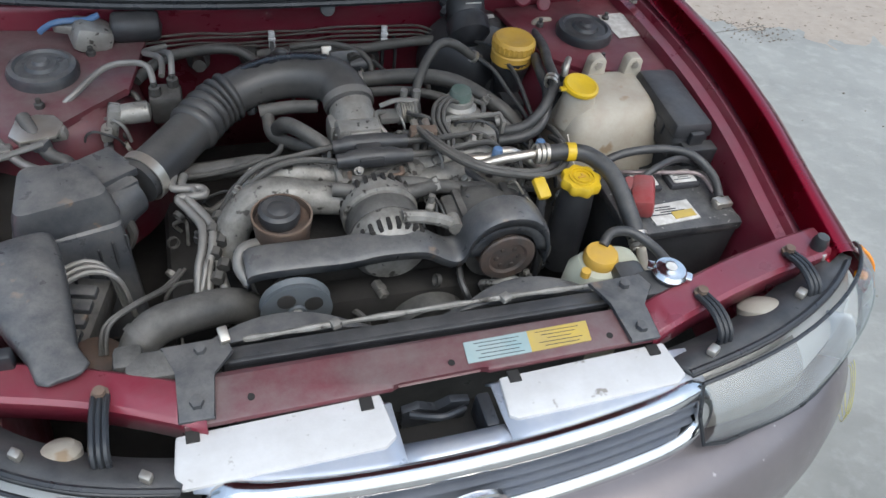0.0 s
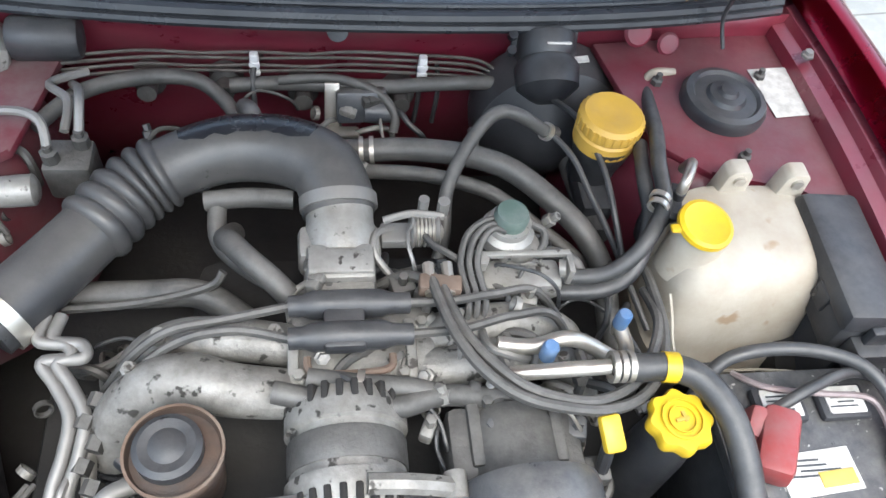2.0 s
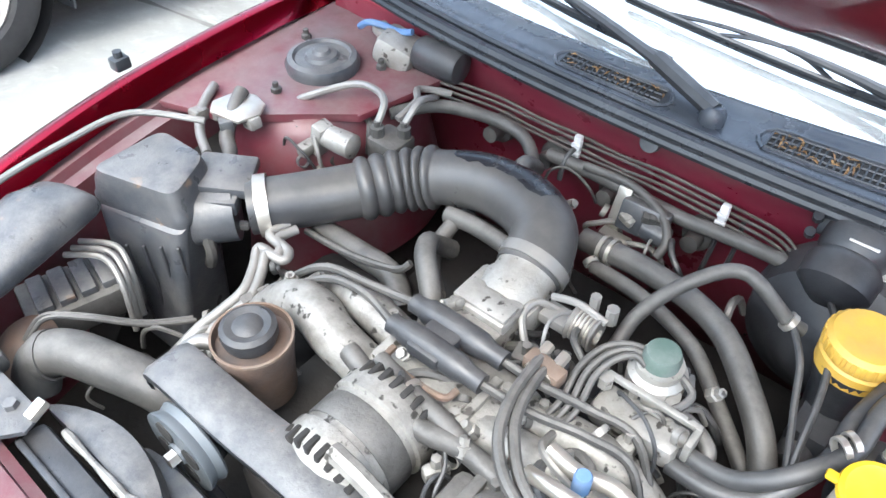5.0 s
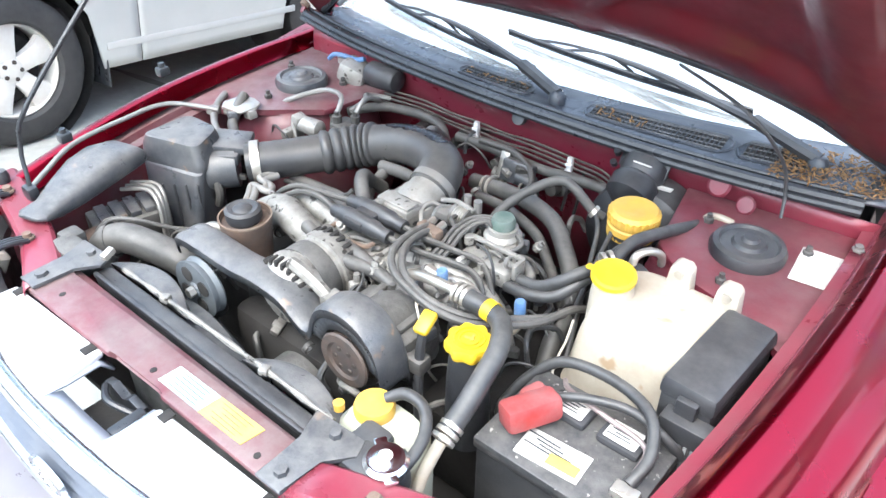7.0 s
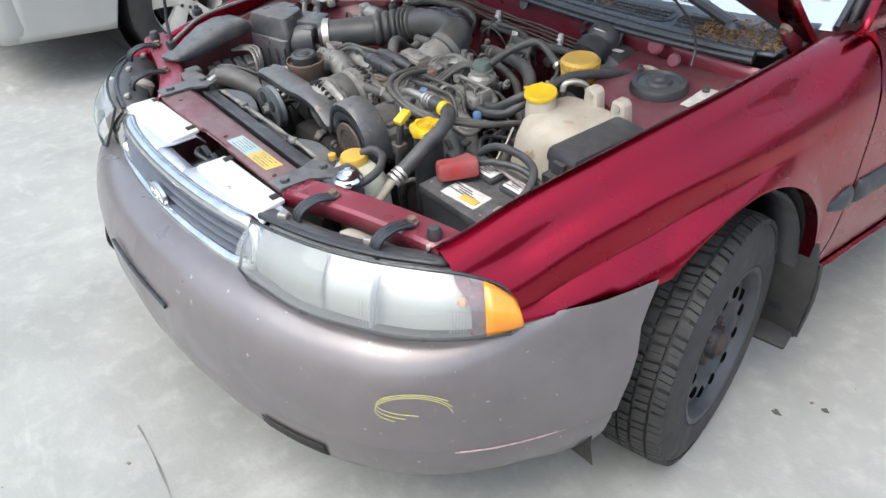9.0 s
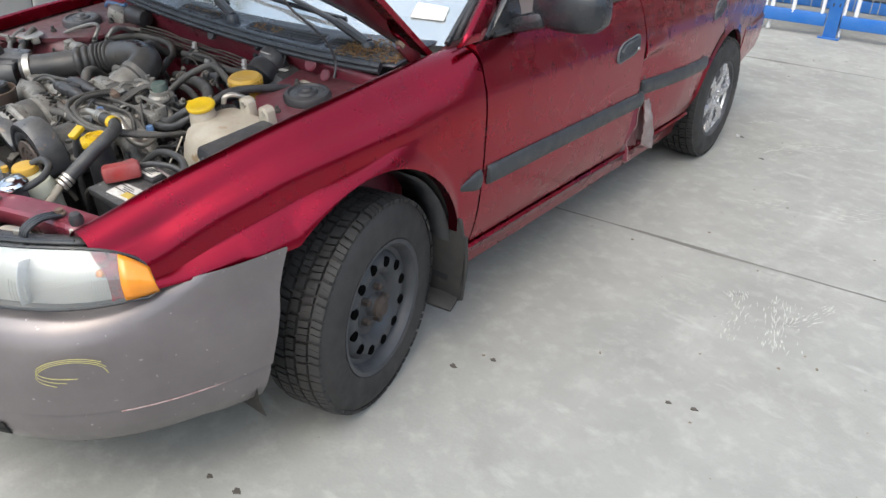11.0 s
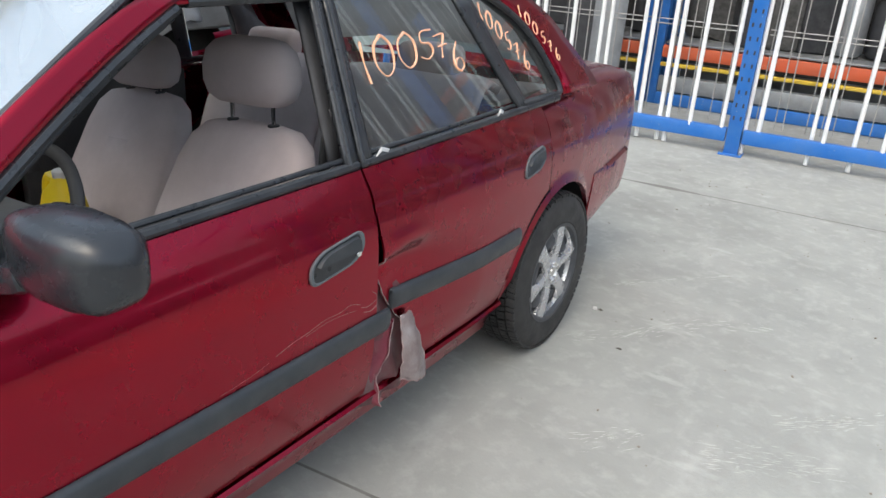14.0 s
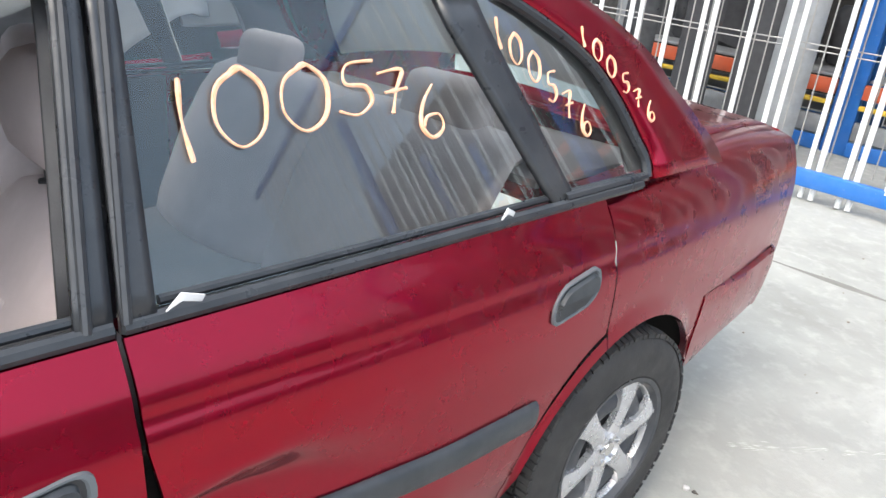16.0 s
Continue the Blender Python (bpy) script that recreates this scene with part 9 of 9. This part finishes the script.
SETTLE[0] = Matrix.Translation((0, 0, -0.032))
seat(0.345, 1.555, 0.015)
SETTLE[0] = Matrix.Translation((0, 0, -0.045))
seat(2 * XC - 0.345, 1.745, 0.052)
SETTLE[0] = Matrix.Identity(4)
rear = part("rear_seat", loft([[(XC + 0.62 * u, 2.34 + dy - 0.075 * k * abs(math.sin(math.pi * u)) ** 0.55, z - 0.03 * (1 - abs(math.sin(math.pi * u)) ** 0.4) * (z > 0.9)) for u in frange(-1, 1, 49)] for z, dy, k in ((0.52, -0.12, 0.8), (0.60, -0.10, 1.0), (0.80, -0.02, 1.0), (0.93, 0.04, 0.9), (0.99, 0.08, 0.6), (1.005, 0.12, 0.2), (0.98, 0.18, 0.0))]), FABRIC, car, "grey velour rear bench", solid=0.03)
part("cushion", block((XC, 2.02, 0.47), (1.24, 0.52, 0.16), 0.05, (5, 0, 0), 3), FABRIC_SIDE, rear)
for x in (0.36, 2 * XC - 0.36):
    part("headrest", block((x, 2.45, 1.035), (0.26, 0.09, 0.14), 0.04, (-12, 0, 0), 3), FABRIC, rear)
dash = part("dashboard", loft([[(XC + (0.70 - 0.03 * k) * u, yy + 0.05 * u * u, z) for u in frange(-1, 1, 17)] for k, (yy, z) in enumerate(((0.42, 0.83), (0.55, 0.875), (0.78, 0.895), (0.92, 0.865), (0.97, 0.80), (0.95, 0.60), (0.85, 0.45)))]), CABIN, car, "grey dashboard", solid=0.01)
part("instrument_hood", block((0.36, 0.86, 0.905), (0.36, 0.16, 0.06), 0.025, (0, 0, 0), 3), CABIN, dash)
sw = part("steering_wheel", moved(join(tube([(0.185 * math.cos(a), 0.185 * math.sin(a), 0) for a in frange(0, 2 * math.pi, 17)], 0.014, 10, 3), lathe([(0.06, -0.02), (0.065, 0.01), (0.04, 0.02), (0, 0.022)], (0, 0, 0), seg=24), block((0.1, 0, 0), (0.16, 0.03, 0.012), 0.004), block((-0.1, 0, 0), (0.16, 0.03, 0.012), 0.004), block((0, -0.1, 0), (0.03, 0.16, 0.012), 0.004)), pose(0.36, 0.97, 0.83, 64, 0, 0)), CABIN_DARK, car, "dark steering wheel")
part("steering_column", tube([(0.36, 1.02, 0.83), (0.36, 0.90, 0.77)], 0.035, 12, 3), CABIN_DARK, car)
part("centre_console", block((XC, 1.15, 0.46), (0.18, 0.80, 0.16), 0.03), CABIN, car)
for s in (0, 1):
    F = mirrored if s else (lambda g: g)
    part("door_lining", F(join(block((0.765, 1.02, 0.64), (0.04, 1.00, 0.58), 0.01), block((0.735, 1.05, 0.70), (0.05, 0.50, 0.06), 0.02))), CABIN_DARK, car)
    part("door_lining", F(block((0.755, 1.95, 0.64), (0.04, 0.72, 0.58), 0.01)), CABIN_DARK, car)
    part("inner_pillar", F(loft([[on_side(B_FRONT(z) + d, z, -0.045) for d in (0.0, 0.03, 0.07)] for z in frange(0.93, 1.30, 6)])), CABIN_DARK, car, solid=0.01)
    part("seat_belt", F(loft([[(min(0.705, cab(1.22 - 0.07 * k) - 0.045) - 0.07 * k / 8, 1.57 + d, 1.22 - 0.07 * k) for d in (-0.022, 0.022)] for k in range(9)])), CABIN_DARK, car, solid=0.002)
    part("belt_anchor", F(block((0.70, 1.560, 1.03), (0.02, 0.03, 0.045), 0.006)), CABIN_DARK, car)
band(lambda z: A_LINE(z) - 0.10, lambda z: A_LINE(z) - 0.01, frange(0.935, 1.30, 8), -0.030, CABIN_DARK, "pillar_lining", "dark inner pillar trim", 0.01)
band(lambda z: C_LINE(z) - 0.02, lambda z: min(2.90, C_LINE(z) + 0.24), frange(0.96, 1.30, 8), -0.030, CABIN, "pillar_lining", "grey inner pillar trim", 0.01)
part("cabin_floor", block((XC, 1.4, 0.30), (1.40, 2.0, 0.03), 0.01), CABIN_DARK, car)
part("cabin_bulkhead", block((XC, 0.46, 0.58), (1.36, 0.02, 0.50), 0.004), CABIN_DARK, car)
rv = part("interior_mirror", block((XC, 0.99, 1.235), (0.22, 0.025, 0.06), 0.015), CABIN_DARK, car)

LEANS[0] = False
# a yellow jug on the passenger seat
jug = thing("jug", "yellow plastic jug with white cap and printed label", "jug")
jx, jy, jz = -0.295, 1.450, 0.36
part("body", join(loft([oval(jx, jy, w, d, jz + z, 28, 0.6) for z, w, d in ((0, 0.075, 0.05), (0.01, 0.082, 0.056), (0.21, 0.082, 0.056), (0.267, 0.066, 0.046), (0.305, 0.030, 0.028), (0.325, 0.022, 0.022))], True, True), tube([(jx - 0.03, jy, jz + 0.305), (jx - 0.065, jy, jz + 0.310), (jx - 0.085, jy, jz + 0.26), (jx - 0.080, jy, jz + 0.17)], 0.016, 10)), YELLOW_JUG, jug, "yellow moulded body")
part("cap", lathe([(0.024, 0), (0.025, 0.02), (0.02, 0.024), (0, 0.024)], (jx, jy, jz + 0.322), seg=20), WHITE, jug, "white screw cap")
part("label", loft([[(x + 0.0015, y, z) for x, y, z in oval(jx, jy, 0.0835, 0.0575, jz + zz, 28, 0.6)[-9:]] + [(x + 0.0015, y, z) for x, y, z in oval(jx, jy, 0.0835, 0.0575, jz + zz, 28, 0.6)[:7]] for zz in (0.03, 0.15)]), LABEL_BLUE, jug, "pale printed label", solid=0.001)
part("label_mark", block((jx + 0.084, jy - 0.01, jz + 0.11), (0.003, 0.06, 0.03), 0.001), RED_PLASTIC, jug)

# ---- writing on the glass ----
DIGITS = {
    "1": [[(0.30, 1.0), (0.22, 0.5), (0.28, 0.0)]],
    "0": [[(0.45, 0.98), (0.12, 0.75), (0.05, 0.30), (0.30, 0.0), (0.62, 0.20), (0.70, 0.70), (0.45, 0.98), (0.30, 0.92)]],
    "5": [[(0.75, 1.0), (0.30, 0.95), (0.22, 0.60), (0.55, 0.52), (0.62, 0.22), (0.35, 0.0), (0.05, 0.10)]],
    "7": [[(0.05, 0.92), (0.60, 0.98), (0.40, 0.50), (0.25, 0.0)], [(0.15, 0.48), (0.65, 0.55)]],
    "6": [[(0.50, 1.0), (0.20, 0.65), (0.08, 0.25), (0.30, 0.0), (0.60, 0.15), (0.55, 0.42), (0.25, 0.40), (0.12, 0.22)]],
}


def written(text, where, widths, heights, r, owner):
    """Strokes of digits laid on a surface: where(s, t) gives the place; widths, heights and feet go by digit."""
    for k, c in enumerate(text):
        s0, w, t0, h = widths[k][0], widths[k][1], heights[k][0], heights[k][1]
        out = []
        for stroke in DIGITS[c]:
            pts = [where(s0 + w * p[0], t0 + h * p[1]) for p in stroke]
            out.append(tube(pts, lambda t: r * (0.85 + 0.3 * math.sin(t * 9 + k)), 6, 5))
        part("digit", join(*out), CHALK, owner, "orange handwritten digit " + c)


def on_rear_glass(s, t):
    return on_side(s, t, 0.001)


written("100576", on_rear_glass, [(1.66, 0.07), (1.715, 0.115), (1.815, 0.115), (1.905, 0.105), (1.985, 0.085), (2.05, 0.085)], [(1.095, 0.095), (1.105, 0.095), (1.115, 0.085), (1.128, 0.070), (1.125, 0.060), (1.085, 0.075)], 0.0035, rear_pane)
written("100576", on_rear_glass, [(2.255, 0.035), (2.285, 0.045), (2.325, 0.045), (2.365, 0.040), (2.405, 0.040), (2.445, 0.045)], [(1.205, 0.050), (1.180, 0.050), (1.150, 0.050), (1.115, 0.050), (1.085, 0.045), (1.050, 0.055)], 0.0030, quarter_pane)
written("100576", lambda s, t: on_side(s, t, 0.016), [(2.470, 0.03), (2.500, 0.04), (2.535, 0.04), (2.575, 0.035), (2.610, 0.035), (2.645, 0.04)], [(1.205, 0.035), (1.180, 0.038), (1.150, 0.038), (1.120, 0.035), (1.092, 0.032), (1.062, 0.038)], 0.0028, car)


def on_screen(s, t):
    p = screen_point(s, t)
    return (p[0], p[1] - 0.002, p[2] + 0.003)


part("scrawl", join(*[tube([on_screen(s, t) for s, t in pts], 0.0019, 6, 5) for pts in (
    [(0.56, 0.64), (0.58, 0.55), (0.64, 0.46), (0.73, 0.39), (0.79, 0.38), (0.82, 0.42), (0.81, 0.51), (0.79, 0.60)],
    [(0.68, 0.46), (0.67, 0.54), (0.70, 0.60)], [(0.51, 0.36), (0.48, 0.51), (0.48, 0.62), (0.49, 0.76)],
    [(0.05, 0.73), (0.04, 0.65), (0.07, 0.57), (0.10, 0.57), (0.12, 0.63), (0.13, 0.65)],
    [(-0.28, 0.62), (-0.22, 0.67), (-0.13, 0.67), (-0.07, 0.65), (-0.01, 0.57), (-0.04, 0.52), (-0.09, 0.49)],
    [(0.18, 0.60), (0.26, 0.47), (0.20, 0.39), (0.08, 0.36)], [(0.32, 0.45), (0.43, 0.47), (0.54, 0.50)])]), CHALK_PALE, screen, "faded orange marker scrawl")
a, b, c, d = [screen_point(u, v) for u, v in ((0.805, 0.190), (0.940, 0.178), (0.950, 0.108), (0.812, 0.112))]
part("paper_sticker", ([(p[0], p[1] - 0.003, p[2] + 0.004) for p in (a, b, c, d)], [(0, 1, 2, 3)]), STICKER, screen, "white paper sticker on the screen", solid=0.001)
# chips and torn bits of the belt moulding
for y, L in ((1.600, 0.05), (2.178, 0.03)):
    part("loose_trim", plate([(y, belt(y) + 0.020), (y + L * 0.4, belt(y) + 0.040), (y + L, belt(y) + 0.030), (y + L * 0.9, belt(y) + 0.022), (y + L * 0.4, belt(y) + 0.030)], "x", cab(belt(y)) + 0.006, cab(belt(y)) + 0.010, 0.0005), WHITE, car, "torn white scrap of trim")

# ---- the silver car beside it ----
DARK_GLASS = material("dark_window_glass", (0.012, 0.014, 0.016), (0.018, 0.020, 0.022), 4.0, 0.08, 0.03, 0.0, GREY_DUST, 0.12, 5.0, 0.0, 200)
silver = thing("car", "silver hatchback parked beside the red car", "car")
SX, SY = -2.53, 0.34


def in_silver(geo):
    return moved(geo, pose(SX, SY, 0, 0, 0, 3.0))


def ss(y, z):
    return 0.02 - 0.10 * max(0, (z - 0.66)) ** 1.2 - 0.05 * max(0, 0.36 - z) + 0.01 * math.sin((z - 0.3) * 4) - 0.10 * max(0, (-0.4 - y)) ** 1.5


def s_low(y):
    if abs(y) < 0.40:
        return max(0.26, 0.325 + 0.39 * math.sqrt(max(0, 1 - (y / 0.40) ** 2)))
    if abs(y - 1.93) < 0.40:
        return max(0.26, 0.325 + 0.39 * math.sqrt(max(0, 1 - ((y - 1.93) / 0.40) ** 2)))
    return 0.26


def s_panel(y0, y1, name):
    ys = sorted(set(frange(y0, y1, 30)))
    g = loft([[(ss(y, z), y, z) for z in frange(0.98 - 0.16 * max(0, 0.6 - y) ** 1.2, s_low(y), 16)] for y in ys])
    return part(name, in_silver(g), SILVER_PAINT, silver, solid=0.006)


s_panel(-0.85, 0.60, "front_fender")
s_panel(0.606, 1.72, "front_door")
s_panel(1.726, 2.30, "quarter_panel")
part("sill_line", in_silver(block((0.022, 1.02, 0.36), (0.012, 1.2, 0.035), 0.005)), SILVER_PAINT, silver)
part("side_moulding", in_silver(tube([(ss(y, 0.56) + 0.004, y, 0.56) for y in frange(0.62, 1.62, 8)], 0.010, 8, 2)), SILVER_PAINT, silver)
for y0, y1, name in ((-0.85, 0.60, "front_fender"), (0.606, 1.72, "front_door"), (1.726, 2.30, "quarter_panel")):
    far = loft([[(-1.70 - ss(y, z), y, z) for z in frange(0.98 - 0.16 * max(0, 0.6 - y) ** 1.2, s_low(y), 16)] for y in frange(y0, y1, 30)])
    part(name, in_silver(far), SILVER_PAINT, silver, solid=0.006)
part("floor_pan", in_silver(block((-0.85, 0.72, 0.40), (1.42, 2.9, 0.26), 0.05)), SHADE_BLACK, silver)


def s_belt(y):
    return 0.98 - 0.16 * max(0, 0.6 - y) ** 1.2


part("hood", in_silver(loft([[(-0.85 + (0.85 + ss(y, s_belt(y)) - 0.006) * u, y, s_belt(y) + 0.004 + 0.055 * (1 - abs(u) ** 2.4)) for u in frange(-1, 1, 17)] for y in frange(-0.86, 0.62, 12)])), SILVER_PAINT, silver, "silver hood", solid=0.006)
part("cabin", in_silver(loft([[(-0.85 + w * u, y0 + (y1 - y0) * v, z) for u, v in ((-1, 0), (1, 0), (1, 1), (-1, 1))] for z, w, y0, y1 in ((0.94, 0.795, 0.58, 2.24), (1.40, 0.60, 1.25, 2.10), (1.44, 0.50, 1.42, 2.02))], True, True)), DARK_GLASS, silver, "dark windows", bevel=0.03)
part("roof", in_silver(loft([[(-0.85 + 0.61 * u, 1.22 + 0.90 * v, 1.425 + 0.045 * (1 - abs(u) ** 2.5) * (1 - abs(2 * v - 1) ** 3)) for u in frange(-1, 1, 15)] for v in frange(0, 1, 9)])), SILVER_PAINT, silver, solid=0.02)
part("belt_line", in_silver(loft([[(-0.85 + s * w, y, z) for s, w, z in ((-1, 0.845, 0.965), (-1, 0.77, 0.985), (1, 0.77, 0.985), (1, 0.845, 0.965))] for y in frange(0.60, 2.30, 6)])), SILVER_PAINT, silver)
for s in (-1, 1):
    part("headlight", in_silver(block((-0.85 + 0.60 * s, -0.925, 0.66), (0.34, 0.07, 0.14), 0.03, seg=3)), LAMP_REFLECTOR, silver)
    part("tail_lamp", in_silver(block((-0.85 + 0.74 * s, 2.325, 0.82), (0.14, 0.06, 0.24), 0.025, seg=3)), RED_PLASTIC, silver)
part("nose_panel", in_silver(block((-0.85, -0.90, 0.66), (1.50, 0.08, 0.24), 0.04, seg=3)), SILVER_PAINT, silver)
part("tail_window", in_silver(loft([[(-0.85 + w * u, y, z) for u in (-1, 0, 1)] for z, w, y in ((0.98, 0.66, 2.285), (1.38, 0.52, 2.155))])), DARK_GLASS, silver, solid=0.01)
for y0, y1 in ((0.60, 1.27), (1.70, 1.72), (2.22, 2.09)):
    for s in (-1, 1):
        part("pillar", in_silver(tube([(-0.85 + 0.79 * s, y0, 0.93), (-0.85 + 0.60 * s, y1, 1.43)], 0.035, 8, 3)), SILVER_PAINT, silver)
part("tailgate", in_silver(block((-0.85, 2.27, 0.73), (1.56, 0.10, 0.50), 0.04)), SILVER_PAINT, silver)
part("rear_bumper", in_silver(block((-0.85, 2.31, 0.42), (1.66, 0.16, 0.24), 0.06, seg=4)), SILVER_PAINT, silver)
part("front_bumper", in_silver(block((-0.85, -0.86, 0.45), (1.70, 0.22, 0.42), 0.09, seg=4)), SILVER_PAINT, silver)
for yc, xc, turned in ((0.0, -0.085, 0), (1.93, -0.085, 0), (0.0, -1.615, 180), (1.93, -1.615, 180)):
    m = pose(SX, SY, 0, 0, 0, 3.0) @ pose(xc, yc, 0.325, 0, 0, turned)
    w = part("wheel", moved(lathe([(0.205, 0.07), (0.195, 0.075), (0.186, 0.05), (0.18, -0.05)], (0, 0, 0), (1, 0, 0), 40, caps=False), m), ALLOY, silver, "silver five-spoke alloy wheel")
    part("tyre", moved(tyre_geo(0.325, 0.20, 0.20), m), TYRE, w)
    spokes = [lathe([(0.055, 0.030), (0.052, 0.062), (0.03, 0.068), (0, 0.066)], (0, 0, 0), (1, 0, 0), 24)]
    for k in range(5):
        a0 = 2 * math.pi * k / 5 + 0.4
        rows = []
        for t in frange(0, 1, 6):
            rad, half = 0.045 + 0.150 * t, 0.040 - 0.004 * t + 0.042 * t * t
            rows.append([(0.060 + 0.010 * math.sin(t * 3) + dx, rad * math.cos(a0) - s * half * math.sin(a0), rad * math.sin(a0) + s * half * math.cos(a0)) for s, dx in ((-1, -0.03), (-0.9, -0.006), (-0.3, 0.002), (0.3, 0.002), (0.9, -0.006), (1, -0.03))])
        spokes.append(loft(rows))
    part("spokes", moved(join(*spokes), m), ALLOY, w)
    part("wheel_nuts", moved(join(*[lathe([(0.010, 0.055), (0.010, 0.070), (0, 0.072)], (0, 0.038 * math.cos(a), 0.038 * math.sin(a)), (1, 0, 0), 6) for a in frange(0, 5.03, 5)]), m), HUB_RUST, w)
    part("brake", moved(lathe([(0.15, -0.02), (0.15, 0.0), (0.0, 0.005)], (0, 0, 0), (1, 0, 0), 32), m), SHADE_BLACK, w)
    part("wheel_housing", moved(lathe([(0.385, 0.05), (0.385, -0.25), (0.02, -0.26)], (0, 0, 0), (1, 0, 0), 32, caps=False), m), SHADE_BLACK, silver)
part("mud_flap", in_silver(block((-0.06, 0.415, 0.28), (0.16, 0.012, 0.22), 0.004)), SEAL, silver, "dark mud flap")
